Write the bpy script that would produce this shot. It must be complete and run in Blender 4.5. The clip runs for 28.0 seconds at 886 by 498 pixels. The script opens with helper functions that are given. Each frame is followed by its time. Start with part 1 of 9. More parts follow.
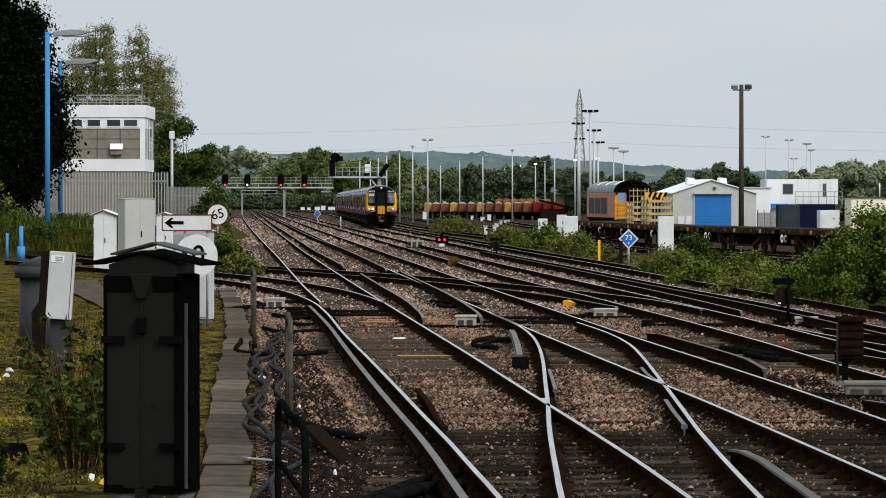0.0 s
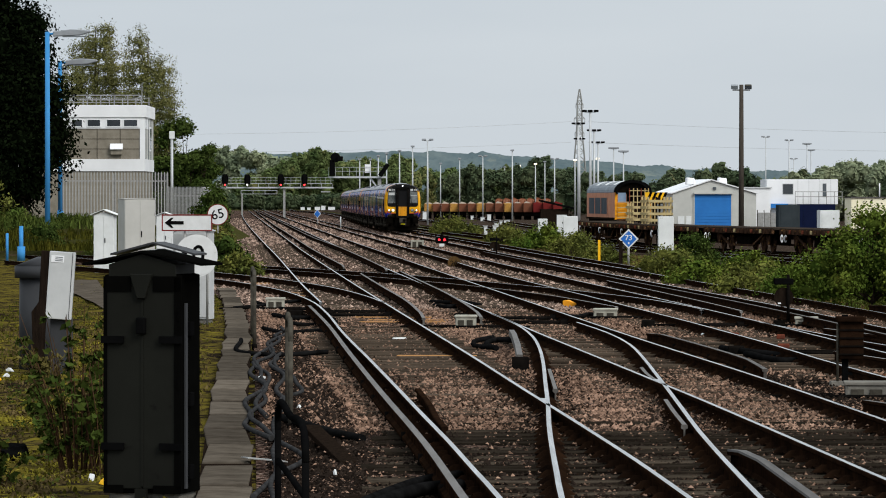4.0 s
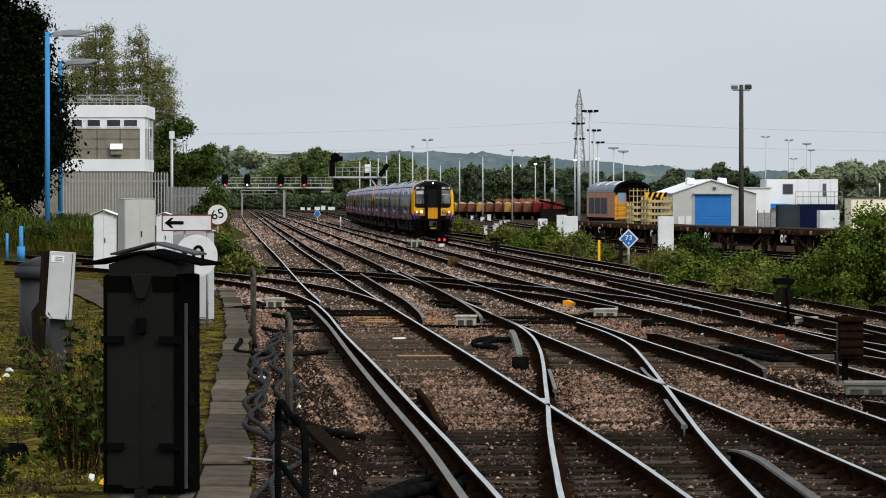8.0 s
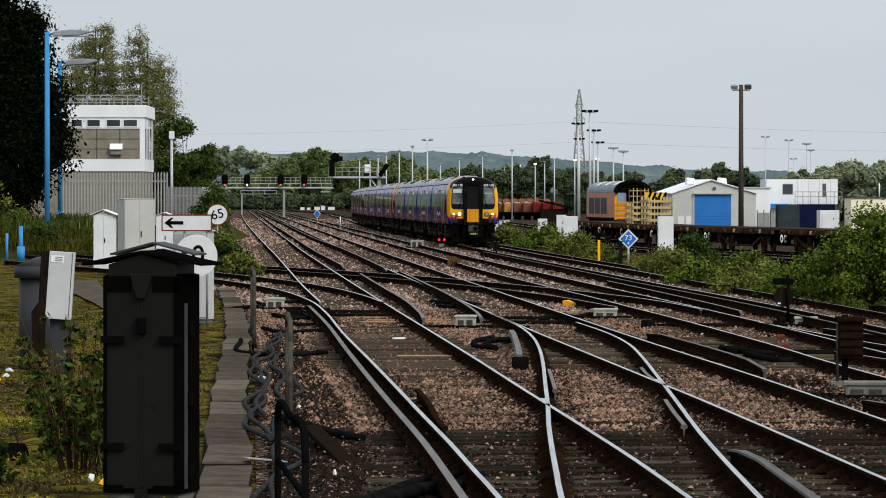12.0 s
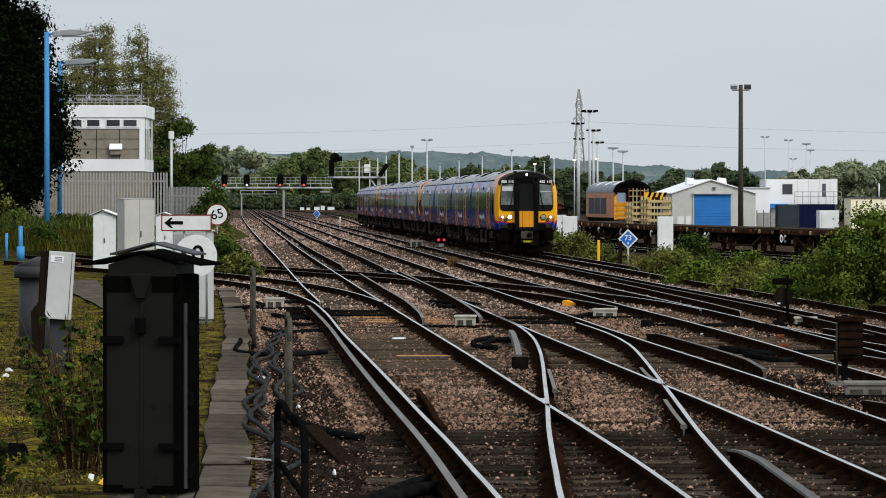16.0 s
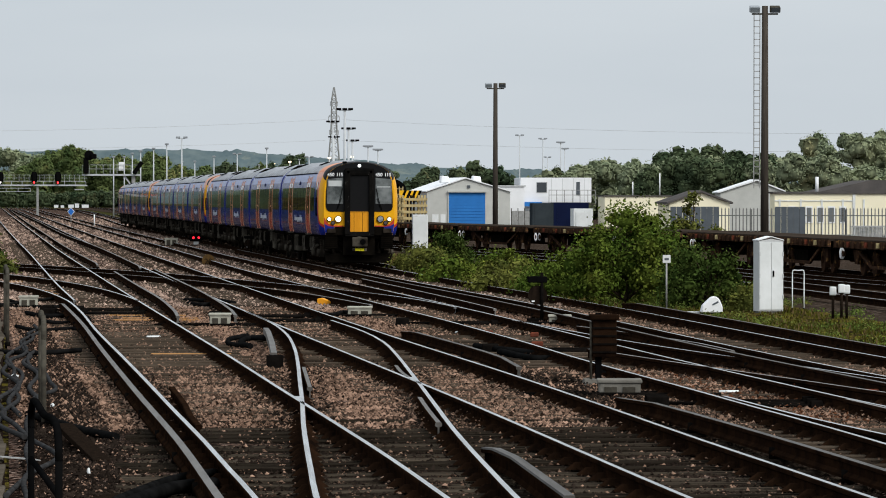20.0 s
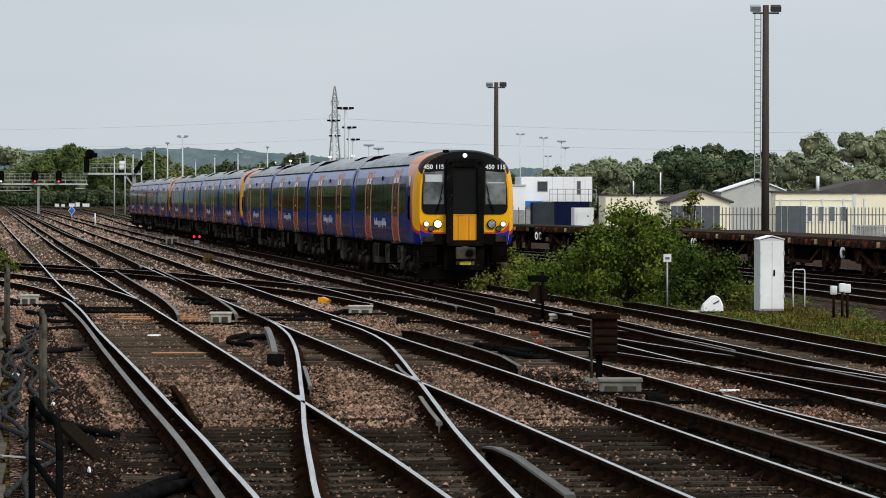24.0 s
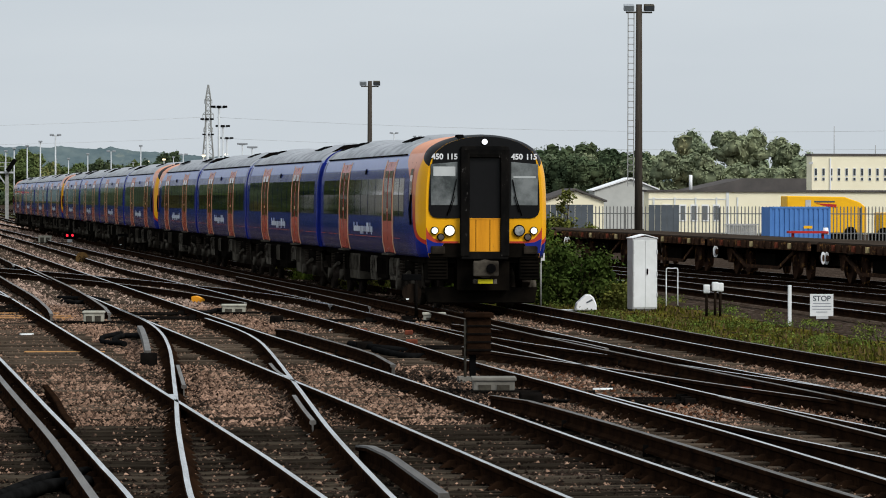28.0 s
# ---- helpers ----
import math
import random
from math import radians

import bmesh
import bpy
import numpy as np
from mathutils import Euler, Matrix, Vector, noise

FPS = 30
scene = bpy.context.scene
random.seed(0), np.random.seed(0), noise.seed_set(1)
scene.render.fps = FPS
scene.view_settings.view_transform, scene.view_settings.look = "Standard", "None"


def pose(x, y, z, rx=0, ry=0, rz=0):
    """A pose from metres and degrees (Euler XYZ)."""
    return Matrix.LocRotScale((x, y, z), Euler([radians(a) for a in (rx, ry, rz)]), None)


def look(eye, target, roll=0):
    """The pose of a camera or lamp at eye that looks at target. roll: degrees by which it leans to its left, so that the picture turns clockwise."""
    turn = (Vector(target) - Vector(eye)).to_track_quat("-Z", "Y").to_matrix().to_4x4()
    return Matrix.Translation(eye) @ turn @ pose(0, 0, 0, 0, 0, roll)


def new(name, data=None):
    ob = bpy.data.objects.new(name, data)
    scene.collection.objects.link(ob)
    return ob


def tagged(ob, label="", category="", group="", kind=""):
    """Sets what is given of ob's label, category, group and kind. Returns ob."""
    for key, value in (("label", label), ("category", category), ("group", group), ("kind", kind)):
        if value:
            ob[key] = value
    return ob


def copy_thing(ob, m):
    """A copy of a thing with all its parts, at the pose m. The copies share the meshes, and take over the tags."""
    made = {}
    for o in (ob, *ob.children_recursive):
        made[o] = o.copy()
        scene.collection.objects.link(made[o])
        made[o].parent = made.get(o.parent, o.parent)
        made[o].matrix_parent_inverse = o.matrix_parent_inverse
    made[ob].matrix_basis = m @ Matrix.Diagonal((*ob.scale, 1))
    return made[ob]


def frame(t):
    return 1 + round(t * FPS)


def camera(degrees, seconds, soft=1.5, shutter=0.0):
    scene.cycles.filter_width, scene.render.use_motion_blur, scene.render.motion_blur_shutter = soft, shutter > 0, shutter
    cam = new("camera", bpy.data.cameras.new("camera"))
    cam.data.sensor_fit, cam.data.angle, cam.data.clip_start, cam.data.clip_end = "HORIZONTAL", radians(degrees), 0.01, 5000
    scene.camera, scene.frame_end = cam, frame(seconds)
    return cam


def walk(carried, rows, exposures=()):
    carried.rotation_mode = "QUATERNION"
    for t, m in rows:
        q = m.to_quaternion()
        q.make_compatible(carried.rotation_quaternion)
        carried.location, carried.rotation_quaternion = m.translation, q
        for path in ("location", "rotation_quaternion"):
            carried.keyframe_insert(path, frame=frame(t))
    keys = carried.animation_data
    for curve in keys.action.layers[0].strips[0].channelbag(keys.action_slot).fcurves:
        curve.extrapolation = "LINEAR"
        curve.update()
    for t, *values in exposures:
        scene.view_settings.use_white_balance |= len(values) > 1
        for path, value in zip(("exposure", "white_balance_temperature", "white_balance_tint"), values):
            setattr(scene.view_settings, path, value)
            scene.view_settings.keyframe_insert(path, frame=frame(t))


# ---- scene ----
# ---- camera and its path: a tripod at the platform end, panning right after the train ----
cam = camera(11.86, 28.0, soft=1.0, shutter=0.0)
EYE = (0.0, 0.0, 2.37)


def aim(yaw, tilt, lean):
    return pose(*EYE, 90 + tilt, -lean, yaw)


walk(cam, [
    (0.0, aim(0.000, -0.645, 0.000)), (17.0, aim(-0.009, -0.644, 0.000)), (17.5, aim(-0.021, -0.642, 0.000)), (18.0, aim(-0.043, -0.622, 0.000)),
    (18.5, aim(-0.763, -0.621, 0.060)), (19.0, aim(-2.153, -0.634, 0.063)), (19.5, aim(-2.933, -0.643, 0.066)), (20.0, aim(-3.298, -0.669, 0.069)),
    (20.5, aim(-3.282, -0.681, 0.073)), (21.0, aim(-3.280, -0.683, 0.076)), (21.5, aim(-3.279, -0.684, 0.079)), (23.5, aim(-3.279, -0.685, 0.092)),
    (24.0, aim(-3.288, -0.682, 0.095)), (24.5, aim(-3.313, -0.680, 0.098)), (25.0, aim(-4.025, -0.691, 0.101)), (25.5, aim(-4.504, -0.695, 0.104)),
    (26.0, aim(-4.695, -0.695, 0.107)), (26.5, aim(-4.940, -0.702, 0.111)), (27.0, aim(-4.944, -0.696, 0.114)), (27.5, aim(-4.960, -0.695, 0.117)),
    (28.0, aim(-4.985, -0.695, 0.120)),
])

# ---- overcast daylight ----
SUN_UP, SUN_TURN = radians(39), radians(142)
world = bpy.data.worlds.new("overcast_sky")
scene.world = world
world.use_nodes = True
wt = world.node_tree
wt.nodes.clear()
w_out = wt.nodes.new("ShaderNodeOutputWorld")
w_bg = wt.nodes.new("ShaderNodeBackground")
w_sky = wt.nodes.new("ShaderNodeTexSky")
w_sky.sky_type = "NISHITA"
w_sky.sun_disc = False
w_sky.sun_elevation, w_sky.sun_rotation = SUN_UP, SUN_TURN
w_sky.dust_density, w_sky.air_density = 4.0, 1.0
w_co = wt.nodes.new("ShaderNodeTexCoord")
w_map = wt.nodes.new("ShaderNodeMapping")
w_map.inputs["Scale"].default_value = (1.0, 1.0, 5.0)
w_noise = wt.nodes.new("ShaderNodeTexNoise")
w_noise.inputs["Scale"].default_value = 3.2
w_noise.inputs["Detail"].default_value = 5.0
w_ramp = wt.nodes.new("ShaderNodeValToRGB")
w_ramp.color_ramp.elements[0].position, w_ramp.color_ramp.elements[0].color = 0.30, (5.7, 6.32, 6.9, 1)
w_ramp.color_ramp.elements[1].position, w_ramp.color_ramp.elements[1].color = 0.72, (6.95, 7.48, 7.9, 1)
w_mix = wt.nodes.new("ShaderNodeMixRGB")
w_mix.inputs[0].default_value = 0.92
w_bg.inputs["Strength"].default_value = 0.1
wt.links.new(w_co.outputs["Generated"], w_map.inputs[0])
wt.links.new(w_map.outputs[0], w_noise.inputs["Vector"])
wt.links.new(w_noise.outputs["Fac"], w_ramp.inputs[0])
wt.links.new(w_sky.outputs[0], w_mix.inputs[1])
wt.links.new(w_ramp.outputs[0], w_mix.inputs[2])
# an overcast dome is brighter overhead than at the horizon
w_sep = wt.nodes.new("ShaderNodeSeparateXYZ")
w_up = wt.nodes.new("ShaderNodeMapRange")
w_up.inputs["To Min"].default_value, w_up.inputs["To Max"].default_value = 1.0, 1.7
w_dome = wt.nodes.new("ShaderNodeMixRGB")
w_dome.blend_type = "MULTIPLY"
w_dome.inputs[0].default_value = 1.0
wt.links.new(w_co.outputs["Generated"], w_sep.inputs[0])
wt.links.new(w_sep.outputs["Z"], w_up.inputs["Value"])
wt.links.new(w_mix.outputs[0], w_dome.inputs[1])
wt.links.new(w_up.outputs[0], w_dome.inputs[2])
wt.links.new(w_dome.outputs[0], w_bg.inputs[0])
wt.links.new(w_bg.outputs[0], w_out.inputs[0])

sun_data = bpy.data.lights.new("sun", "SUN")
sun_data.energy, sun_data.angle, sun_data.color = 2.3, radians(25), (1.0, 0.97, 0.92)
sun = new("sun", sun_data)
sun.matrix_world = look((0, 0, 60), (-46, 58, 0))


# ---- materials ----
def mat(name, c1, c2=None, scale=3.0, rough=0.8, metal=0.0, bump=0.0, bscale=30.0, spot=None, spot_at=0.62,
        spot_scale=1.5, rand=0.0, island=0.0, spec=None, emit=None, stretch=(1, 1, 1), coat=0.0):
    m = bpy.data.materials.new(name)
    m.use_nodes = True
    nt = m.node_tree
    b = nt.nodes["Principled BSDF"]
    b.inputs["Roughness"].default_value = rough
    b.inputs["Metallic"].default_value = metal
    b.inputs["Specular IOR Level"].default_value = (0.0 if rough > 0.58 else 0.04 if rough > 0.3 else 0.1) if spec is None else spec
    b.inputs["Coat Weight"].default_value = coat
    c2 = c2 or tuple(v * 0.8 for v in c1)
    co = nt.nodes.new("ShaderNodeTexCoord")
    mp = nt.nodes.new("ShaderNodeMapping")
    mp.inputs["Scale"].default_value = stretch
    nt.links.new(co.outputs["Object"], mp.inputs[0])
    n1 = nt.nodes.new("ShaderNodeTexNoise")
    n1.inputs["Scale"].default_value, n1.inputs["Detail"].default_value = scale, 6.0
    n1.inputs["Roughness"].default_value = 0.65
    nt.links.new(mp.outputs[0], n1.inputs["Vector"])
    rp = nt.nodes.new("ShaderNodeValToRGB")
    rp.color_ramp.elements[0].position, rp.color_ramp.elements[0].color = 0.34, (*c1, 1)
    rp.color_ramp.elements[1].position, rp.color_ramp.elements[1].color = 0.66, (*c2, 1)
    nt.links.new(n1.outputs["Fac"], rp.inputs[0])
    colour = rp.outputs[0]
    if spot:
        n2 = nt.nodes.new("ShaderNodeTexNoise")
        n2.inputs["Scale"].default_value, n2.inputs["Detail"].default_value = spot_scale, 7.0
        n2.inputs["Roughness"].default_value = 0.7
        nt.links.new(mp.outputs[0], n2.inputs["Vector"])
        r2 = nt.nodes.new("ShaderNodeValToRGB")
        r2.color_ramp.elements[0].position, r2.color_ramp.elements[0].color = spot_at, (0, 0, 0, 1)
        r2.color_ramp.elements[1].position, r2.color_ramp.elements[1].color = spot_at + 0.07, (1, 1, 1, 1)
        nt.links.new(n2.outputs["Fac"], r2.inputs[0])
        mx = nt.nodes.new("ShaderNodeMixRGB")
        mx.inputs[2].default_value = (*spot, 1)
        nt.links.new(r2.outputs[0], mx.inputs[0])
        nt.links.new(colour, mx.inputs[1])
        colour = mx.outputs[0]
    if rand or island:
        hs = nt.nodes.new("ShaderNodeHueSaturation")
        mr = nt.nodes.new("ShaderNodeMapRange")
        amount = rand or island
        mr.inputs["To Min"].default_value, mr.inputs["To Max"].default_value = 1 - amount, 1 + amount
        if rand:
            oi = nt.nodes.new("ShaderNodeObjectInfo")
            nt.links.new(oi.outputs["Random"], mr.inputs["Value"])
        else:
            ge = nt.nodes.new("ShaderNodeNewGeometry")
            nt.links.new(ge.outputs["Random Per Island"], mr.inputs["Value"])
        nt.links.new(mr.outputs[0], hs.inputs["Value"])
        nt.links.new(colour, hs.inputs["Color"])
        colour = hs.outputs[0]
    nt.links.new(colour, b.inputs["Base Color"])
    if bump:
        n3 = nt.nodes.new("ShaderNodeTexNoise")
        n3.inputs["Scale"].default_value, n3.inputs["Detail"].default_value = bscale, 4.0
        nt.links.new(mp.outputs[0], n3.inputs["Vector"])
        bp = nt.nodes.new("ShaderNodeBump")
        bp.inputs["Strength"].default_value, bp.inputs["Distance"].default_value = bump, 0.02
        nt.links.new(n3.outputs["Fac"], bp.inputs["Height"])
        nt.links.new(bp.outputs[0], b.inputs["Normal"])
    if emit:
        b.inputs["Emission Color"].default_value = (*emit[:3], 1)
        b.inputs["Emission Strength"].default_value = emit[3]
    return m


def ballast_mat(name, tones, scale, dirt):
    """Broken stone: Voronoi cells of several tones, with gap shade painted in, bumps and dirty patches."""
    m = bpy.data.materials.new(name)
    m.use_nodes = True
    nt = m.node_tree
    b = nt.nodes["Principled BSDF"]
    b.inputs["Roughness"].default_value = 0.9
    b.inputs["Specular IOR Level"].default_value = 0.0
    co = nt.nodes.new("ShaderNodeTexCoord")
    vo = nt.nodes.new("ShaderNodeTexVoronoi")
    vo.inputs["Scale"].default_value = scale
    nt.links.new(co.outputs["Object"], vo.inputs["Vector"])
    sep = nt.nodes.new("ShaderNodeSeparateColor")
    nt.links.new(vo.outputs["Color"], sep.inputs[0])
    rp = nt.nodes.new("ShaderNodeValToRGB")
    rp.color_ramp.interpolation = "CONSTANT"
    for i, c in enumerate(tones):
        e = rp.color_ramp.elements[i] if i < 2 else rp.color_ramp.elements.new(0.5)
        e.position, e.color = i / len(tones), (*c, 1)
    nt.links.new(sep.outputs[0], rp.inputs[0])
    # each cell's colour falls off to its rim, as shade between the stones
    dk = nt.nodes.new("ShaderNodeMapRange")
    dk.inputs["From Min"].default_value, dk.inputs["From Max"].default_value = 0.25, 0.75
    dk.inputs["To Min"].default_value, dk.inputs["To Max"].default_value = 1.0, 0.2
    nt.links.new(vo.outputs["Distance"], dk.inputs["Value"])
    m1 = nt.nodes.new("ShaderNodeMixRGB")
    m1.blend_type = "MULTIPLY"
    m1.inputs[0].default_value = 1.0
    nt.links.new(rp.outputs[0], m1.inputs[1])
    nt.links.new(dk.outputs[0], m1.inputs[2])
    n = nt.nodes.new("ShaderNodeTexNoise")
    n.inputs["Scale"].default_value, n.inputs["Detail"].default_value = 0.45, 6.0
    nt.links.new(co.outputs["Object"], n.inputs["Vector"])
    nr = nt.nodes.new("ShaderNodeMapRange")
    nr.inputs["From Min"].default_value, nr.inputs["From Max"].default_value = 0.42, 0.66
    nr.inputs["To Max"].default_value = 0.7
    nt.links.new(n.outputs["Fac"], nr.inputs["Value"])
    m2 = nt.nodes.new("ShaderNodeMixRGB")
    m2.inputs[2].default_value = (*dirt, 1)
    nt.links.new(nr.outputs[0], m2.inputs[0])
    nt.links.new(m1.outputs[0], m2.inputs[1])
    nt.links.new(m2.outputs[0], b.inputs["Base Color"])
    bp = nt.nodes.new("ShaderNodeBump")
    bp.inputs["Strength"].default_value, bp.inputs["Distance"].default_value = 0.9, 0.03
    bp.invert = True
    nt.links.new(vo.outputs["Distance"], bp.inputs["Height"])
    nt.links.new(bp.outputs[0], b.inputs["Normal"])
    return m


def glass_mat(name, tint, rough=0.05):
    return mat(name, tint, tuple(v * 1.3 for v in tint), 1.2, rough, 0.0, spec=0.4)


STONE_TONES = [(0.225, 0.142, 0.107), (0.085, 0.052, 0.039), (0.30, 0.215, 0.172), (0.024, 0.016, 0.012), (0.14, 0.085, 0.065), (0.40, 0.32, 0.27)]
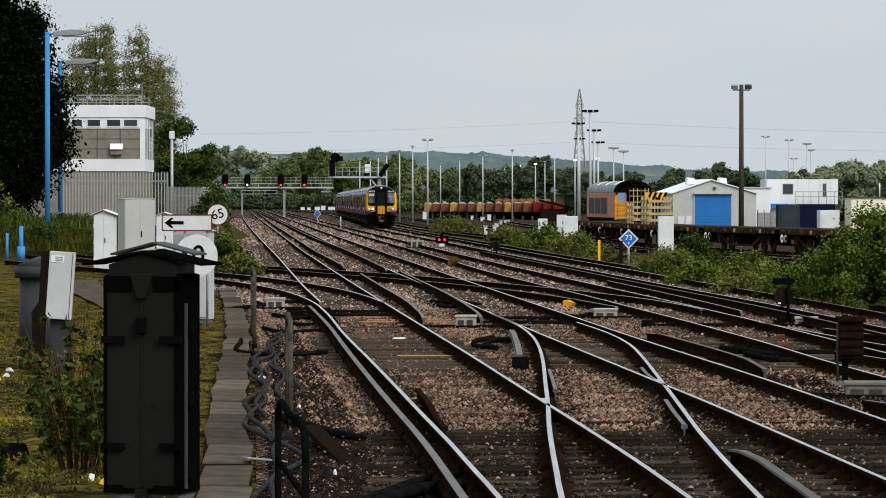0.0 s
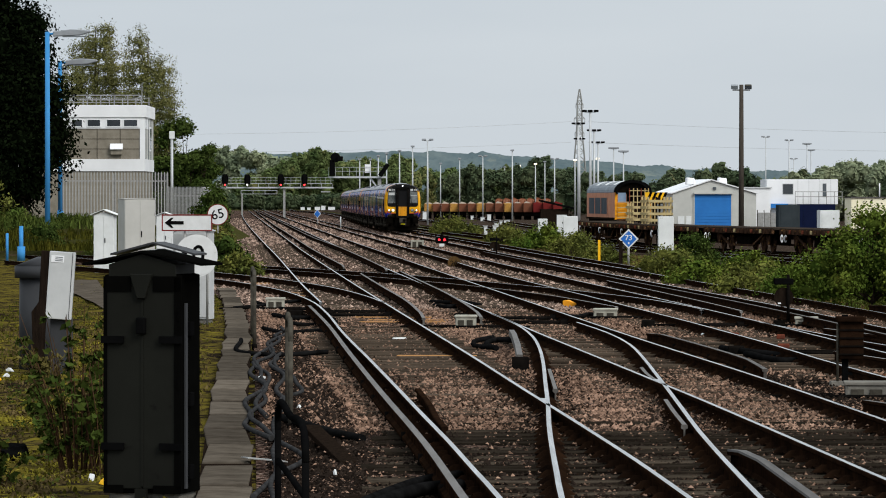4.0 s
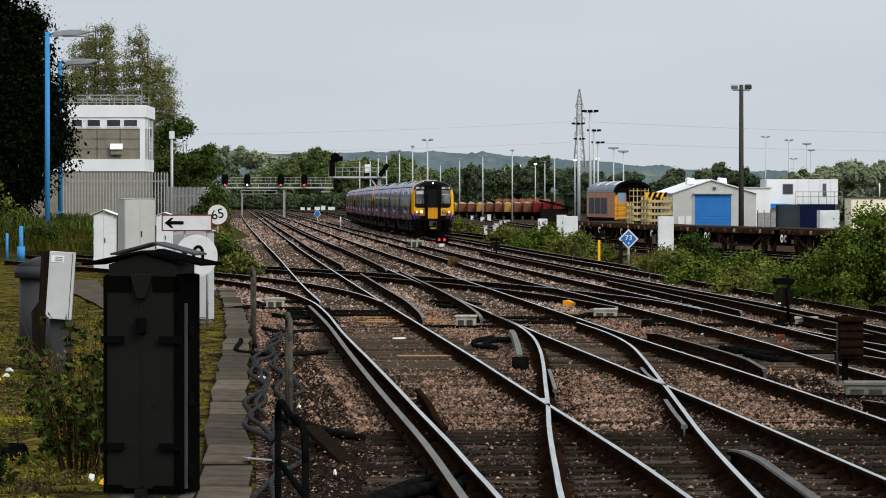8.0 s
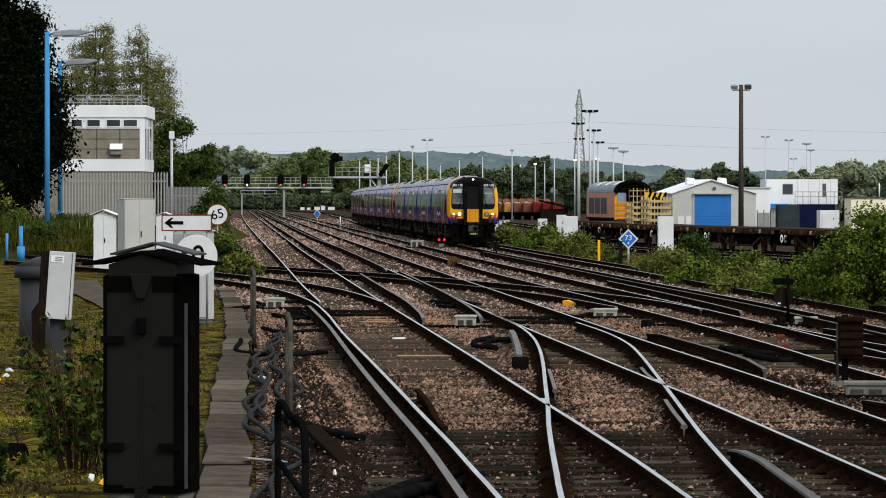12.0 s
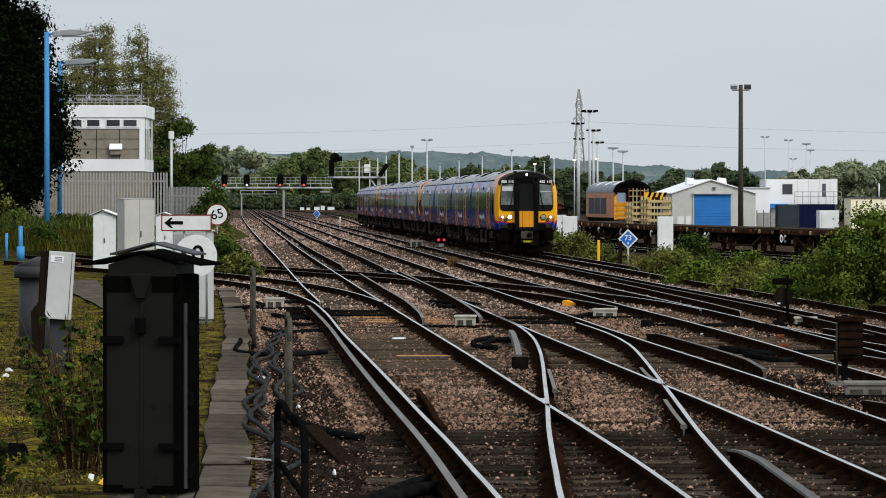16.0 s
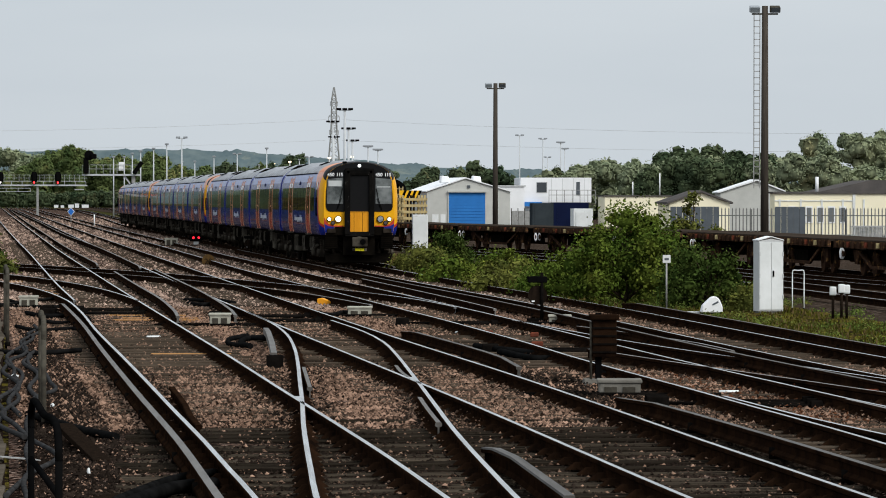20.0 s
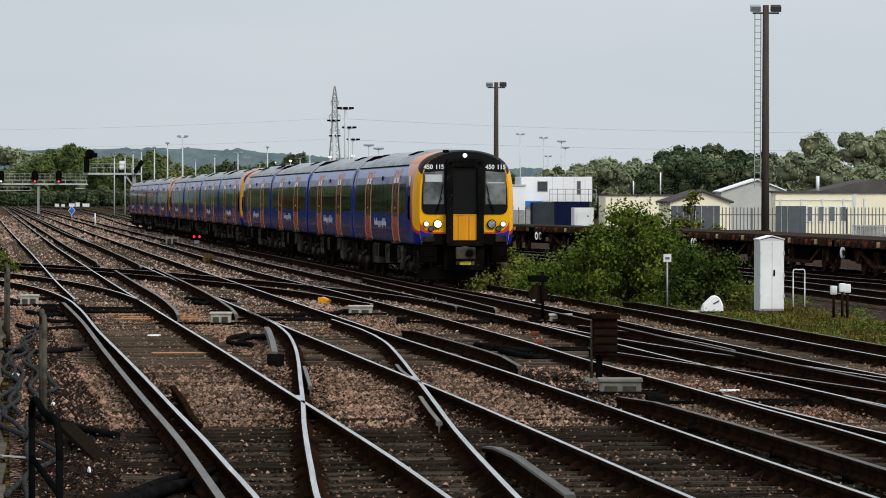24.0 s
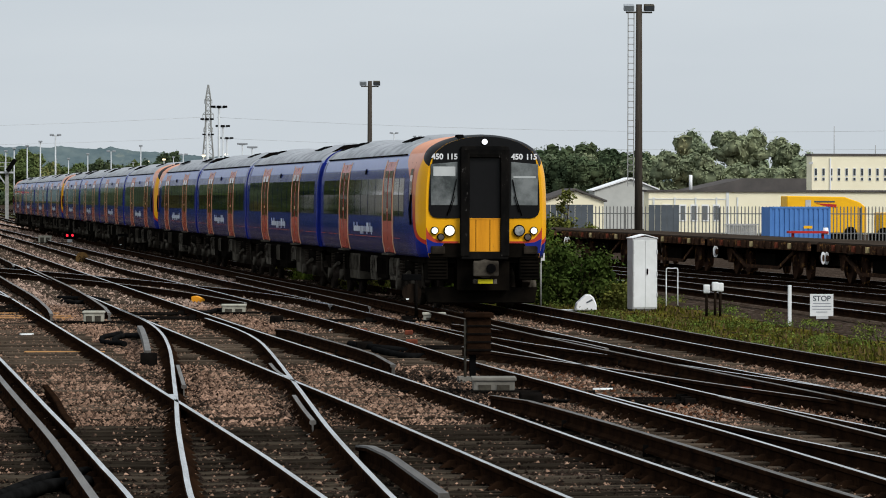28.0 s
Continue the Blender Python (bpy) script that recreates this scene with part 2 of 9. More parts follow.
M = {
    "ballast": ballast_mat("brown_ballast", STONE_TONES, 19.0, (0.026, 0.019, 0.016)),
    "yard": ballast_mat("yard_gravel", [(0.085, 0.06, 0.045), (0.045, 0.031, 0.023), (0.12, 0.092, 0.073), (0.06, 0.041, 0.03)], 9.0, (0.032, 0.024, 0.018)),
    "stone": mat("ballast_stone", (0.235, 0.147, 0.104), (0.088, 0.053, 0.036), 0.9, 0.9, island=0.95),
    "stone_pale": mat("dusty_ballast_stone", (0.33, 0.235, 0.185), (0.13, 0.085, 0.064), 0.35, 0.9, island=0.85),
    "stone_rust": mat("rust_stained_stone", (0.11, 0.045, 0.022), (0.05, 0.02, 0.011), 0.9, 0.9, island=0.6),
    # dark stones: oil and dirt, with shade by the rails put into the colour
    "stone_dark": mat("grime_and_shade_stone", (0.024, 0.017, 0.013), (0.010, 0.0075, 0.006), 0.9, 0.85, island=0.6),
    "grass": mat("rough_grass", (0.03, 0.036, 0.009), (0.05, 0.045, 0.016), 0.35, 0.95, bump=0.8, bscale=25, spot=(0.07, 0.05, 0.03), spot_at=0.55, spot_scale=0.6),
    "moss": mat("mossy_ground", (0.14, 0.112, 0.016), (0.040, 0.030, 0.014), 2.1, 0.95, bump=0.9, bscale=30, spot=(0.016, 0.012, 0.008), spot_at=0.48, spot_scale=2.3),
    "steel": mat("polished_rail_head", (0.66, 0.655, 0.65), (0.33, 0.32, 0.31), 1.6, 0.24, 1.0, stretch=(6, 0.22, 6)),
    "dull_steel": mat("dull_rail_head", (0.30, 0.285, 0.27), (0.19, 0.16, 0.135), 1.2, 0.45, 0.9, stretch=(4, 0.4, 4)),
    "third": mat("conductor_rail_head", (0.145, 0.137, 0.127), (0.085, 0.076, 0.068), 3.0, 0.5, 0.2, stretch=(4, 0.3, 4)),
    "third_dark": mat("dark_conductor_rail_head", (0.105, 0.098, 0.09), (0.05, 0.045, 0.04), 3.0, 0.5, 0.0, stretch=(4, 0.3, 4)),
    "rust": mat("rusty_black_rail", (0.007, 0.0042, 0.003), (0.024, 0.012, 0.0065), 3.0, 0.85, 0.0, 0.3, 60),
    "box_cream": mat("weathered_cream_casing", (0.42, 0.41, 0.35), (0.30, 0.285, 0.235), 5.0, 0.7, spot=(0.12, 0.10, 0.075), spot_at=0.6, spot_scale=9),
    "rust_red": mat("orange_rust", (0.22, 0.06, 0.032), (0.09, 0.03, 0.02), 3.0, 0.9, bump=0.3),
    "sleeper": mat("weathered_timber_sleeper", (0.092, 0.07, 0.051), (0.032, 0.024, 0.018), 2.5, 0.9, bump=0.6, bscale=40, stretch=(0.4, 6, 6), rand=0.45),
    "timber": mat("oil_stained_turnout_timber", (0.064, 0.051, 0.037), (0.015, 0.0115, 0.009), 2.5, 0.9, bump=0.6, bscale=40, stretch=(0.5, 6, 6), rand=0.6, spot=(0.008, 0.006, 0.005), spot_at=0.55, spot_scale=1.1),
    "new_timber": mat("fresh_orange_timber", (0.42, 0.22, 0.09), (0.30, 0.15, 0.06), 2.5, 0.8, bump=0.4, stretch=(0.5, 5, 5)),
    "grease": mat("oily_black_iron", (0.003, 0.0028, 0.0026), (0.009, 0.0075, 0.0065), 4.0, 0.6, bump=0.3),
    "concrete": mat("weathered_concrete", (0.195, 0.1837, 0.1613), (0.1275, 0.12, 0.105), 2.5, 0.92, bump=0.4, bscale=35, spot=(0.12, 0.115, 0.10), spot_scale=1.6),
    "lid": mat("concrete_trough_lid", (0.112, 0.094, 0.074), (0.052, 0.043, 0.033), 2.2, 0.92, bump=0.3, bscale=40, rand=0.38, spot=(0.030, 0.025, 0.016), spot_at=0.60, spot_scale=3.5),
    "grey_paint": mat("light_grey_cabinet_paint", (0.53, 0.54, 0.54), (0.44, 0.45, 0.45), 1.5, 0.5, spot=(0.36, 0.355, 0.34), spot_at=0.66),
    "stone_grey": mat("warm_grey_cabinet_paint", (0.46, 0.455, 0.43), (0.40, 0.395, 0.37), 1.2, 0.55, spot=(0.30, 0.285, 0.25), spot_at=0.66, spot_scale=2.5),
    "white_paint": mat("off_white_paint", (0.72, 0.74, 0.74), (0.60, 0.62, 0.61), 1.5, 0.6, spot=(0.20, 0.15, 0.10), spot_at=0.66, spot_scale=5),
    "white_clean": mat("white_panel", (0.80, 0.81, 0.82), (0.72, 0.73, 0.74), 0.6, 0.5),
    # near black for the tall case's sides, roof and trim; its front is lighter
    "dark_paint": mat("near_black_case_paint", (0.0035, 0.0035, 0.0032), (0.002, 0.002, 0.0018), 1.4, 0.6),
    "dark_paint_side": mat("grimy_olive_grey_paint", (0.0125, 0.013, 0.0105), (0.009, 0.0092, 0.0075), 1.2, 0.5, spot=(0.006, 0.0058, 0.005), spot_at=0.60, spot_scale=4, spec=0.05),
    "bin_grey": mat("dark_grey_plastic", (0.04675, 0.0484, 0.05225), (0.03575, 0.03685, 0.0396), 1.5, 0.5),
    "bark": mat("brown_bark", (0.055, 0.04, 0.028), (0.028, 0.02, 0.015), 6.0, 0.95, bump=0.8, bscale=30, stretch=(4, 4, 0.7)),
    "old_wood": mat("old_dark_wood", (0.02, 0.0135, 0.0095), (0.009, 0.0065, 0.005), 4.0, 0.9, bump=0.6, stretch=(5, 5, 0.6)),
    "blue_post": mat("bright_blue_paint", (0.055, 0.26, 0.56), (0.045, 0.22, 0.48), 1.2, 0.4),
    "lamp_grey": mat("lamp_housing_grey", (0.30, 0.32, 0.34), (0.24, 0.255, 0.27), 2.0, 0.5),
    "galv": mat("galvanised_steel", (0.36, 0.36, 0.35), (0.25, 0.25, 0.24), 4.0, 0.55, 0.4),
    "galv_dull": mat("dull_weathered_steel", (0.082, 0.075, 0.06), (0.036, 0.032, 0.026), 5.0, 0.6, 0.0, bump=0.2),
    "fence_grey": mat("weathered_fence_steel", (0.19, 0.19, 0.185), (0.12, 0.12, 0.115), 3.0, 0.6, 0.0),
    "mast": mat("pale_mast_steel", (0.52, 0.54, 0.55), (0.42, 0.44, 0.45), 1.0, 0.5, 0.2),
    "pole": mat("grey_brown_pole", (0.075, 0.06375, 0.0525), (0.045, 0.0375, 0.0315), 2.5, 0.85, stretch=(5, 5, 0.4), bump=0.3),
    "black": mat("matt_black", (0.003, 0.003, 0.0032), (0.005, 0.005, 0.005), 3.0, 0.6),
    "under": mat("grimy_black_underframe", (0.003, 0.0027, 0.0024), (0.008, 0.0065, 0.005), 2.0, 0.8),
    "cable": mat("grey_cable_sheath", (0.046, 0.046, 0.047), (0.022, 0.022, 0.022), 5.0, 0.7),
    "black_cable": mat("black_cable_sheath", (0.004, 0.004, 0.004), (0.010, 0.010, 0.010), 5.0, 0.6),
    "red": mat("signal_red_paint", (0.48, 0.035, 0.03), (0.38, 0.03, 0.028), 3.0, 0.45),
    "red_dull": mat("faded_sign_red", (0.22, 0.03, 0.028), (0.12, 0.02, 0.02), 6.0, 0.6),
    "orange": mat("orange_plastic", (0.78, 0.33, 0.02), (0.66, 0.26, 0.02), 2.0, 0.5),
    "yellow": mat("bright_yellow_paint", (0.88, 0.48, 0.02), (0.80, 0.42, 0.02), 1.5, 0.4),
    "sign_white": mat("reflective_white_sign", (0.70, 0.71, 0.71), (0.58, 0.59, 0.585), 3.0, 0.4, spot=(0.42, 0.41, 0.38), spot_at=0.68, spot_scale=6),
    "sign_blue": mat("sign_blue", (0.03, 0.15, 0.50), (0.025, 0.13, 0.44), 2.0, 0.4),
    "cream": mat("cream_render", (0.88, 0.82, 0.62), (0.82, 0.76, 0.56), 0.5, 0.85, spot=(0.52, 0.47, 0.34), spot_at=0.68, spot_scale=0.8),
    "shed": mat("pale_grey_cladding", (0.50, 0.505, 0.475), (0.42, 0.425, 0.40), 0.7, 0.6, spot=(0.38, 0.37, 0.33), spot_at=0.68, spot_scale=1.2),
    "blue_door": mat("blue_roller_door", (0.035, 0.19, 0.52), (0.03, 0.16, 0.45), 0.8, 0.45),
    "roof_brown": mat("brown_grey_roof_sheet", (0.11, 0.10, 0.095), (0.075, 0.07, 0.068), 0.8, 0.8),
    "panel_brown": mat("exposed_aggregate_panel", (0.26, 0.235, 0.19), (0.19, 0.17, 0.135), 2.2, 0.9, bump=0.6, bscale=50),
    "glass": glass_mat("dark_window_glass", (0.035, 0.04, 0.045)),
    "glass_grey": glass_mat("grey_window_glass", (0.12, 0.135, 0.145)),
    "container": mat("container_blue", (0.09, 0.22, 0.52), (0.07, 0.18, 0.44), 1.0, 0.5),
    "charcoal": mat("charcoal_panel", (0.042, 0.052, 0.058), (0.030, 0.037, 0.042), 1.0, 0.6),
    "navy": mat("navy_panel", (0.006, 0.011, 0.040), (0.005, 0.008, 0.030), 1.0, 0.5),
    "slate": mat("slate_grey_panel", (0.10, 0.115, 0.13), (0.08, 0.09, 0.10), 1.0, 0.6),
    "loco_orange": mat("faded_orange_loco_paint", (0.58, 0.27, 0.16), (0.46, 0.20, 0.12), 1.2, 0.55, spot=(0.20, 0.11, 0.08), spot_at=0.6, spot_scale=1.6),
    "loco_roof": mat("grey_loco_roof", (0.30, 0.33, 0.36), (0.22, 0.24, 0.26), 1.0, 0.6),
    "wagon_rust": mat("rust_brown_wagon", (0.0595, 0.0315, 0.0196), (0.0245, 0.0154, 0.0112), 1.6, 0.85, bump=0.3, spot=(0.25, 0.13, 0.045), spot_at=0.57, spot_scale=3.5),
    "deck": mat("weathered_grey_deck", (0.055, 0.043, 0.034), (0.03, 0.023, 0.018), 1.2, 0.9),
    "stillage": mat("pale_yellow_timber", (0.50, 0.40, 0.20), (0.38, 0.29, 0.15), 2.0, 0.8),
}


# ---- mesh helpers ----
def part(name, bm, material, parent=None, label="", m=None):
    me = bpy.data.meshes.new(name)
    bm.to_mesh(me)
    bm.free()
    for one in (material if isinstance(material, (list, tuple)) else [material]):
        me.materials.append(one)
    ob = new(name, me)
    if parent:
        ob.parent = parent
    if m is not None:
        ob.matrix_basis = m
    if label:
        ob["label"] = label
    return ob


def thing(name, label, category, group="", m=None, kind=""):
    ob = new(name)
    ob.empty_display_size = 0.2
    if m is not None:
        ob.matrix_basis = m
    return tagged(ob, label, category, group, kind)


def box(x0, x1, y0, y1, z0, z1, bm=None, bevel=0.0, mi=0):
    own = bmesh.new()
    bmesh.ops.create_cube(own, size=1.0, matrix=Matrix.LocRotScale(
        ((x0 + x1) / 2, (y0 + y1) / 2, (z0 + z1) / 2), None, (abs(x1 - x0), abs(y1 - y0), abs(z1 - z0))))
    if bevel:
        bmesh.ops.bevel(own, geom=own.edges[:], offset=bevel, segments=2, profile=0.6, affect="EDGES")
    for f in own.faces:
        f.material_index = mi
    if bm is None:
        return own
    return joined(bm, own)


def joined(bm, own, m=None):
    me = bpy.data.meshes.new("tmp")
    if m is not None:
        own.transform(m)
    own.to_mesh(me)
    own.free()
    bm.from_mesh(me)
    bpy.data.meshes.remove(me)
    return bm


def cyl(r, z0, z1, x=0, y=0, n=14, r2=None, bm=None, m=None, mi=0, caps=True):
    own = bmesh.new()
    bmesh.ops.create_cone(own, cap_ends=caps, segments=n, radius1=r, radius2=r if r2 is None else r2, depth=z1 - z0,
                          matrix=Matrix.Translation((x, y, (z0 + z1) / 2)))
    for f in own.faces:
        f.material_index = mi
        f.smooth = len(f.verts) == 4
    if m is not None:
        own.transform(m)
    return own if bm is None else joined(bm, own)


def prism(points, d0, d1, axis="y", bm=None, mi=0, bevel=0.0):
    """A polygon of (a, b) pushed along an axis: y: (x, z), x: (y, z), z: (x, y)."""
    own = bmesh.new()
    put = {"y": lambda a, b, d: (a, d, b), "x": lambda a, b, d: (d, a, b), "z": lambda a, b, d: (a, b, d)}[axis]
    lo = [own.verts.new(put(a, b, d0)) for a, b in points]
    hi = [own.verts.new(put(a, b, d1)) for a, b in points]
    own.faces.new(lo)
    own.faces.new(hi[::-1])
    for i in range(len(points)):
        j = (i + 1) % len(points)
        own.faces.new((lo[i], hi[i], hi[j], lo[j]))
    bmesh.ops.recalc_face_normals(own, faces=own.faces[:])
    if bevel:
        bmesh.ops.bevel(own, geom=own.edges[:], offset=bevel, segments=1, affect="EDGES")
    for f in own.faces:
        f.material_index = mi
    return own if bm is None else joined(bm, own)


def smooth_line(points, step=0.0, n=8):
    """Catmull-Rom through control points (tuples of 2 or 3 numbers)."""
    p = [np.array(q, float) for q in points]
    p = [2 * p[0] - p[1]] + p + [2 * p[-1] - p[-2]]
    out = []
    for i in range(1, len(p) - 2):
        a, b, c, d = p[i - 1], p[i], p[i + 1], p[i + 2]
        # centripetal knots keep uneven points from overshooting
        t0 = 0.0
        t1 = t0 + max(np.linalg.norm(b - a), 1e-6) ** 0.5
        t2 = t1 + max(np.linalg.norm(c - b), 1e-6) ** 0.5
        t3 = t2 + max(np.linalg.norm(d - c), 1e-6) ** 0.5
        k = n if not step else max(2, int(np.linalg.norm(c - b) / step))
        for t in np.linspace(t1, t2, k, endpoint=False):
            a1 = a * (t1 - t) / (t1 - t0) + b * (t - t0) / (t1 - t0)
            a2 = b * (t2 - t) / (t2 - t1) + c * (t - t1) / (t2 - t1)
            a3 = c * (t3 - t) / (t3 - t2) + d * (t - t2) / (t3 - t2)
            b1 = a1 * (t2 - t) / (t2 - t0) + a2 * (t - t0) / (t2 - t0)
            b2 = a2 * (t3 - t) / (t3 - t1) + a3 * (t - t1) / (t3 - t1)
            out.append(b1 * (t2 - t) / (t2 - t1) + b2 * (t - t1) / (t2 - t1))
    out.append(p[-2])
    return out


def sweep(line, section, mis=None, smooth=False, caps=True):
    """A section of (side, up) pushed along a line of 2D or 3D points; mis: material per side of the section."""
    bm = bmesh.new()
    rings = []
    pts = [Vector((*q, 0.0)) if len(q) == 2 else Vector(q) for q in line]
    for i, q in enumerate(pts):
        d = pts[min(i + 1, len(pts) - 1)] - pts[max(i - 1, 0)]
        side = Vector((d.y, -d.x, 0))
        side = side.normalized() if side.length > 1e-6 else Vector((1, 0, 0))
        up = side.cross(d.normalized())
        rings.append([bm.verts.new(q + side * a + up * b) for a, b in section])
    k = len(section)
    for r0, r1 in zip(rings, rings[1:]):
        for i in range(k):
            f = bm.faces.new((r0[i], r0[(i + 1) % k], r1[(i + 1) % k], r1[i]))
            f.smooth = smooth
            if mis:
                f.material_index = mis[i]
    if caps:
        bm.faces.new(rings[0][::-1])
        bm.faces.new(rings[-1])
    bmesh.ops.recalc_face_normals(bm, faces=bm.faces[:])
    return bm


def tube(line, r, n=8):
    return sweep(line, [(r * math.cos(2 * math.pi * i / n), r * math.sin(2 * math.pi * i / n)) for i in range(n)], smooth=True)


def raw_mesh(name, verts, faces, materials, parent=None, smooth=False, midx=None):
    """A mesh from numpy arrays of one face size."""
    me = bpy.data.meshes.new(name)
    nf, k = faces.shape
    me.vertices.add(len(verts))
    me.vertices.foreach_set("co", np.ascontiguousarray(verts, dtype=np.float32).ravel())
    me.loops.add(nf * k)
    me.loops.foreach_set("vertex_index", np.ascontiguousarray(faces, dtype=np.int32).ravel())
    me.polygons.add(nf)
    me.polygons.foreach_set("loop_start", np.arange(0, nf * k, k, dtype=np.int32))
    if midx is not None:
        me.polygons.foreach_set("material_index", np.ascontiguousarray(midx, dtype=np.int32))
    if smooth:
        me.polygons.foreach_set("use_smooth", np.ones(nf, dtype=bool))
    for one in (materials if isinstance(materials, (list, tuple)) else [materials]):
        me.materials.append(one)
    me.update(calc_edges=True)
    me.validate()
    ob = new(name, me)
    if parent:
        ob.parent = parent
    return ob


def lettering(name, text, size, material, parent, m, label="", bold=0.0):
    cu = bpy.data.curves.new(name, "FONT")
    cu.body, cu.size, cu.align_x, cu.align_y, cu.extrude, cu.offset = text, size, "CENTER", "CENTER", 0.002, bold
    tmp = bpy.data.objects.new(name, cu)
    scene.collection.objects.link(tmp)
    me = bpy.data.meshes.new_from_object(tmp.evaluated_get(bpy.context.evaluated_depsgraph_get()))
    bpy.data.objects.remove(tmp)
    me.materials.clear()
    me.materials.append(material)
    ob = new(name, me)
    ob.parent = parent
    ob.matrix_basis = m
    if label:
        ob["label"] = label
    return ob


def disc(r, t, n=32):
    """A flat round plate that faces -y."""
    return cyl(r, -t / 2, t / 2, n=n, m=Matrix.Rotation(radians(90), 4, "X"))


# ---- ground, ballast bed and tracks (rail tops at z = 0) ----
def edge(table, y):
    ys, xs = zip(*table)
    return float(np.interp(y, ys, xs))


BED_L = [(15, -1.0), (37, -1.62), (79, -3.5), (100, -4.7), (135, -8.0), (162, -13.0), (192, -18.0), (216, -14.0), (250, -12.2), (423, -22.5), (1155, -58.0)]
BED_R = [(15, 13.2), (38, 12.4), (54, 11.7), (87, 10.3), (115, 9.3), (177, 6.1), (231, 3.6), (385, -2.6), (577, -10.0), (1155, -34.0)]


def sheet(name, material, left, right, ys, cols, z, rough=0.02, freq=1.4):
    rows = []
    for y in ys:
        a, b = edge(left, y), edge(right, y)
        xs = np.linspace(a, b, cols)
        rows.append([(x, y, z + rough * noise.noise((x * freq, y * freq, 0.3)) + rough * 0.6 * noise.noise((x * freq * 3.1, y * freq * 3.1, 4.0))) for x in xs])
    v = np.array(rows, dtype=np.float32).reshape(-1, 3)
    n = len(ys)
    i, j = np.meshgrid(np.arange(n - 1), np.arange(cols - 1), indexing="ij")
    a = (i * cols + j).ravel()
    f = np.stack([a, a + 1, a + cols + 1, a + cols], 1)
    return raw_mesh(name, v, f, material, smooth=True)


ground = tagged(sheet("ground", M["grass"], [(-300, -4000), (4500, -4000)], [(-300, 4000), (4500, 4000)],
                      [-300, -40, 0, 40, 80, 120, 160, 200, 260, 340, 500, 800, 1400, 2500, 4500], 40, -0.34, 0.0),
                "rough grassy ground that runs out to the horizon", "ground", kind="structure")
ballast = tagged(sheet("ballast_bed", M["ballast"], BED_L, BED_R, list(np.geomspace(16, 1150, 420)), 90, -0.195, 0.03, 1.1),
                 "brown broken-stone ballast bed under the running lines", "ballast", kind="structure")
for v in ballast.data.vertices:
    # the bed lies lower between the sleepers by the platform end
    v.co.z -= 0.008 * min(1.0, max(0.0, (49 - v.co.y) / 6))
yard = tagged(sheet("yard_ground", M["yard"], [(38, 14.2), (87, 13.9), (135, 13.5), (183, 9.8), (250, 6.0), (385, 0.5), (635, -8), (1732, -60)],
                    [(38, 300), (1732, 300)], list(np.geomspace(38, 1250, 110)), 60, -0.25, 0.03, 0.5),
              "grey-brown gravel ground of the goods yard", "ground", kind="structure")
verge = tagged(sheet("verge", M["moss"], [(15, -16), (96, -24), (183, -40)], BED_L, list(np.geomspace(16, 186, 140)), 60, -0.215, 0.08, 1.3),
               "mossy verge with thin yellow-green grass beside the line", "ground", kind="structure")

RAIL = [(-0.025, 0.0), (0.025, 0.0), (0.036, -0.008), (0.036, -0.04), (0.010, -0.055), (0.010, -0.135), (0.07, -0.148), (0.07, -0.159),
        (-0.07, -0.159), (-0.07, -0.148), (-0.010, -0.135), (-0.010, -0.055), (-0.036, -0.04), (-0.036, -0.008)]
RAIL_MI = [0] + [1] * 13
THIRD = [(-0.036, 0.0), (0.036, 0.0), (0.042, -0.010), (0.042, -0.035), (0.022, -0.045), (0.024, -0.115), (0.060, -0.145), (0.060, -0.172),
         (-0.060, -0.172), (-0.060, -0.145), (-0.024, -0.115), (-0.022, -0.045), (-0.042, -0.035), (-0.042, -0.010)]


def easy(points, y0=165.0):
    """The far part of a line drawn as one easy curve through its points."""
    far = np.array([q for q in points if q[1] > y0])
    if len(far) < 3:
        return points
    w = 1 / far[:, 1]
    k = np.polyfit(far[:, 1], far[:, 0], 2 if len(far) > 3 else 1, w=w)
    near = [q for q in points if q[1] <= y0]
    ys = sorted({far[0, 1], 900.0, 650.0, 500.0, 400.0, 320.0, 260.0, 220.0, far[-1, 1]}, reverse=True)
    return [(float(np.polyval(k, y)), y) for y in ys if far[-1, 1] <= y <= far[0, 1]] + near


def lay_rail(points, parent, head="steel", label="", name="rail"):
    line = smooth_line(points, step=2.0)
    return part(name, sweep(line, RAIL, RAIL_MI), [M[head], M["rust"]], parent, label)


def lay_third(points, parent, head="third"):
    """A conductor rail on insulator pots, with a sloped end."""
    line = [(q[0], q[1], 0.05) for q in smooth_line(points, step=2.0)]
    line[0] = (line[0][0], line[0][1], 0.0)
    line[-1] = (line[-1][0], line[-1][1], 0.0)
    ob = part("conductor_rail", sweep(line, THIRD, [0] + [1] * 13), [M[head], M["rust"]], parent, "grey-topped conductor rail")
    bm = bmesh.new()
    gone = 0.0
    for a, b in zip(line, line[1:]):
        gone += math.dist(a, b)
        if gone > 2.6:
            gone = 0.0
            cyl(0.07, -0.17, -0.05, b[0], b[1], n=8, bm=bm)
    if len(bm.verts):
        part("insulators", bm, M["grease"], parent, "dark insulator pots")["kind"] = "stuff"
    else:
        bm.free()
    return ob


# plan of the rails: (x, y) from near the far bend to the camera
MAIN_L = easy([(-57.5, 1231.7), (-19.5, 425.7), (-10.94, 257.9), (-7.22, 184.9), (-5.16, 144.1), (-3.85, 118.2), (-2.87, 100.1)])
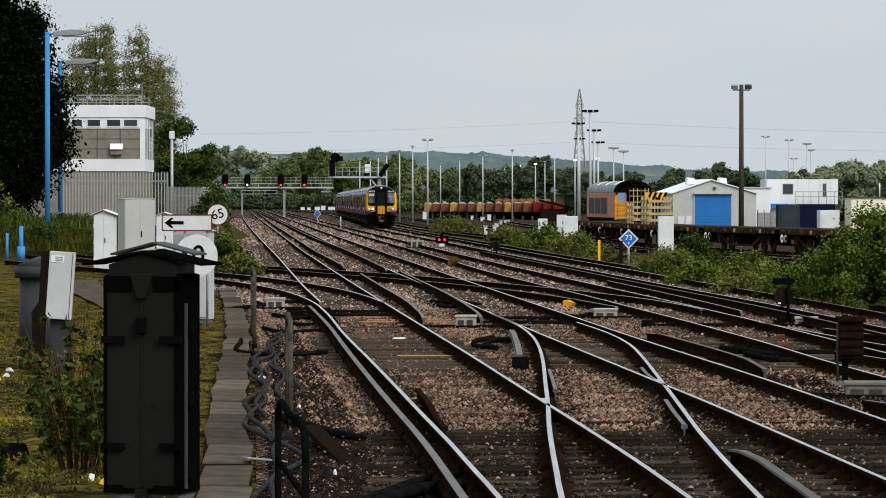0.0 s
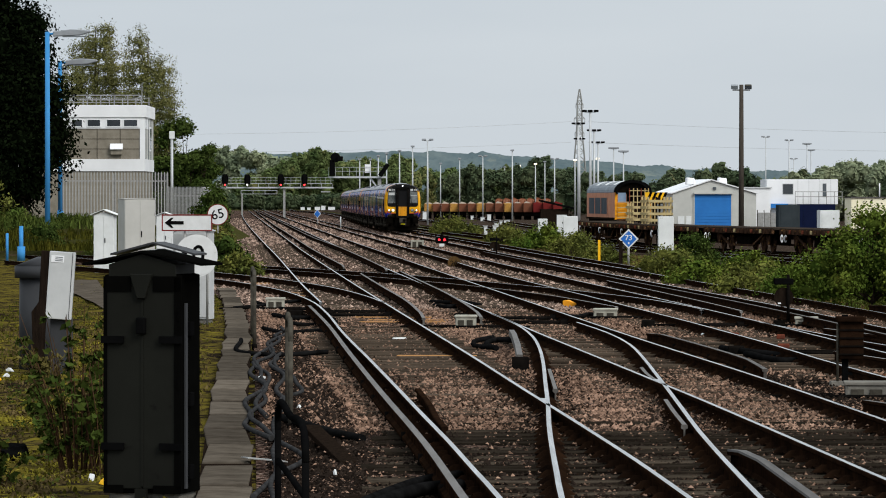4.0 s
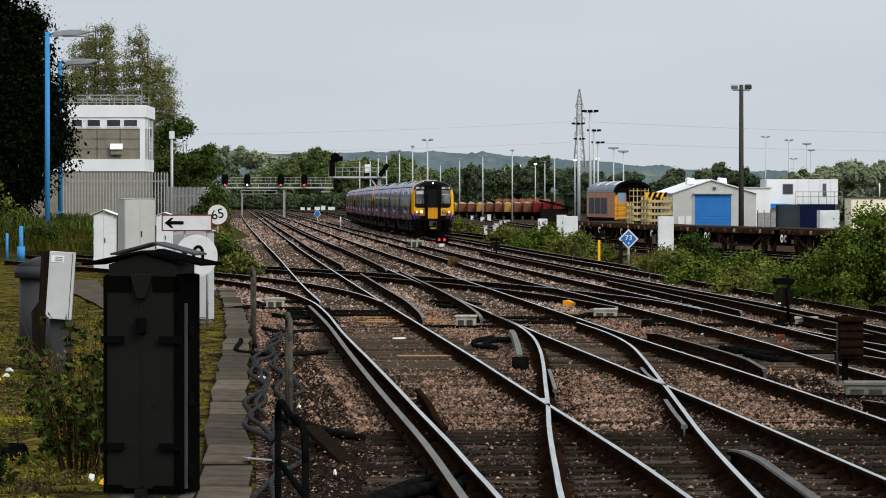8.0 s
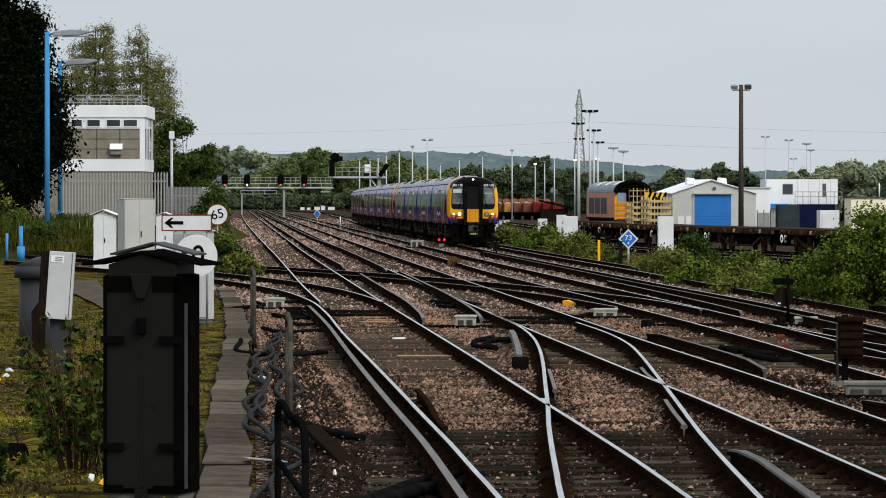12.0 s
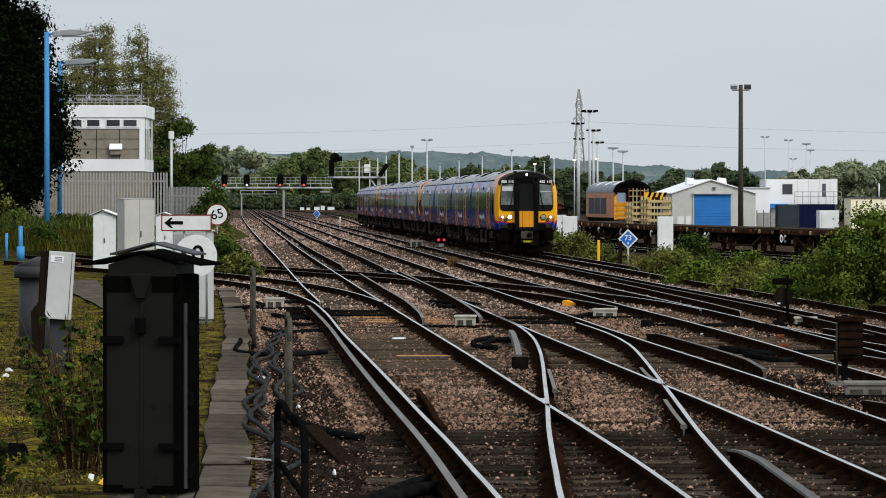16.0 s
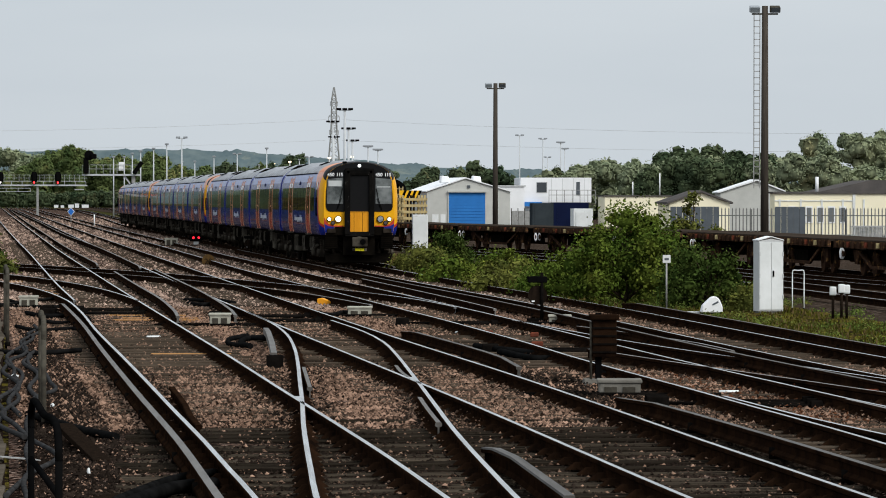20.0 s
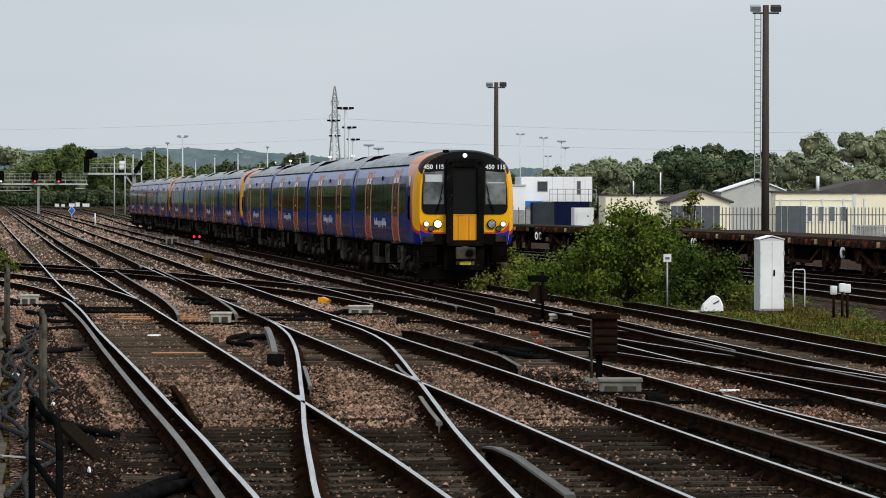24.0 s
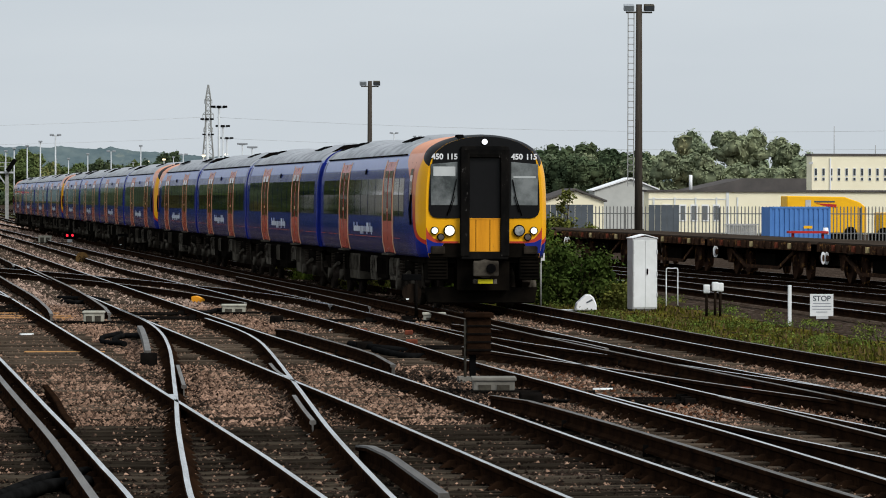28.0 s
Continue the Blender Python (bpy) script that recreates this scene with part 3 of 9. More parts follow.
MAIN_L_NEAR = [(-17.5, 170.3), (-11.5, 148.2), (-7.0, 130.1), (-4.52, 115.1), (-3.19, 102.0), (-2.5, 91.0), (-1.79, 76.6), (-1.08, 63.5), (-0.58, 54.1), (-0.22, 47.2), (0.06, 42.0), (0.28, 37.5), (0.45, 34.1), (0.9, 21.2)]
MAIN_R = easy([(-55.9, 1231.7), (-17.8, 423.4), (-6.81, 207.3), (-2.5, 121.1), (-0.59, 84.7), (0.44, 65.2), (1.05, 53.1), (1.48, 44.8), (1.78, 38.7), (1.97, 34.1), (2.5, 21.2)])
BRANCH_R = [(-17.0, 187.6), (-11.5, 159.7), (-7.68, 142.6), (-4.83, 128.6), (-3.03, 117.0), (-1.98, 107.2), (-1.35, 99.3)]
CROSS_A = [(-23.0, 215.5), (-15.8, 186.7), (-8.5, 162.0), (-4.5, 149.0), (-1.22, 137.0), (0.87, 127.2), (2.52, 118.7), (3.78, 111.4), (4.73, 104.9), (5.35, 98.9), (5.68, 93.7)]
CROSS_B = [(-24.0, 207.9), (-16.0, 179.0), (-9.6, 159.0), (-5.67, 147.0), (-0.6, 126.3), (2.4, 109.5), (3.9, 95.7)]
MID_L = easy([(-54.4, 1231.7), (-15.0, 428.4), (-3.09, 171.3), (0.17, 107.0), (1.65, 77.9), (2.54, 61.2), (3.11, 50.4), (3.47, 42.9), (3.73, 37.3), (3.95, 32.9), (4.6, 21.2)])
MID_R = easy([(-52.9, 1231.7), (-13.5, 428.4), (-6.61, 273.3), (-0.05, 142.0), (2.24, 96.0), (3.43, 72.4), (4.22, 58.1), (4.67, 48.7), (4.97, 41.8), (5.23, 36.6), (5.43, 32.5), (6.1, 21.2)])
TURN_R = [(2.62, 83.5), (2.97, 76.6), (3.09, 70.8), (3.03, 64.5), (2.93, 58.9), (2.84, 54.1), (2.73, 48.5), (2.64, 43.9), (2.59, 40.0), (2.56, 36.8), (2.54, 34.1), (2.5, 21.2)]
TURN_L = [(1.02, 89.9), (1.43, 81.4), (1.57, 74.7), (1.55, 68.1), (1.46, 62.0), (1.34, 55.8), (1.22, 49.5), (1.12, 45.0), (1.04, 40.4), (0.99, 37.0), (0.95, 34.1), (0.95, 21.2)]
FAST_L = easy([(-50.6, 1231.7), (-11.9, 427.2), (-2.05, 221.3), (0.10, 174.0), (1.53, 143.2), (2.72, 121.8), (3.65, 105.9), (4.3, 93.7), (4.78, 84.9), (5.16, 76.8), (5.46, 69.9), (5.64, 64.3), (5.86, 59.3), (6.14, 53.7), (6.37, 48.3), (6.57, 44.1), (6.80, 37.3), (6.92, 32.7), (7.3, 21.2)])
FAST_R = easy([(-49.1, 1231.7), (-10.4, 427.2), (-4.90, 304.3), (1.08, 183.6), (3.75, 131.4), (5.31, 102.4), (6.28, 82.6), (6.83, 68.9), (7.08, 63.1), (7.33, 58.3), (7.55, 54.3), (7.75, 50.6), (7.97, 47.5), (8.21, 44.6), (8.45, 41.6), (9.2, 28.9)])
LINK_R = [(6.2, 83.5), (7.2, 71.0), (7.82, 65.8), (8.42, 61.6), (8.95, 57.2), (9.35, 53.9), (9.64, 50.4), (9.9, 46.2), (10.6, 34.6)]
LINK_L = [(6.2, 67.4), (6.46, 65.4), (7.15, 60.6), (7.82, 56.4), (8.37, 52.7), (8.86, 49.7), (9.27, 46.8), (10.2, 36.6)]
LINK2_L = [(6.35, 51.2), (6.60, 46.8), (6.89, 43.3), (7.20, 40.4), (7.49, 37.7), (8.2, 28.9)]
LINK2_R = [(7.72, 50.4), (7.93, 46.0), (8.03, 43.3), (8.10, 41.0), (8.2, 32.7)]
SLOW_C = [(-45.5, 1231.7), (-36.5, 1039.3), (-23.9, 852.6), (-17.2, 694.8), (-11.2, 536.9), (-5.55, 380.1), (-3.3, 332.0), (-0.2, 268.9), (1.55, 232.9), (3.2, 198.0), (4.2, 177.8), (5.65, 149.2), (6.9, 123.2), (8.30, 97.0), (8.98, 80.1), (9.3, 70.6), (9.75, 60.6), (10.2, 52.9), (10.9, 38.5), (11.6, 23.1)]


def beside(points, off):
    line = smooth_line(points, step=6.0)
    out = []
    for i, q in enumerate(line):
        d = line[min(i + 1, len(line) - 1)] - line[max(i - 1, 0)]
        d = d / np.linalg.norm(d)
        out.append((q[0] - d[1] * off, q[1] + d[0] * off))
    return out


def rail_x(points):
    line = np.array(smooth_line(points, step=1.0))
    return lambda y: float(np.interp(-y, -line[:, 1], line[:, 0]))


def track(name, label):
    return thing(name, label, "railway track", "running lines", kind="structure")


track_main = track("track_main", "main running line of worn rails with a turnout, bright heads on black sides")
lay_rail(MAIN_L, track_main)
lay_rail(MAIN_L_NEAR, track_main)
lay_rail(MAIN_R, track_main)
lay_third([(-3.09, 96.8), (-2.15, 79.9), (-1.49, 66.4), (-0.72, 51.2), (-0.17, 40.8), (0.13, 34.1), (0.7, 21.2)], track_main)
lay_third([(-54.9, 1231.7), (-16.9, 425.3), (-11.2, 307.4), (-6.22, 204.2), (-3.55, 152.8)], track_main)
lay_third([(-2.75, 139.0), (-1.63, 115.5), (-0.83, 98.9), (-0.39, 86.4)], track_main)
track_branch = track("track_branch", "branch line curving in from the sidings, dull rails on ballast")
lay_rail(BRANCH_R, track_branch)
track_cross = track("track_crossover", "long crossover that cuts across the running lines")
lay_rail(CROSS_A, track_cross)
lay_rail(CROSS_B, track_cross, "dull_steel")
track_mid = track("track_middle", "middle running line with a turnout to the main line")
lay_rail(MID_L, track_mid)
lay_rail(MID_R, track_mid)
lay_third([(-55.1, 1231.7), (-15.8, 428.0), (-8.35, 273.3), (-5.1, 212.3), (-3.2, 173.6), (-1.95, 146.8)], track_mid)
lay_third([(-1.48, 142.6), (-0.60, 123.0), (0.07, 108.0), (0.50, 96.4), (0.78, 87.0)], track_mid)
lay_third([(3.68, 76.4), (4.08, 70.1), (4.38, 64.9), (4.55, 60.2)], track_mid, "third_dark")
lay_third([(5.03, 50.8), (5.38, 46.0), (5.65, 41.4), (5.83, 37.9), (5.96, 35.0), (6.09, 32.5), (6.7, 21.2)], track_mid, "third_dark")
lay_rail(TURN_L, track_mid)
lay_rail(TURN_R, track_mid)
track_fast = track("track_fast", "fast line with two turnouts, rails bright on rusty chairs")
lay_rail(FAST_L, track_fast)
lay_rail(FAST_R, track_fast)
lay_rail(LINK_L, track_fast, "dull_steel")
lay_rail(LINK_R, track_fast)
lay_rail(LINK2_L, track_fast)
lay_rail(LINK2_R, track_fast, "dull_steel")
track_slow = track("track_slow", "line that the passenger train runs on")
lay_rail(beside(SLOW_C, 0.73), track_slow)
lay_rail(beside(SLOW_C, -0.73), track_slow)
lay_third(beside(SLOW_C[:12], 1.25), track_slow)
lay_third(beside(SLOW_C[9:], -1.45), track_slow, "third_dark")
lay_third(beside(SLOW_C[13:], 1.42), track_slow, "third_dark")
lay_rail([(4.9, 127.0), (5.6, 112.6), (6.2, 99.1), (6.45, 92.2)], track_slow, "dull_steel", "dull switch blade")
lay_rail([(7.1, 79.5), (7.52, 76.8), (8.01, 72.6), (8.27, 70.1), (8.4, 66.6)], track_slow, "dull_steel", "dull switch blade")

YARD_A = [(-30.0, 1231.7), (-6.5, 635.1), (2.5, 423.4), (9.5, 269.4), (12.2, 221.3), (14.9, 203.0), (17.0, 190.5), (19.0, 175.1), (20.6, 157.8), (21.5, 133.8), (22.3, 119.9), (23.2, 96.2), (24.4, 65.4)]
YARD_B = [(8.4, 250.2), (11.0, 215.5), (13.6, 192.5), (16.3, 167.4), (17.7, 148.2), (18.9, 127.8), (19.9, 115.9), (20.6, 103.9), (21.6, 80.8)]
YARD_C = [(10.6, 202.1), (13.4, 177.1), (15.4, 154.0), (16.2, 130.9), (16.6, 114.3), (17.0, 98.2), (17.4, 84.7), (18.0, 65.4)]
YARD_D = [(-13.0, 700.0), (-3.6, 420.0), (0.6, 330.0), (4.2, 270.0), (6.6, 238.0), (9.2, 206.0)]
YARD_E = [(-2.0, 560.0), (2.6, 430.0), (5.4, 345.0), (7.4, 290.0), (9.6, 240.0), (11.4, 212.0)]
YARD_F = [(4.0, 700.0), (6.4, 520.0), (8.6, 400.0), (10.2, 320.0), (11.2, 262.0)]
for label, line in (("curving siding in the yard throat", YARD_D), ("worn siding through the yard throat", YARD_E), ("siding beside the hopper wagons", YARD_F), ("siding with a row of flat wagons standing on it", YARD_A), ("empty rusty siding in the goods yard", YARD_B), ("empty siding beside the grass strip", YARD_C)):
    siding = thing("siding_track", label, "railway track", "yard sidings", kind="structure")
    lay_rail(beside(line, 0.73), siding, "dull_steel")
    lay_rail(beside(line, -0.73), siding, "steel")


# ---- the passenger train: twelve cars in three units ----
TM = {
    "end_blue": mat("train_royal_blue", (0.010, 0.022, 0.22), (0.008, 0.018, 0.18), 1.5, 0.3, spec=0.15),
    "roof": mat("train_grey_roof", (0.32, 0.33, 0.35), (0.21, 0.22, 0.23), 1.0, 0.5, spot=(0.08, 0.082, 0.085), spot_at=0.62, spec=0.2, stretch=(3, 0.5, 1)),
    "yellow": mat("train_warning_yellow", (0.80, 0.40, 0.012), (0.74, 0.35, 0.012), 1.5, 0.32),
    "red": mat("train_red", (0.46, 0.055, 0.03), (0.38, 0.045, 0.028), 1.5, 0.35),
    "door": mat("train_red_door", (0.42, 0.05, 0.028), (0.34, 0.04, 0.024), 1.5, 0.25, spec=0.12),
    "cream": mat("train_cream_edge", (0.72, 0.40, 0.22), (0.62, 0.33, 0.18), 1.5, 0.4),
    "orange": mat("gangway_orange", (0.72, 0.31, 0.02), (0.55, 0.22, 0.015), 1.0, 0.45, spot=(0.35, 0.15, 0.03), spot_at=0.64, stretch=(6, 6, 0.8)),
    "mask": mat("glossy_black_mask", (0.004, 0.004, 0.0045), (0.007, 0.007, 0.0075), 1.0, 0.3, spec=0.15),
    "gangway": mat("scuffed_black_gangway", (0.004, 0.004, 0.004), (0.010, 0.009, 0.008), 2.0, 0.6, spot=(0.15, 0.14, 0.135), spot_at=0.61, spot_scale=4, stretch=(2, 2, 1)),
    "window": mat("saloon_window", (0.006, 0.008, 0.008), (0.014, 0.017, 0.016), 0.9, 0.04, spec=0.32),
    "door_glass": mat("maroon_door_glass", (0.035, 0.008, 0.006), (0.06, 0.016, 0.012), 1.2, 0.05, spec=0.45),
    # whitish reflections in the windscreen are mixed into its base colour
    "windscreen": mat("windscreen_glass_reflections", (0.045, 0.052, 0.052), (0.19, 0.205, 0.205), 1.9, 0.08, spec=0.25),
    "blind": mat("pale_blind", (0.50, 0.52, 0.52), (0.40, 0.42, 0.42), 1.0, 0.6),
    "lit": mat("lit_headlamp", (0.9, 0.88, 0.8), None, 1.0, 0.3, emit=(1.0, 0.84, 0.60, 1.6)),
    "lime": mat("worn_lime_yellow", (0.62, 0.56, 0.02), (0.50, 0.44, 0.02), 4.0, 0.5, spot=(0.2, 0.17, 0.03), spot_at=0.6, spot_scale=8),
    "marker": mat("lit_marker_lamp", (0.9, 0.9, 0.9), None, 1.0, 0.3, emit=(0.92, 0.97, 1.0, 0.9)),
    "dim": mat("unlit_lamp_glass", (0.36, 0.38, 0.39), (0.12, 0.13, 0.14), 14.0, 0.12, spec=0.9),
    "tail": mat("dark_tail_lamp", (0.10, 0.085, 0.08), (0.06, 0.05, 0.05), 6.0, 0.25),
    "white": mat("train_lettering_white", (0.78, 0.79, 0.80), None, 2.0, 0.5),
    "grey_brand": mat("train_branding_grey", (0.62, 0.64, 0.68), None, 2.0, 0.5),
    "wheel": mat("dark_wheel_steel", (0.035, 0.028, 0.022), (0.012, 0.010, 0.008), 3.0, 0.7),
    "box": mat("underframe_grey_box", (0.085, 0.075, 0.06), (0.018, 0.015, 0.012), 2.0, 0.8),
    "pale_box": mat("underframe_dusty_casing", (0.12, 0.108, 0.088), (0.035, 0.03, 0.024), 3.0, 0.8, spot=(0.02, 0.017, 0.014), spot_at=0.5, spot_scale=4),
}
HALF_L = 9.70
PROFILE = [(1.33, 1.10), (1.38, 1.30), (1.40, 1.60), (1.40, 2.05), (1.395, 2.45), (1.37, 2.80), (1.33, 3.02), (1.27, 3.20), (1.15, 3.38), (0.95, 3.52), (0.65, 3.63), (0.32, 3.69), (0.0, 3.71)]


def resample(points, n):
    p = np.array(smooth_line(points, n=6))
    s = np.r_[0, np.cumsum(np.hypot(*np.diff(p, axis=0).T))]
    q = np.linspace(0, s[-1], n)
    return np.stack([np.interp(q, s, p[:, 0]), np.interp(q, s, p[:, 1])], 1)


def livery_mat(name, cab):
    """Glossy car paint laid out over the shell: indigo side, sky sheen painted pale on the cant rail, royal blue ends,
    grey roof, and on a cab the swept colours.
    """
    m = bpy.data.materials.new(name)
    m.use_nodes = True
    nt = m.node_tree
    b = nt.nodes["Principled BSDF"]
    co = nt.nodes.new("ShaderNodeTexCoord")
    xyz = nt.nodes.new("ShaderNodeSeparateXYZ")
    nt.links.new(co.outputs["Object"], xyz.inputs[0])

    def maths(op, a, c=None):
        n = nt.nodes.new("ShaderNodeMath")
        n.operation = op
        for k, v in enumerate((a, c)):
            if v is None:
                continue
            if isinstance(v, (int, float)):
                n.inputs[k].default_value = v
            else:
                nt.links.new(v, n.inputs[k])
        return n.outputs[0]

    def ramp(value, lo, hi):
        n = nt.nodes.new("ShaderNodeMapRange")
        n.inputs["From Min"].default_value, n.inputs["From Max"].default_value = lo, hi
        nt.links.new(value, n.inputs["Value"])
        return n.outputs[0]

    def blend(fac, a, c):
        n = nt.nodes.new("ShaderNodeMixRGB")
        nt.links.new(fac, n.inputs[0])
        for k, v in ((1, a), (2, c)):
            if isinstance(v, tuple):
                n.inputs[k].default_value = (*v, 1)
            else:
                nt.links.new(v, n.inputs[k])
        return n.outputs[0]

    def outline(points):
        """How far back an edge of the paint lies at each height, as a curve through (height, distance)."""
        n = nt.nodes.new("ShaderNodeFloatCurve")
        c = n.mapping.curves[0]
        for k, (h, v) in enumerate(points):
            at = ((h - 1.0) / 3.0, v / 4.0)
            if k < 2:
                c.points[k].location = at
            else:
                c.points.new(*at)
        n.mapping.update()
        nt.links.new(ramp(z, 1.0, 4.0), n.inputs["Value"])
        return maths("MULTIPLY", n.outputs[0], 4.0)

    z = xyz.outputs["Z"]
    end = maths("SUBTRACT", HALF_L, maths("ABSOLUTE", xyz.outputs["Y"]))
    nose = maths("SUBTRACT", HALF_L, xyz.outputs["Y"])
    grime = nt.nodes.new("ShaderNodeTexNoise")
    mp = nt.nodes.new("ShaderNodeMapping")
    mp.inputs["Scale"].default_value = (1, 0.8, 2.2)
    nt.links.new(co.outputs["Object"], mp.inputs[0])
    nt.links.new(mp.outputs[0], grime.inputs["Vector"])
    grime.inputs["Scale"].default_value, grime.inputs["Detail"].default_value = 1.7, 7.0
    side = blend(ramp(grime.outputs["Fac"], 0.35, 0.7), (0.009, 0.022, 0.125), (0.013, 0.029, 0.150))
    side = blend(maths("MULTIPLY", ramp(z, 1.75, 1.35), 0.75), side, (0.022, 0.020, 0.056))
    # sky reflection on the curved shoulder, painted as a pale lilac band
    side = blend(ramp(z, 2.98, 3.01), side, (0.24, 0.28, 0.48))
    royal = blend(ramp(grime.outputs["Fac"], 0.35, 0.7), (0.009, 0.020, 0.20), (0.007, 0.016, 0.15))
    if cab:
        joint = maths("MULTIPLY", ramp(end, 0.76, 0.74), ramp(xyz.outputs["Y"], 0.0, -0.1))
        side = blend(ramp(nose, 2.2, 0.5), side, royal)
    else:
        joint = ramp(end, 0.76, 0.74)
    joint = maths("MULTIPLY", joint, ramp(z, 3.26, 3.24))
    side = blend(joint, side, royal)
    roof = blend(ramp(grime.outputs["Fac"], 0.40, 0.66), (0.34, 0.35, 0.37), (0.20, 0.205, 0.215))
    over = ramp(z, 3.30, 3.32)
    colour = blend(over, side, roof)
    if cab:
        sweep_edge = outline([(1.36, 0.0), (3.85, 3.7), (1.45, 0.25), (1.60, 0.65), (1.75, 0.85), (1.90, 0.97), (2.10, 1.04), (2.40, 1.12), (2.60, 1.36), (2.90, 1.95), (3.20, 2.7), (3.50, 3.2)])
        in_sweep = ramp(maths("SUBTRACT", sweep_edge, nose), -0.01, 0.01)
        warm = blend(ramp(z, 1.75, 2.5), (0.46, 0.040, 0.026), (0.62, 0.215, 0.115))
        warm = blend(ramp(z, 2.9, 3.6), warm, (0.66, 0.30, 0.18))
        colour = blend(in_sweep, colour, warm)
        yellow_edge = outline([(1.46, 0.0), (3.45, 0.10), (1.54, 0.22), (1.66, 0.38), (1.85, 0.50), (2.20, 0.55), (2.60, 0.53), (2.90, 0.45), (3.06, 0.38), (3.25, 0.26)])
        colour = blend(ramp(maths("SUBTRACT", yellow_edge, nose), -0.006, 0.006), colour, (0.80, 0.38, 0.012))
        top_edge = outline([(3.02, 0.0), (3.75, 0.72), (3.12, 0.20), (3.30, 0.44), (3.55, 0.60)])
        colour = blend(maths("MULTIPLY", ramp(maths("SUBTRACT", top_edge, nose), -0.006, 0.006), ramp(z, 3.02, 3.04)), colour, (0.005, 0.005, 0.0055))
    nt.links.new(colour, b.inputs["Base Color"])
    rough = maths("ADD", maths("MULTIPLY", over, 0.3), maths("ADD", 0.06, maths("MULTIPLY", grime.outputs["Fac"], 0.10)))
    nt.links.new(rough, b.inputs["Roughness"])
    b.inputs["Specular IOR Level"].default_value = 0.2
    dust = nt.nodes.new("ShaderNodeBsdfDiffuse")
    nt.links.new(colour, dust.inputs["Color"])
    coat = nt.nodes.new("ShaderNodeMixShader")
    nt.links.new(maths("ADD", 0.34, maths("MULTIPLY", grime.outputs["Fac"], 0.42)), coat.inputs[0])
    nt.links.new(b.outputs[0], coat.inputs[1])
    nt.links.new(dust.outputs[0], coat.inputs[2])
    nt.links.new(coat.outputs[0], nt.nodes["Material Output"].inputs["Surface"])
    return m


def shell(cab):
    half = resample(PROFILE, 44)
    ring = np.concatenate([half, (half * [-1, 1])[-2::-1]])
    ys = [-HALF_L, -HALF_L + 0.3, -HALF_L + 0.62] + list(np.linspace(-HALF_L + 1.2, HALF_L - 3.0, 10))
    if cab:
        ys += list(np.linspace(HALF_L - 2.9, HALF_L - 0.6, 8)) + [HALF_L - 0.6 + 0.6 * math.sin(a) for a in np.linspace(0.05, 1.57, 16)]
    else:
        ys += [HALF_L - 1.2, HALF_L - 0.62, HALF_L - 0.3, HALF_L]
    bm = bmesh.new()
    rings = []
    for y in ys:
        k = max(0.0, (y - (HALF_L - 0.6)) / 0.6) if cab else 0.0
        wide, drop = 1 - 0.115 * k ** 2.6, 0.05 * k ** 2.6
        rings.append([bm.verts.new((x * wide, y, z - drop * max(0, (z - 2.6) / 1.1))) for x, z in ring])
    n = len(ring)
    for i in range(len(rings) - 1):
        for j in range(n):
            f = bm.faces.new((rings[i][j], rings[i][(j + 1) % n], rings[i + 1][(j + 1) % n], rings[i + 1][j]))
            f.smooth = j != n - 1
    bm.faces.new(rings[0][::-1]).material_index = 1
    bm.faces.new(rings[-1]).material_index = 2 if cab else 1
    bmesh.ops.recalc_face_normals(bm, faces=bm.faces[:])
    return bm


LIVERY = {True: livery_mat("train_cab_livery", True), False: livery_mat("train_saloon_livery", False)}


def side_x(z):
    zs, xs = zip(*[(p[1], p[0]) for p in PROFILE])
    return float(np.interp(z, zs, xs))


def side_plate(y0, y1, z0, z1, sign, out=0.006, steps=6):
    """A thin plate that follows the curve of the car's side."""
    bm = bmesh.new()
    rows = []
    for z in np.linspace(z0, z1, steps):
        x = side_x(z)
        rows.append([bm.verts.new((sign * (x + o), y, z)) for o, y in ((out, y0), (out, y1), (-0.03, y1), (-0.03, y0))])
    for a, b in zip(rows, rows[1:]):
        for i in range(4):
            bm.faces.new((a[i], a[(i + 1) % 4], b[(i + 1) % 4], b[i]))
    bm.faces.new(rows[0])
    bm.faces.new(rows[-1])
    bmesh.ops.recalc_face_normals(bm, faces=bm.faces[:])
    return bm


def bogie(parent, y):
    bm = bmesh.new()
    for sx in (-1, 1):
        prism([(y - 1.75, 0.55), (y - 1.2, 0.78), (y - 0.5, 0.62), (y + 0.5, 0.62), (y + 1.2, 0.78), (y + 1.75, 0.55), (y + 1.6, 0.42), (y + 0.5, 0.40), (y - 0.5, 0.40), (y - 1.6, 0.42)],
              sx * 1.0, sx * 1.16, "x", bm)
        for dy in (-1.3, 1.3):
            box(sx * 1.05, sx * 1.25, y + dy - 0.2, y + dy + 0.2, 0.32, 0.66, bm)
            cyl(0.09, 0.62, 0.98, sx * 1.12, y + dy, n=10, bm=bm)
        cyl(0.2, 0.62, 1.0, sx * 1.08, y, n=12, bm=bm)
        box(sx * 1.16, sx * 1.22, y - 0.9, y - 0.2, 0.45, 0.52, bm)
    box(-1.0, 1.0, y - 0.35, y + 0.35, 0.5, 0.85, bm)
    b = part("bogie", bm, TM["wheel"], parent, "grimy black bogie frame")
    for sx in (-1, 1):
        for dy in (-1.3, 1.3):
            part("axle_box", cyl(0.13, 0, 0.10, n=14, m=Matrix.Translation((sx * 1.25, y + dy, 0.46)) @ Matrix.Rotation(radians(90 * sx), 4, "Y")), TM["box"], b, "grey axle box cover")
            spring = bmesh.new()
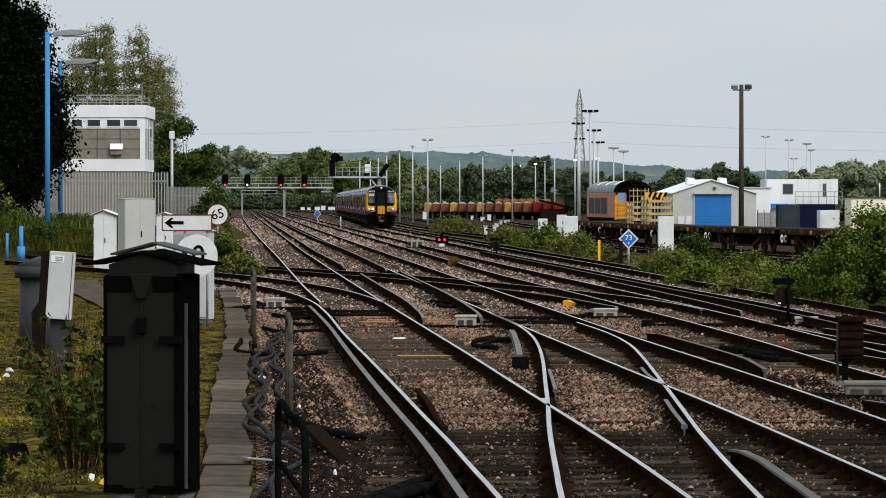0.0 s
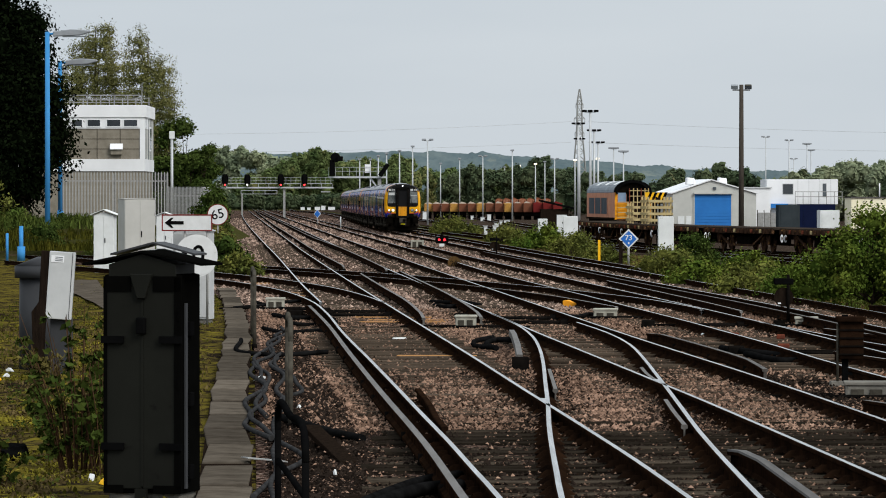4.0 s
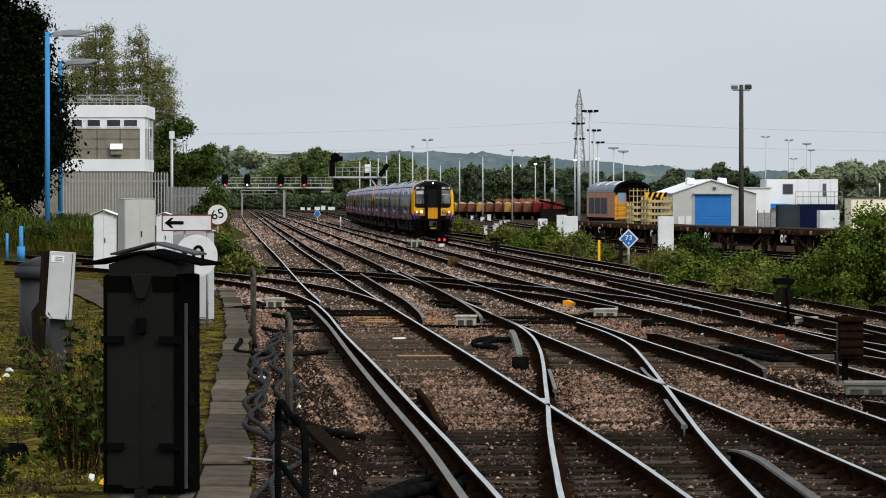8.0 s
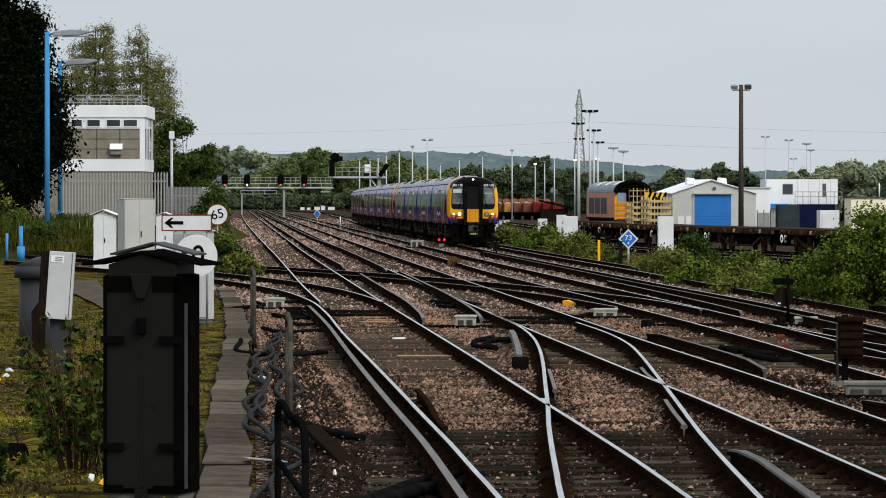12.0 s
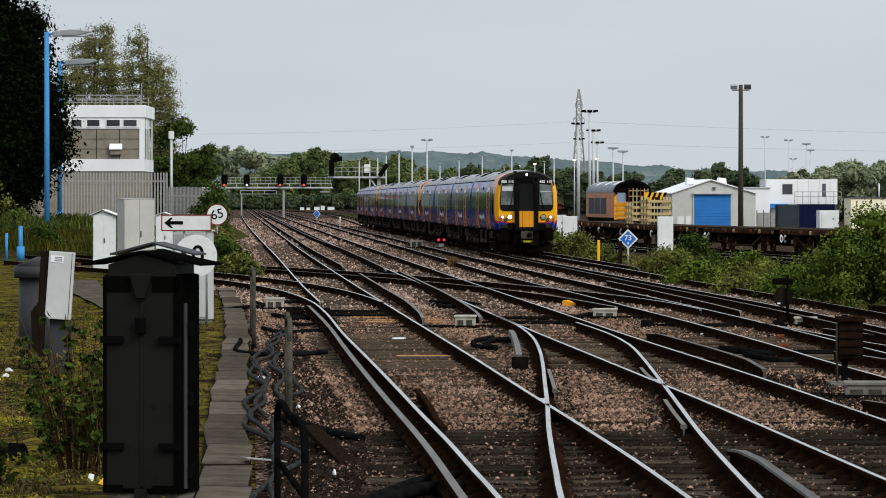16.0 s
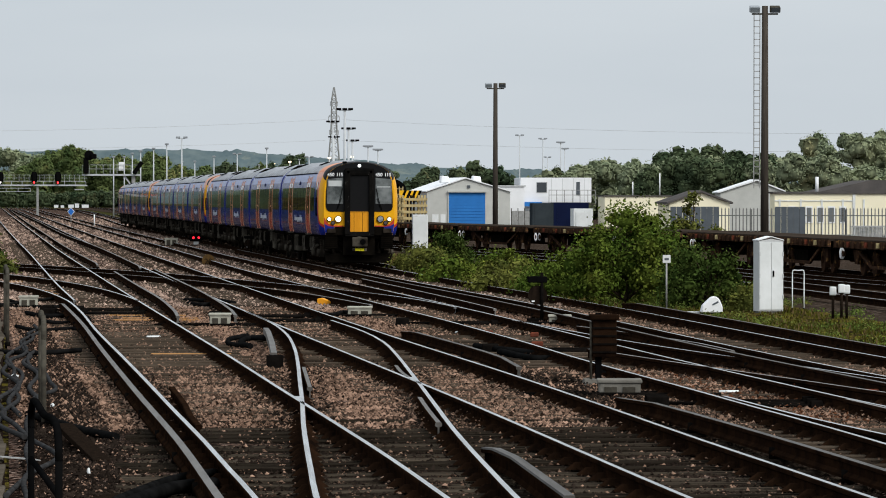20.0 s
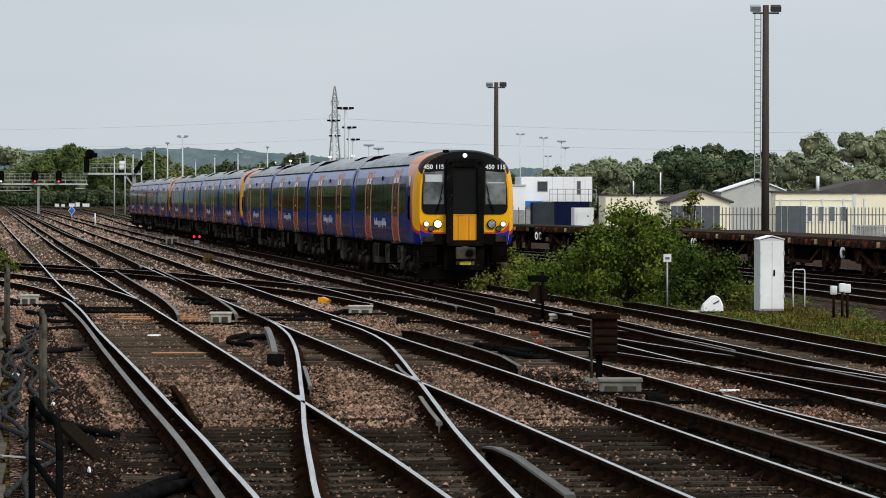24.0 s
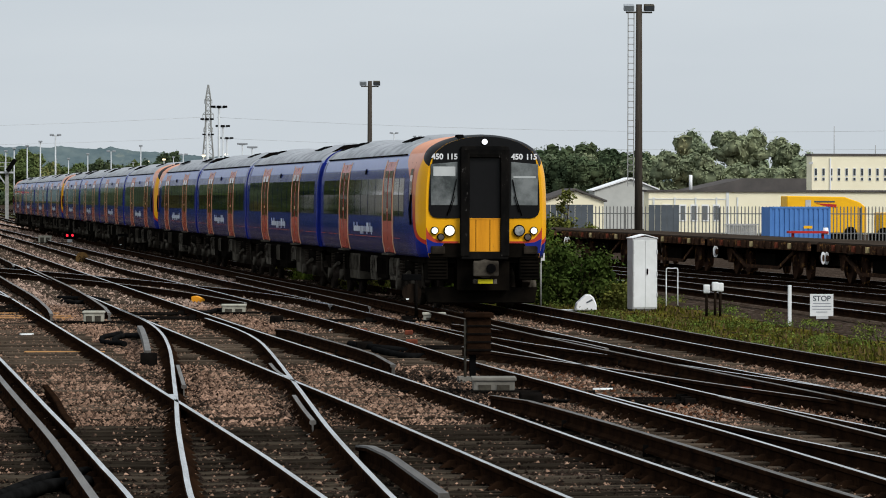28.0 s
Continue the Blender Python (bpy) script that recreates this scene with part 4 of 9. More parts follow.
            for k in range(5):
                cyl(0.115, 0.66 + k * 0.065, 0.70 + k * 0.065, sx * 1.16, y + dy, n=10, bm=spring)
            part("coil_spring", spring, TM["wheel"], b, "dusty coil spring")
        part("air_spring", cyl(0.27, 0.72, 0.98, sx * 1.05, y, n=16), M["under"], b)
        damper = cyl(0.05, 0, 0.95, n=8, m=Matrix.Translation((sx * 1.27, y - 0.62, 0.60)) @ Matrix.Rotation(radians(-82), 4, "X"))
        part("damper", damper, TM["box"], b, "dusty grey damper")
        part("sand_pipe", tube([(sx * 1.18, y + 1.85, 1.0), (sx * 1.16, y + 1.9, 0.5), (sx * 0.95, y + 1.75, 0.16)], 0.03, 6), TM["box"], b)
    for dy in (-1.3, 1.3):
        for sx in (-1, 1):
            w = bmesh.new()
            turn = Matrix.Translation((sx * 0.78, y + dy, 0.42)) @ Matrix.Rotation(radians(90), 4, "Y")
            cyl(0.42, -0.06, 0.06, n=24, bm=w, m=turn)
            cyl(0.14, -0.12, 0.12, n=12, bm=w, m=turn)
            part("wheel", w, TM["wheel"], b)
    return b


def underframe(parent, seed):
    r = random.Random(seed)
    bm = bmesh.new()
    box(-1.25, 1.25, -9.5, 9.5, 0.98, 1.10, bm)
    part("underframe", bm, M["under"], parent, "black underframe")
    y = -5.0
    while y < 4.6:
        ln = r.uniform(0.6, 1.9)
        for sx in (-1, 1):
            b = box(sx * r.uniform(0.15, 0.4), sx * 1.28, y, y + ln, r.uniform(0.34, 0.66), 1.02, bevel=0.02)
            for k in range(int(ln / 0.3)):
                box(sx * 1.28, sx * 1.305, y + 0.1 + k * 0.3, y + 0.14 + k * 0.3, 0.62, 0.98, b)
            part("equipment_box", b, r.choice([TM["pale_box"], TM["box"], M["under"], M["under"]]), parent)
            if r.random() < 0.5:
                part("cable_loop", tube([(sx * 1.2, y + ln + 0.02, 1.0), (sx * 1.24, y + ln + 0.06, 0.72), (sx * 1.2, y + ln + 0.16, 0.98)], 0.025, 6), TM["wheel"], parent)
        y += ln + r.uniform(0.06, 0.5)


def saloon_side(parent, doors, panes, sign):
    for y in doors:
        d = part("door", side_plate(y - 0.86, y + 0.86, 1.14, 3.16, sign, 0.010, 10), TM["door"], parent, "red sliding double door with cream edges")
        for e in (-0.96, 0.86):
            part("door_edge", side_plate(y + e, y + e + 0.10, 1.12, 3.20, sign, 0.014, 10), TM["cream"], d)
        part("door_gap", side_plate(y - 0.02, y + 0.02, 1.14, 3.14, sign, 0.012, 8), M["black"], d)
        for e in (-0.72, 0.12):
            part("door_window", side_plate(y + e, y + e + 0.60, 1.84, 2.96, sign, 0.014, 8), TM["door_glass"], d)
        part("step", box(min(sign * 1.30, sign * 1.46), max(sign * 1.30, sign * 1.46), y - 0.6, y + 0.6, 1.08, 1.12), M["galv_dull"], d)
        for e in (-0.05, 0.03):
            part("door_button", side_plate(y + e, y + e + 0.03, 2.05, 2.12, sign, 0.02, 2), TM["cream"], d)
    for y0, y1 in panes:
        part("window", side_plate(y0, y1, 1.95, 2.78, sign, 0.006, 8), TM["window"], parent)


def roof_gear(parent, cab):
    for e in (-1, 1):
        if not (cab and e > 0):
            part("roof_end", prism([(-0.95, 3.50), (-0.60, 3.67), (0.60, 3.67), (0.95, 3.50), (0.9, 3.55), (0.6, 3.715), (-0.6, 3.715), (-0.9, 3.55)], min(e * 8.6, e * 9.66), max(e * 8.6, e * 9.66), "y"), M["under"], parent, "blackened roof end")
    for y0, y1 in (((-8.3, -3.4), (3.4, 8.3)) if not cab else ((-8.3, -3.4), (2.0, 6.4))):
        # a low lens-shaped pod, rounded along and across the roof
        bm = bmesh.new()
        rows = []
        for y in np.linspace(y0, y1, 13):
            k = math.sin(math.pi * (y - y0) / (y1 - y0)) ** 0.45
            rows.append([bm.verts.new((x * (0.75 + 0.25 * k), y, max(3.40, base - 0.03 + (0.03 + lift) * k))) for x, base, lift in
                         ((-1.0, 3.47, 0.01), (-0.86, 3.55, 0.07), (-0.45, 3.66, 0.10), (0.0, 3.70, 0.09), (0.45, 3.66, 0.10), (0.86, 3.55, 0.07), (1.0, 3.47, 0.01))])
        for a, c in zip(rows, rows[1:]):
            for i in range(6):
                bm.faces.new((a[i], a[i + 1], c[i + 1], c[i])).smooth = True
        bmesh.ops.recalc_face_normals(bm, faces=bm.faces[:])
        pod = part("roof_pod", bm, TM["roof"], parent, "low grey air-conditioning pod")
        for k in range(6):
            y = y0 + 0.9 + k * 0.30
            for sx in (-1, 1):
                g = box(-0.15, 0.15, 0, 0.2, -0.012, 0.012)
                g.transform(Matrix.Translation((sx * 0.74, y, 3.665)) @ Matrix.Rotation(radians(sx * 21), 4, "Y"))
                part("grille", g, M["black"], pod)
    for sx in (-1, 1):
        part("gutter", box(sx * 1.235 - 0.012, sx * 1.235 + 0.012, -9.0, 9.0 if not cab else 6.6, 3.285, 3.315), M["under"], parent, "dark rain gutter")


def brand_bars(parent, y, sign):
    """Side lettering as plain bars of its size."""
    r = random.Random(7)
    x = 0.0
    bm = bmesh.new()
    while x < 3.7:
        w = r.uniform(0.05, 0.09)
        joined(bm, side_plate(y + x, y + x + w, r.choice([1.57, 1.57, 1.57, 1.51]), r.choice([1.69, 1.70, 1.69, 1.78]), sign, 0.012, 2))
        x += w + r.choice([0.05, 0.07, 0.07, 0.16])
    part("side_lettering", bm, TM["grey_brand"], parent, "pale side lettering")["kind"] = "stuff"


def cab_front(parent):
    y = HALF_L
    half = [(x * 0.885, z - 0.05 * max(0, (z - 2.6) / 1.1)) for x, z in resample(PROFILE, 40)]
    # black mask over the screens, up to the edge of the roof
    upper = [(x - 0.055 if z < 3.0 else x - 0.055 + 0.05 * min(1, (z - 3.0) / 0.3), z) for x, z in half if z > 2.08]
    right = [(1.0, 1.93), (1.09, 1.95), (1.15, 2.0)] + upper
    outline = right + [(-a, b) for a, b in right[::-1]]
    part("front_mask", prism(outline, y - 0.02, y + 0.022, "y"), TM["mask"], parent, "glossy black front surround")
    for sx in (-1, 1):
        screen = part("windscreen", prism([(sx * 0.57, 2.20), (sx * 1.14, 2.20), (sx * 1.15, 3.07), (sx * 0.57, 3.12)], y + 0.01, y + 0.03, "y", bevel=0.008), TM["windscreen"], parent, "tall cab windscreen")
        part("blind", box(min(sx * 0.62, sx * 1.10), max(sx * 0.62, sx * 1.10), y + 0.030, y + 0.034, 2.78, 2.82) if sx < 0 else
             box(0.62, 1.09, y + 0.030, y + 0.034, 2.82, 3.02), TM["blind"], screen)
        wiper = tube([(sx * 0.80, y + 0.05, 1.98), (sx * 0.68, y + 0.055, 2.35), (sx * 0.60, y + 0.05, 2.75)], 0.012, 6)
        joined(wiper, tube([(sx * 0.74, y + 0.05, 2.05), (sx * 0.63, y + 0.055, 2.4)], 0.008, 6))
        part("wiper", wiper, M["black"], parent)
        red = [(sx * 0.55, 1.44), (sx * 0.90, 1.44), (sx * 1.08, 1.50), (sx * 1.20, 1.64), (sx * 1.238, 1.74), (sx * 1.238, 1.50), (sx * 1.08, 1.42), (sx * 0.90, 1.40), (sx * 0.55, 1.40)]
        part("front_stripe", prism(red, y - 0.01, y + 0.012, "y"), TM["red"], parent, "red stripe")
        part("front_valance", prism([(sx * 1.0, 1.19), (sx * 0.86, 1.395), (sx * 1.08, 1.42), (sx * 1.235, 1.50), (sx * 1.20, 1.19)], y - 0.01, y + 0.014, "y"), TM["end_blue"], parent, "blue valance")
        part("inner_valance", prism([(sx * 0.50, 1.10), (sx * 0.50, 1.40), (sx * 0.855, 1.395), (sx * 0.99, 1.18), (sx * 1.19, 1.18), (sx * 1.17, 1.10)], y - 0.01, y + 0.012, "y"), M["under"], parent, "black inner valance")
        big = part("headlamp", disc(0.125, 0.06), M["black"], parent, "round headlamp", m=pose(sx * 0.745, y + 0.03, 1.665))
        part("lens", disc(0.10, 0.03), TM["lit"] if sx > 0 else TM["dim"], big, m=pose(0, 0.03, 0))
        small = part("marker_lamp", disc(0.085, 0.06), M["black"], parent, m=pose(sx * 1.06, y + 0.02, 1.665))
        part("lens", disc(0.065, 0.03), TM["marker"], small, m=pose(0, 0.03, 0))
        low = part("tail_lamp", disc(0.08, 0.06), M["black"], parent, m=pose(sx * 0.93, y + 0.025, 1.53))
        part("lens", disc(0.06, 0.03), TM["tail"], low, m=pose(0, 0.03, 0))
        for digits, dx in (("450", 0.155), ("115", -0.155)):
            lettering("unit_number", digits, 0.165, TM["white"], parent, pose(sx * 0.85 + dx, y + 0.034, 3.225, 90, 0, 180), "white unit number", 0.005)
        skirt = box(min(sx * 0.76, sx * 1.20), max(sx * 0.76, sx * 1.20), y - 0.7, y - 0.06, 0.62, 1.14, bevel=0.03)
        sk = part("skirt", skirt, M["under"], parent, "black ribbed skirt")
        for k in range(7):
            part("rib", box(min(sx * 0.78, sx * 1.19), max(sx * 0.78, sx * 1.19), y - 0.06, y - 0.02, 0.64 + k * 0.07, 0.675 + k * 0.07), M["under"], sk)
        part("buffer_block", box(min(sx * 0.84, sx * 1.14), max(sx * 0.84, sx * 1.14), y - 0.05, y + 0.09, 1.17, 1.34, bevel=0.035), TM["wheel"], parent)
    # gangway
    g = bmesh.new()
    for x0, x1 in ((-0.52, -0.33), (0.33, 0.52)):
        box(x0, x1, y - 0.05, y + 0.17, 1.12, 3.40, g, 0.03)
    box(-0.52, 0.52, y - 0.05, y + 0.17, 3.20, 3.46, g, 0.08)
    box(-0.50, 0.50, y - 0.05, y + 0.15, 1.06, 1.22, g, 0.02)
    gang = part("gangway", g, TM["gangway"], parent, "scuffed black gangway frame")
    part("gangway_door", box(-0.34, 0.34, y - 0.03, y + 0.06, 1.86, 3.20), TM["mask"], gang)
    panel = box(-0.33, 0.33, y - 0.03, y + 0.10, 1.22, 1.93, bevel=0.01)
    box(-0.335, 0.335, y + 0.1, y + 0.108, 1.90, 1.93, panel)
    part("gangway_panel", panel, TM["orange"], gang, "worn orange panel")
    for x in (-0.11, 0.19):
        part("seam", box(x - 0.006, x + 0.006, y + 0.1, y + 0.104, 1.23, 1.90), M["black"], gang)
    top = part("top_lamp", disc(0.075, 0.05), M["black"], parent, "lit white top lamp", m=pose(0, y + 0.03, 3.545))
    part("lens", disc(0.06, 0.03), TM["marker"], top, m=pose(0, 0.025, 0))
    part("horn", box(0.42, 0.56, y - 0.5, y - 0.1, 3.56, 3.70, bevel=0.03), M["black"], parent)
    # coupler and deflector
    c = cyl(0.2, 0, 0.5, n=16, m=Matrix.Translation((0, y - 0.25, 0.86)) @ Matrix.Rotation(radians(-90), 4, "X"))
    box(-0.27, 0.27, y + 0.18, y + 0.34, 0.70, 1.03, c, 0.04)
    coupler = part("coupler", c, TM["box"], parent, "grey automatic coupler")
    part("coupler_cone", cyl(0.10, 0, 0.05, -0.10, 0, n=16, m=Matrix.Translation((0, y + 0.32, 0.87)) @ Matrix.Rotation(radians(-90), 4, "X")), M["black"], coupler)
    part("yellow_box", box(-0.16, 0.16, y + 0.06, y + 0.2, 0.545, 0.64, bevel=0.01), TM["lime"], coupler, "small yellow electrical box")
    for sx in (-1, 1):
        part("box_end", box(min(sx * 0.165, sx * 0.25), max(sx * 0.165, sx * 0.25), y + 0.06, y + 0.2, 0.54, 0.645, bevel=0.012), TM["pale_box"], coupler)
    part("deflector", prism([(-1.15, 0.12), (-1.2, 0.46), (1.2, 0.46), (1.15, 0.12)], y - 0.55, y - 0.35, "y", bevel=0.02), M["under"], parent, "black obstacle deflector")
    part("under_panel", box(-0.56, 0.56, y - 0.6, y - 0.1, 0.40, 1.10), M["under"], parent)


DOORS = (-4.15, 4.15)
MID_PANES = [(-8.8, -7.5), (-7.4, -6.3), (-6.2, -5.1), (-3.2, -2.0), (-1.9, -0.65), (-0.55, 0.55), (0.65, 1.9), (2.0, 3.2), (5.1, 6.2), (6.3, 7.4), (7.5, 8.8)]


def train_car(cab, seed):
    car = thing("train_car", "blue multiple-unit carriage with red doors and grey roof" if not cab else
                "leading blue train carriage with yellow gangwayed cab end, headlamp lit", "train carriage", "cars of the train")
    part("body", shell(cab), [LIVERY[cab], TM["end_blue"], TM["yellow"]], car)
    doors = (-4.3, 4.4) if cab else DOORS
    panes = MID_PANES if not cab else [(-8.8, -7.6), (-7.5, -6.4), (-6.3, -5.25), (-3.3, -2.1), (-2.0, -0.8), (-0.7, 0.6), (0.7, 2.0), (2.1, 3.4), (5.35, 6.3), (6.4, 7.2)]
    for sign in (-1, 1):
        saloon_side(car, doors, panes, sign)
        brand_bars(car, -2.1, sign)
        part("waist_line", side_plate(-9.3, 9.3 if not cab else 6.5, 1.46, 1.475, sign, 0.005, 2), TM["door"], car)
        part("side_lamp", side_plate(-0.10, 0.02, 2.90, 3.02, sign, 0.03, 3), M["black"], car)
        if cab:
            part("cab_door_seal", side_plate(7.98, 8.0, 1.2, 3.12, sign, 0.006, 8), M["black"], car)
            part("cab_door_seal", side_plate(8.60, 8.62, 1.95, 3.12, sign, 0.006, 8), M["black"], car)
            part("cab_door_window", side_plate(8.12, 8.50, 2.30, 2.98, sign, 0.008, 6), TM["door_glass"], car)
            part("grab_rail", tube([(sign * 1.43, 8.66, 1.78), (sign * 1.45, 8.66, 2.1), (sign * 1.43, 8.66, 2.42)], 0.03, 6), M["black"], car)
    for y in (-6.85, 6.85):
        bogie(car, y)
    underframe(car, seed)
    roof_gear(car, cab)
    part("gangway_bellows", box(-0.75, 0.75, -HALF_L - 0.17, -HALF_L, 1.1, 3.3), M["black"], car)
    if cab:
        cab_front(car)
    else:
        part("gangway_bellows", box(-0.75, 0.75, HALF_L, HALF_L + 0.17, 1.1, 3.3), M["black"], car)
    return car


PITCH = 19.7
cab_car = train_car(True, 3)
mid_car = train_car(False, 5)
tagged(cab_car, "leading blue train carriage with yellow gangwayed cab end, headlamp lit")
CARS = []
for k in range(12):
    place = k % 4
    if k == 0:
        one = cab_car
    elif k == 1:
        one = mid_car
    elif place in (1, 2):
        one = copy_thing(mid_car, Matrix())
    else:
        one = copy_thing(cab_car, Matrix())
        tagged(one, "blue cab carriage with yellow end coupled inside the train")
    CARS.append((one, place == 3))


# ---- plants ----
LM = {
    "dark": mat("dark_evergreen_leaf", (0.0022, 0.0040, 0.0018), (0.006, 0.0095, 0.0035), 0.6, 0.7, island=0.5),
    "bush": mat("green_shrub_leaf", (0.036, 0.070, 0.011), (0.110, 0.132, 0.022), 0.9, 0.65, island=0.6, spot=(0.17, 0.16, 0.03), spot_at=0.62, spot_scale=1.6),
    "bush2": mat("olive_shrub_leaf", (0.125, 0.125, 0.028), (0.062, 0.078, 0.020), 0.9, 0.65, island=0.55),
    "birch": mat("olive_birch_leaf", (0.165, 0.155, 0.056), (0.095, 0.105, 0.034), 0.4, 0.7, island=0.5),
    "hedge": mat("deep_green_hedge_leaf", (0.024, 0.045, 0.010), (0.055, 0.074, 0.017), 0.7, 0.7, island=0.6, spot=(0.10, 0.085, 0.025), spot_at=0.64, spot_scale=1.2),
    "rusty": mat("autumn_shrub_leaf", (0.10, 0.085, 0.025), (0.07, 0.055, 0.02), 0.5, 0.7, island=0.5),
    "wood": mat("woodland_leaf", (0.062, 0.096, 0.034), (0.130, 0.155, 0.056), 0.11, 0.8, island=0.3, spot=(0.18, 0.175, 0.066), spot_at=0.57, spot_scale=0.09),
    "wood_dark": mat("dark_woodland_leaf", (0.042, 0.066, 0.036), (0.084, 0.102, 0.052), 0.16, 0.8, island=0.3, spot=(0.125, 0.12, 0.06), spot_at=0.60, spot_scale=0.12),
    # air haze of the far woods and hill is mixed into these colours
    "haze": mat("distant_hazed_wood", (0.074, 0.106, 0.118), (0.116, 0.148, 0.150), 0.05, 0.95, spot=(0.142, 0.168, 0.155), spot_at=0.58, spot_scale=0.035),
    "haze_near": mat("middle_distance_hazed_wood", (0.155, 0.195, 0.120), (0.235, 0.255, 0.150), 0.07, 0.9, island=0.22, spot=(0.27, 0.25, 0.13), spot_at=0.60, spot_scale=0.06),
    "blade": mat("grass_blade", (0.042, 0.05, 0.008), (0.085, 0.078, 0.012), 0.5, 0.8, island=0.5),
    "straw": mat("dry_straw", (0.12, 0.088, 0.036), (0.06, 0.043, 0.02), 0.5, 0.85, island=0.4),
    "cushion": mat("yellow_green_moss", (0.20, 0.165, 0.022), (0.11, 0.10, 0.016), 1.5, 0.9, island=0.4),
    "nettle": mat("dark_nettle_leaf", (0.022, 0.040, 0.008), (0.055, 0.066, 0.014), 0.8, 0.65, island=0.55),
    "stem": mat("red_brown_stalk", (0.075, 0.042, 0.022), (0.035, 0.02, 0.012), 3.0, 0.85, island=0.4),
    "weed": mat("weed_leaf", (0.06, 0.10, 0.02), (0.11, 0.13, 0.03), 0.6, 0.7, island=0.5),
}


def leaves(name, blobs, n, size, material, parent=None, seed=1, hollow=0.45, gaps=0.0, core=0.0, loose=0.6):
    """Many small bent leaves scattered through the outer part of ellipsoids (x, y, z, rx, ry, rz)."""
    r = np.random.RandomState(seed)
    b = np.array(blobs, float)
    vol = (b[:, 3] * b[:, 4] * b[:, 5]) ** 0.75
    which = r.choice(len(b), n, p=vol / vol.sum())
    d = r.normal(size=(n, 3))
    d /= np.linalg.norm(d, axis=1)[:, None]
    rad = (hollow + (1 - hollow) * r.rand(n)) ** 0.6 * (1 + 0.16 * r.normal(size=n))
    p = b[which, :3] + d * rad[:, None] * b[which, 3:]
    keep = np.ones(n, bool)
    if gaps:
        f = np.sin(p[:, 0] * 2.9 / gaps + which) + np.sin(p[:, 2] * 3.7 / gaps + 1.3 * which) + np.sin(p[:, 1] * 3.1 / gaps + 2.0)
        keep = f > -0.9
    p = p[keep]
    n = len(p)
    out = d[keep] + loose * r.normal(size=(n, 3)) + [0, 0, 0.25]
    a = np.cross(out, r.normal(size=(n, 3)))
    a /= np.linalg.norm(a, axis=1)[:, None] + 1e-9
    c = np.cross(a, out)
    c /= np.linalg.norm(c, axis=1)[:, None] + 1e-9
    s = size * (0.55 + 0.9 * r.rand(n))[:, None]
    bend = np.cross(a, c) * s * 0.25
    v = np.stack([p - a * s, p + c * s * 0.55 + bend, p + a * s, p - c * s * 0.55 + bend], 1).reshape(-1, 3)
    i = np.arange(n)[:, None] * 4
    f = i + np.array([[0, 1, 2, 3]])
    if core:
        # a rough dark heart in each clump, so that little sky shows through the middle
        g = np.array([(x, y, z) for x in (-1, 0, 1) for y in (-1, 0, 1) for z in (-1, 0, 1)], float)
        quads = []
        for axis in range(3):
            for side in (-1, 1):
                for p0 in (-1, 0):
                    for q0 in (-1, 0):
                        four = []
                        for dp, dq in ((0, 0), (1, 0), (1, 1), (0, 1)):
                            c3 = [0, 0, 0]
                            c3[axis], c3[(axis + 1) % 3], c3[(axis + 2) % 3] = side, p0 + dp, q0 + dq
                            four.append((c3[0] + 1) * 9 + (c3[1] + 1) * 3 + c3[2] + 1)
                        quads.append(four)
        g /= np.maximum(np.linalg.norm(g, axis=1), 1e-6)[:, None]
        cv = b[:, None, :3] + g[None] * b[:, None, 3:] * core * (1 + 0.18 * r.normal(size=(len(b), 27, 1)))
        cf = np.arange(len(b))[:, None, None] * 27 + np.array(quads)[None] + len(v)
        v = np.concatenate([v, cv.reshape(-1, 3)])
        f = np.concatenate([f, cf.reshape(-1, 4)])
    return raw_mesh(name, v, f, material, parent)


def limb(points, r0, r1, n=8):
    bm = bmesh.new()
    rings = []
    for i, q in enumerate(points):
        d = (Vector(points[min(i + 1, len(points) - 1)]) - Vector(points[max(i - 1, 0)])).normalized()
        s = d.orthogonal().normalized()
        t = d.cross(s)
        k = r0 + (r1 - r0) * i / (len(points) - 1)
        rings.append([bm.verts.new(Vector(q) + (s * math.cos(6.2832 * j / n) + t * math.sin(6.2832 * j / n)) * k) for j in range(n)])
    for a, b in zip(rings, rings[1:]):
        for j in range(n):
            bm.faces.new((a[j], a[(j + 1) % n], b[(j + 1) % n], b[j])).smooth = True
    bm.faces.new(rings[-1])
    return bm


def tree(name, label, x, y, z, height, blobs, n, size, leaf, seed, trunk_r=0.16, hollow=0.35, gaps=0.0, category="tree", group="", core=0.0):
    """A tapered trunk with limbs into each clump of the crown, and a crown of leaves; blobs are relative to the foot."""
    t = thing(name, label, category, group, pose(x, y, z))
    r = random.Random(seed)
    bm = limb([(0, 0, -0.3), (0.05, 0.02, height * 0.3), (0.0, 0.1, height * 0.6), (0.08, 0.0, height * 0.93)], trunk_r, trunk_r * 0.2)
    for cx, cy, cz, rx, ry, rz in blobs:
        start = max(0.1, min(height * 0.8, cz - rz - 0.3 * height * r.random()))
        joined(bm, limb([(0.03, 0.03, start), (cx * 0.5, cy * 0.5, (start + cz) / 2 + 0.1), (cx, cy, cz), (cx * 1.15, cy, cz + rz * 0.6)], trunk_r * 0.4, trunk_r * 0.08, 6))
    part("trunk", bm, M["bark"], t, "brown trunk and limbs")
    leaves("crown", blobs, n, size, LM[leaf], t, seed, hollow, gaps, core)
    return t


def bush_blobs(w, d, h, n, seed):
    r = random.Random(seed)
    out = []
    for _ in range(n):
        x, y = r.uniform(-w, w), r.uniform(-d, d)
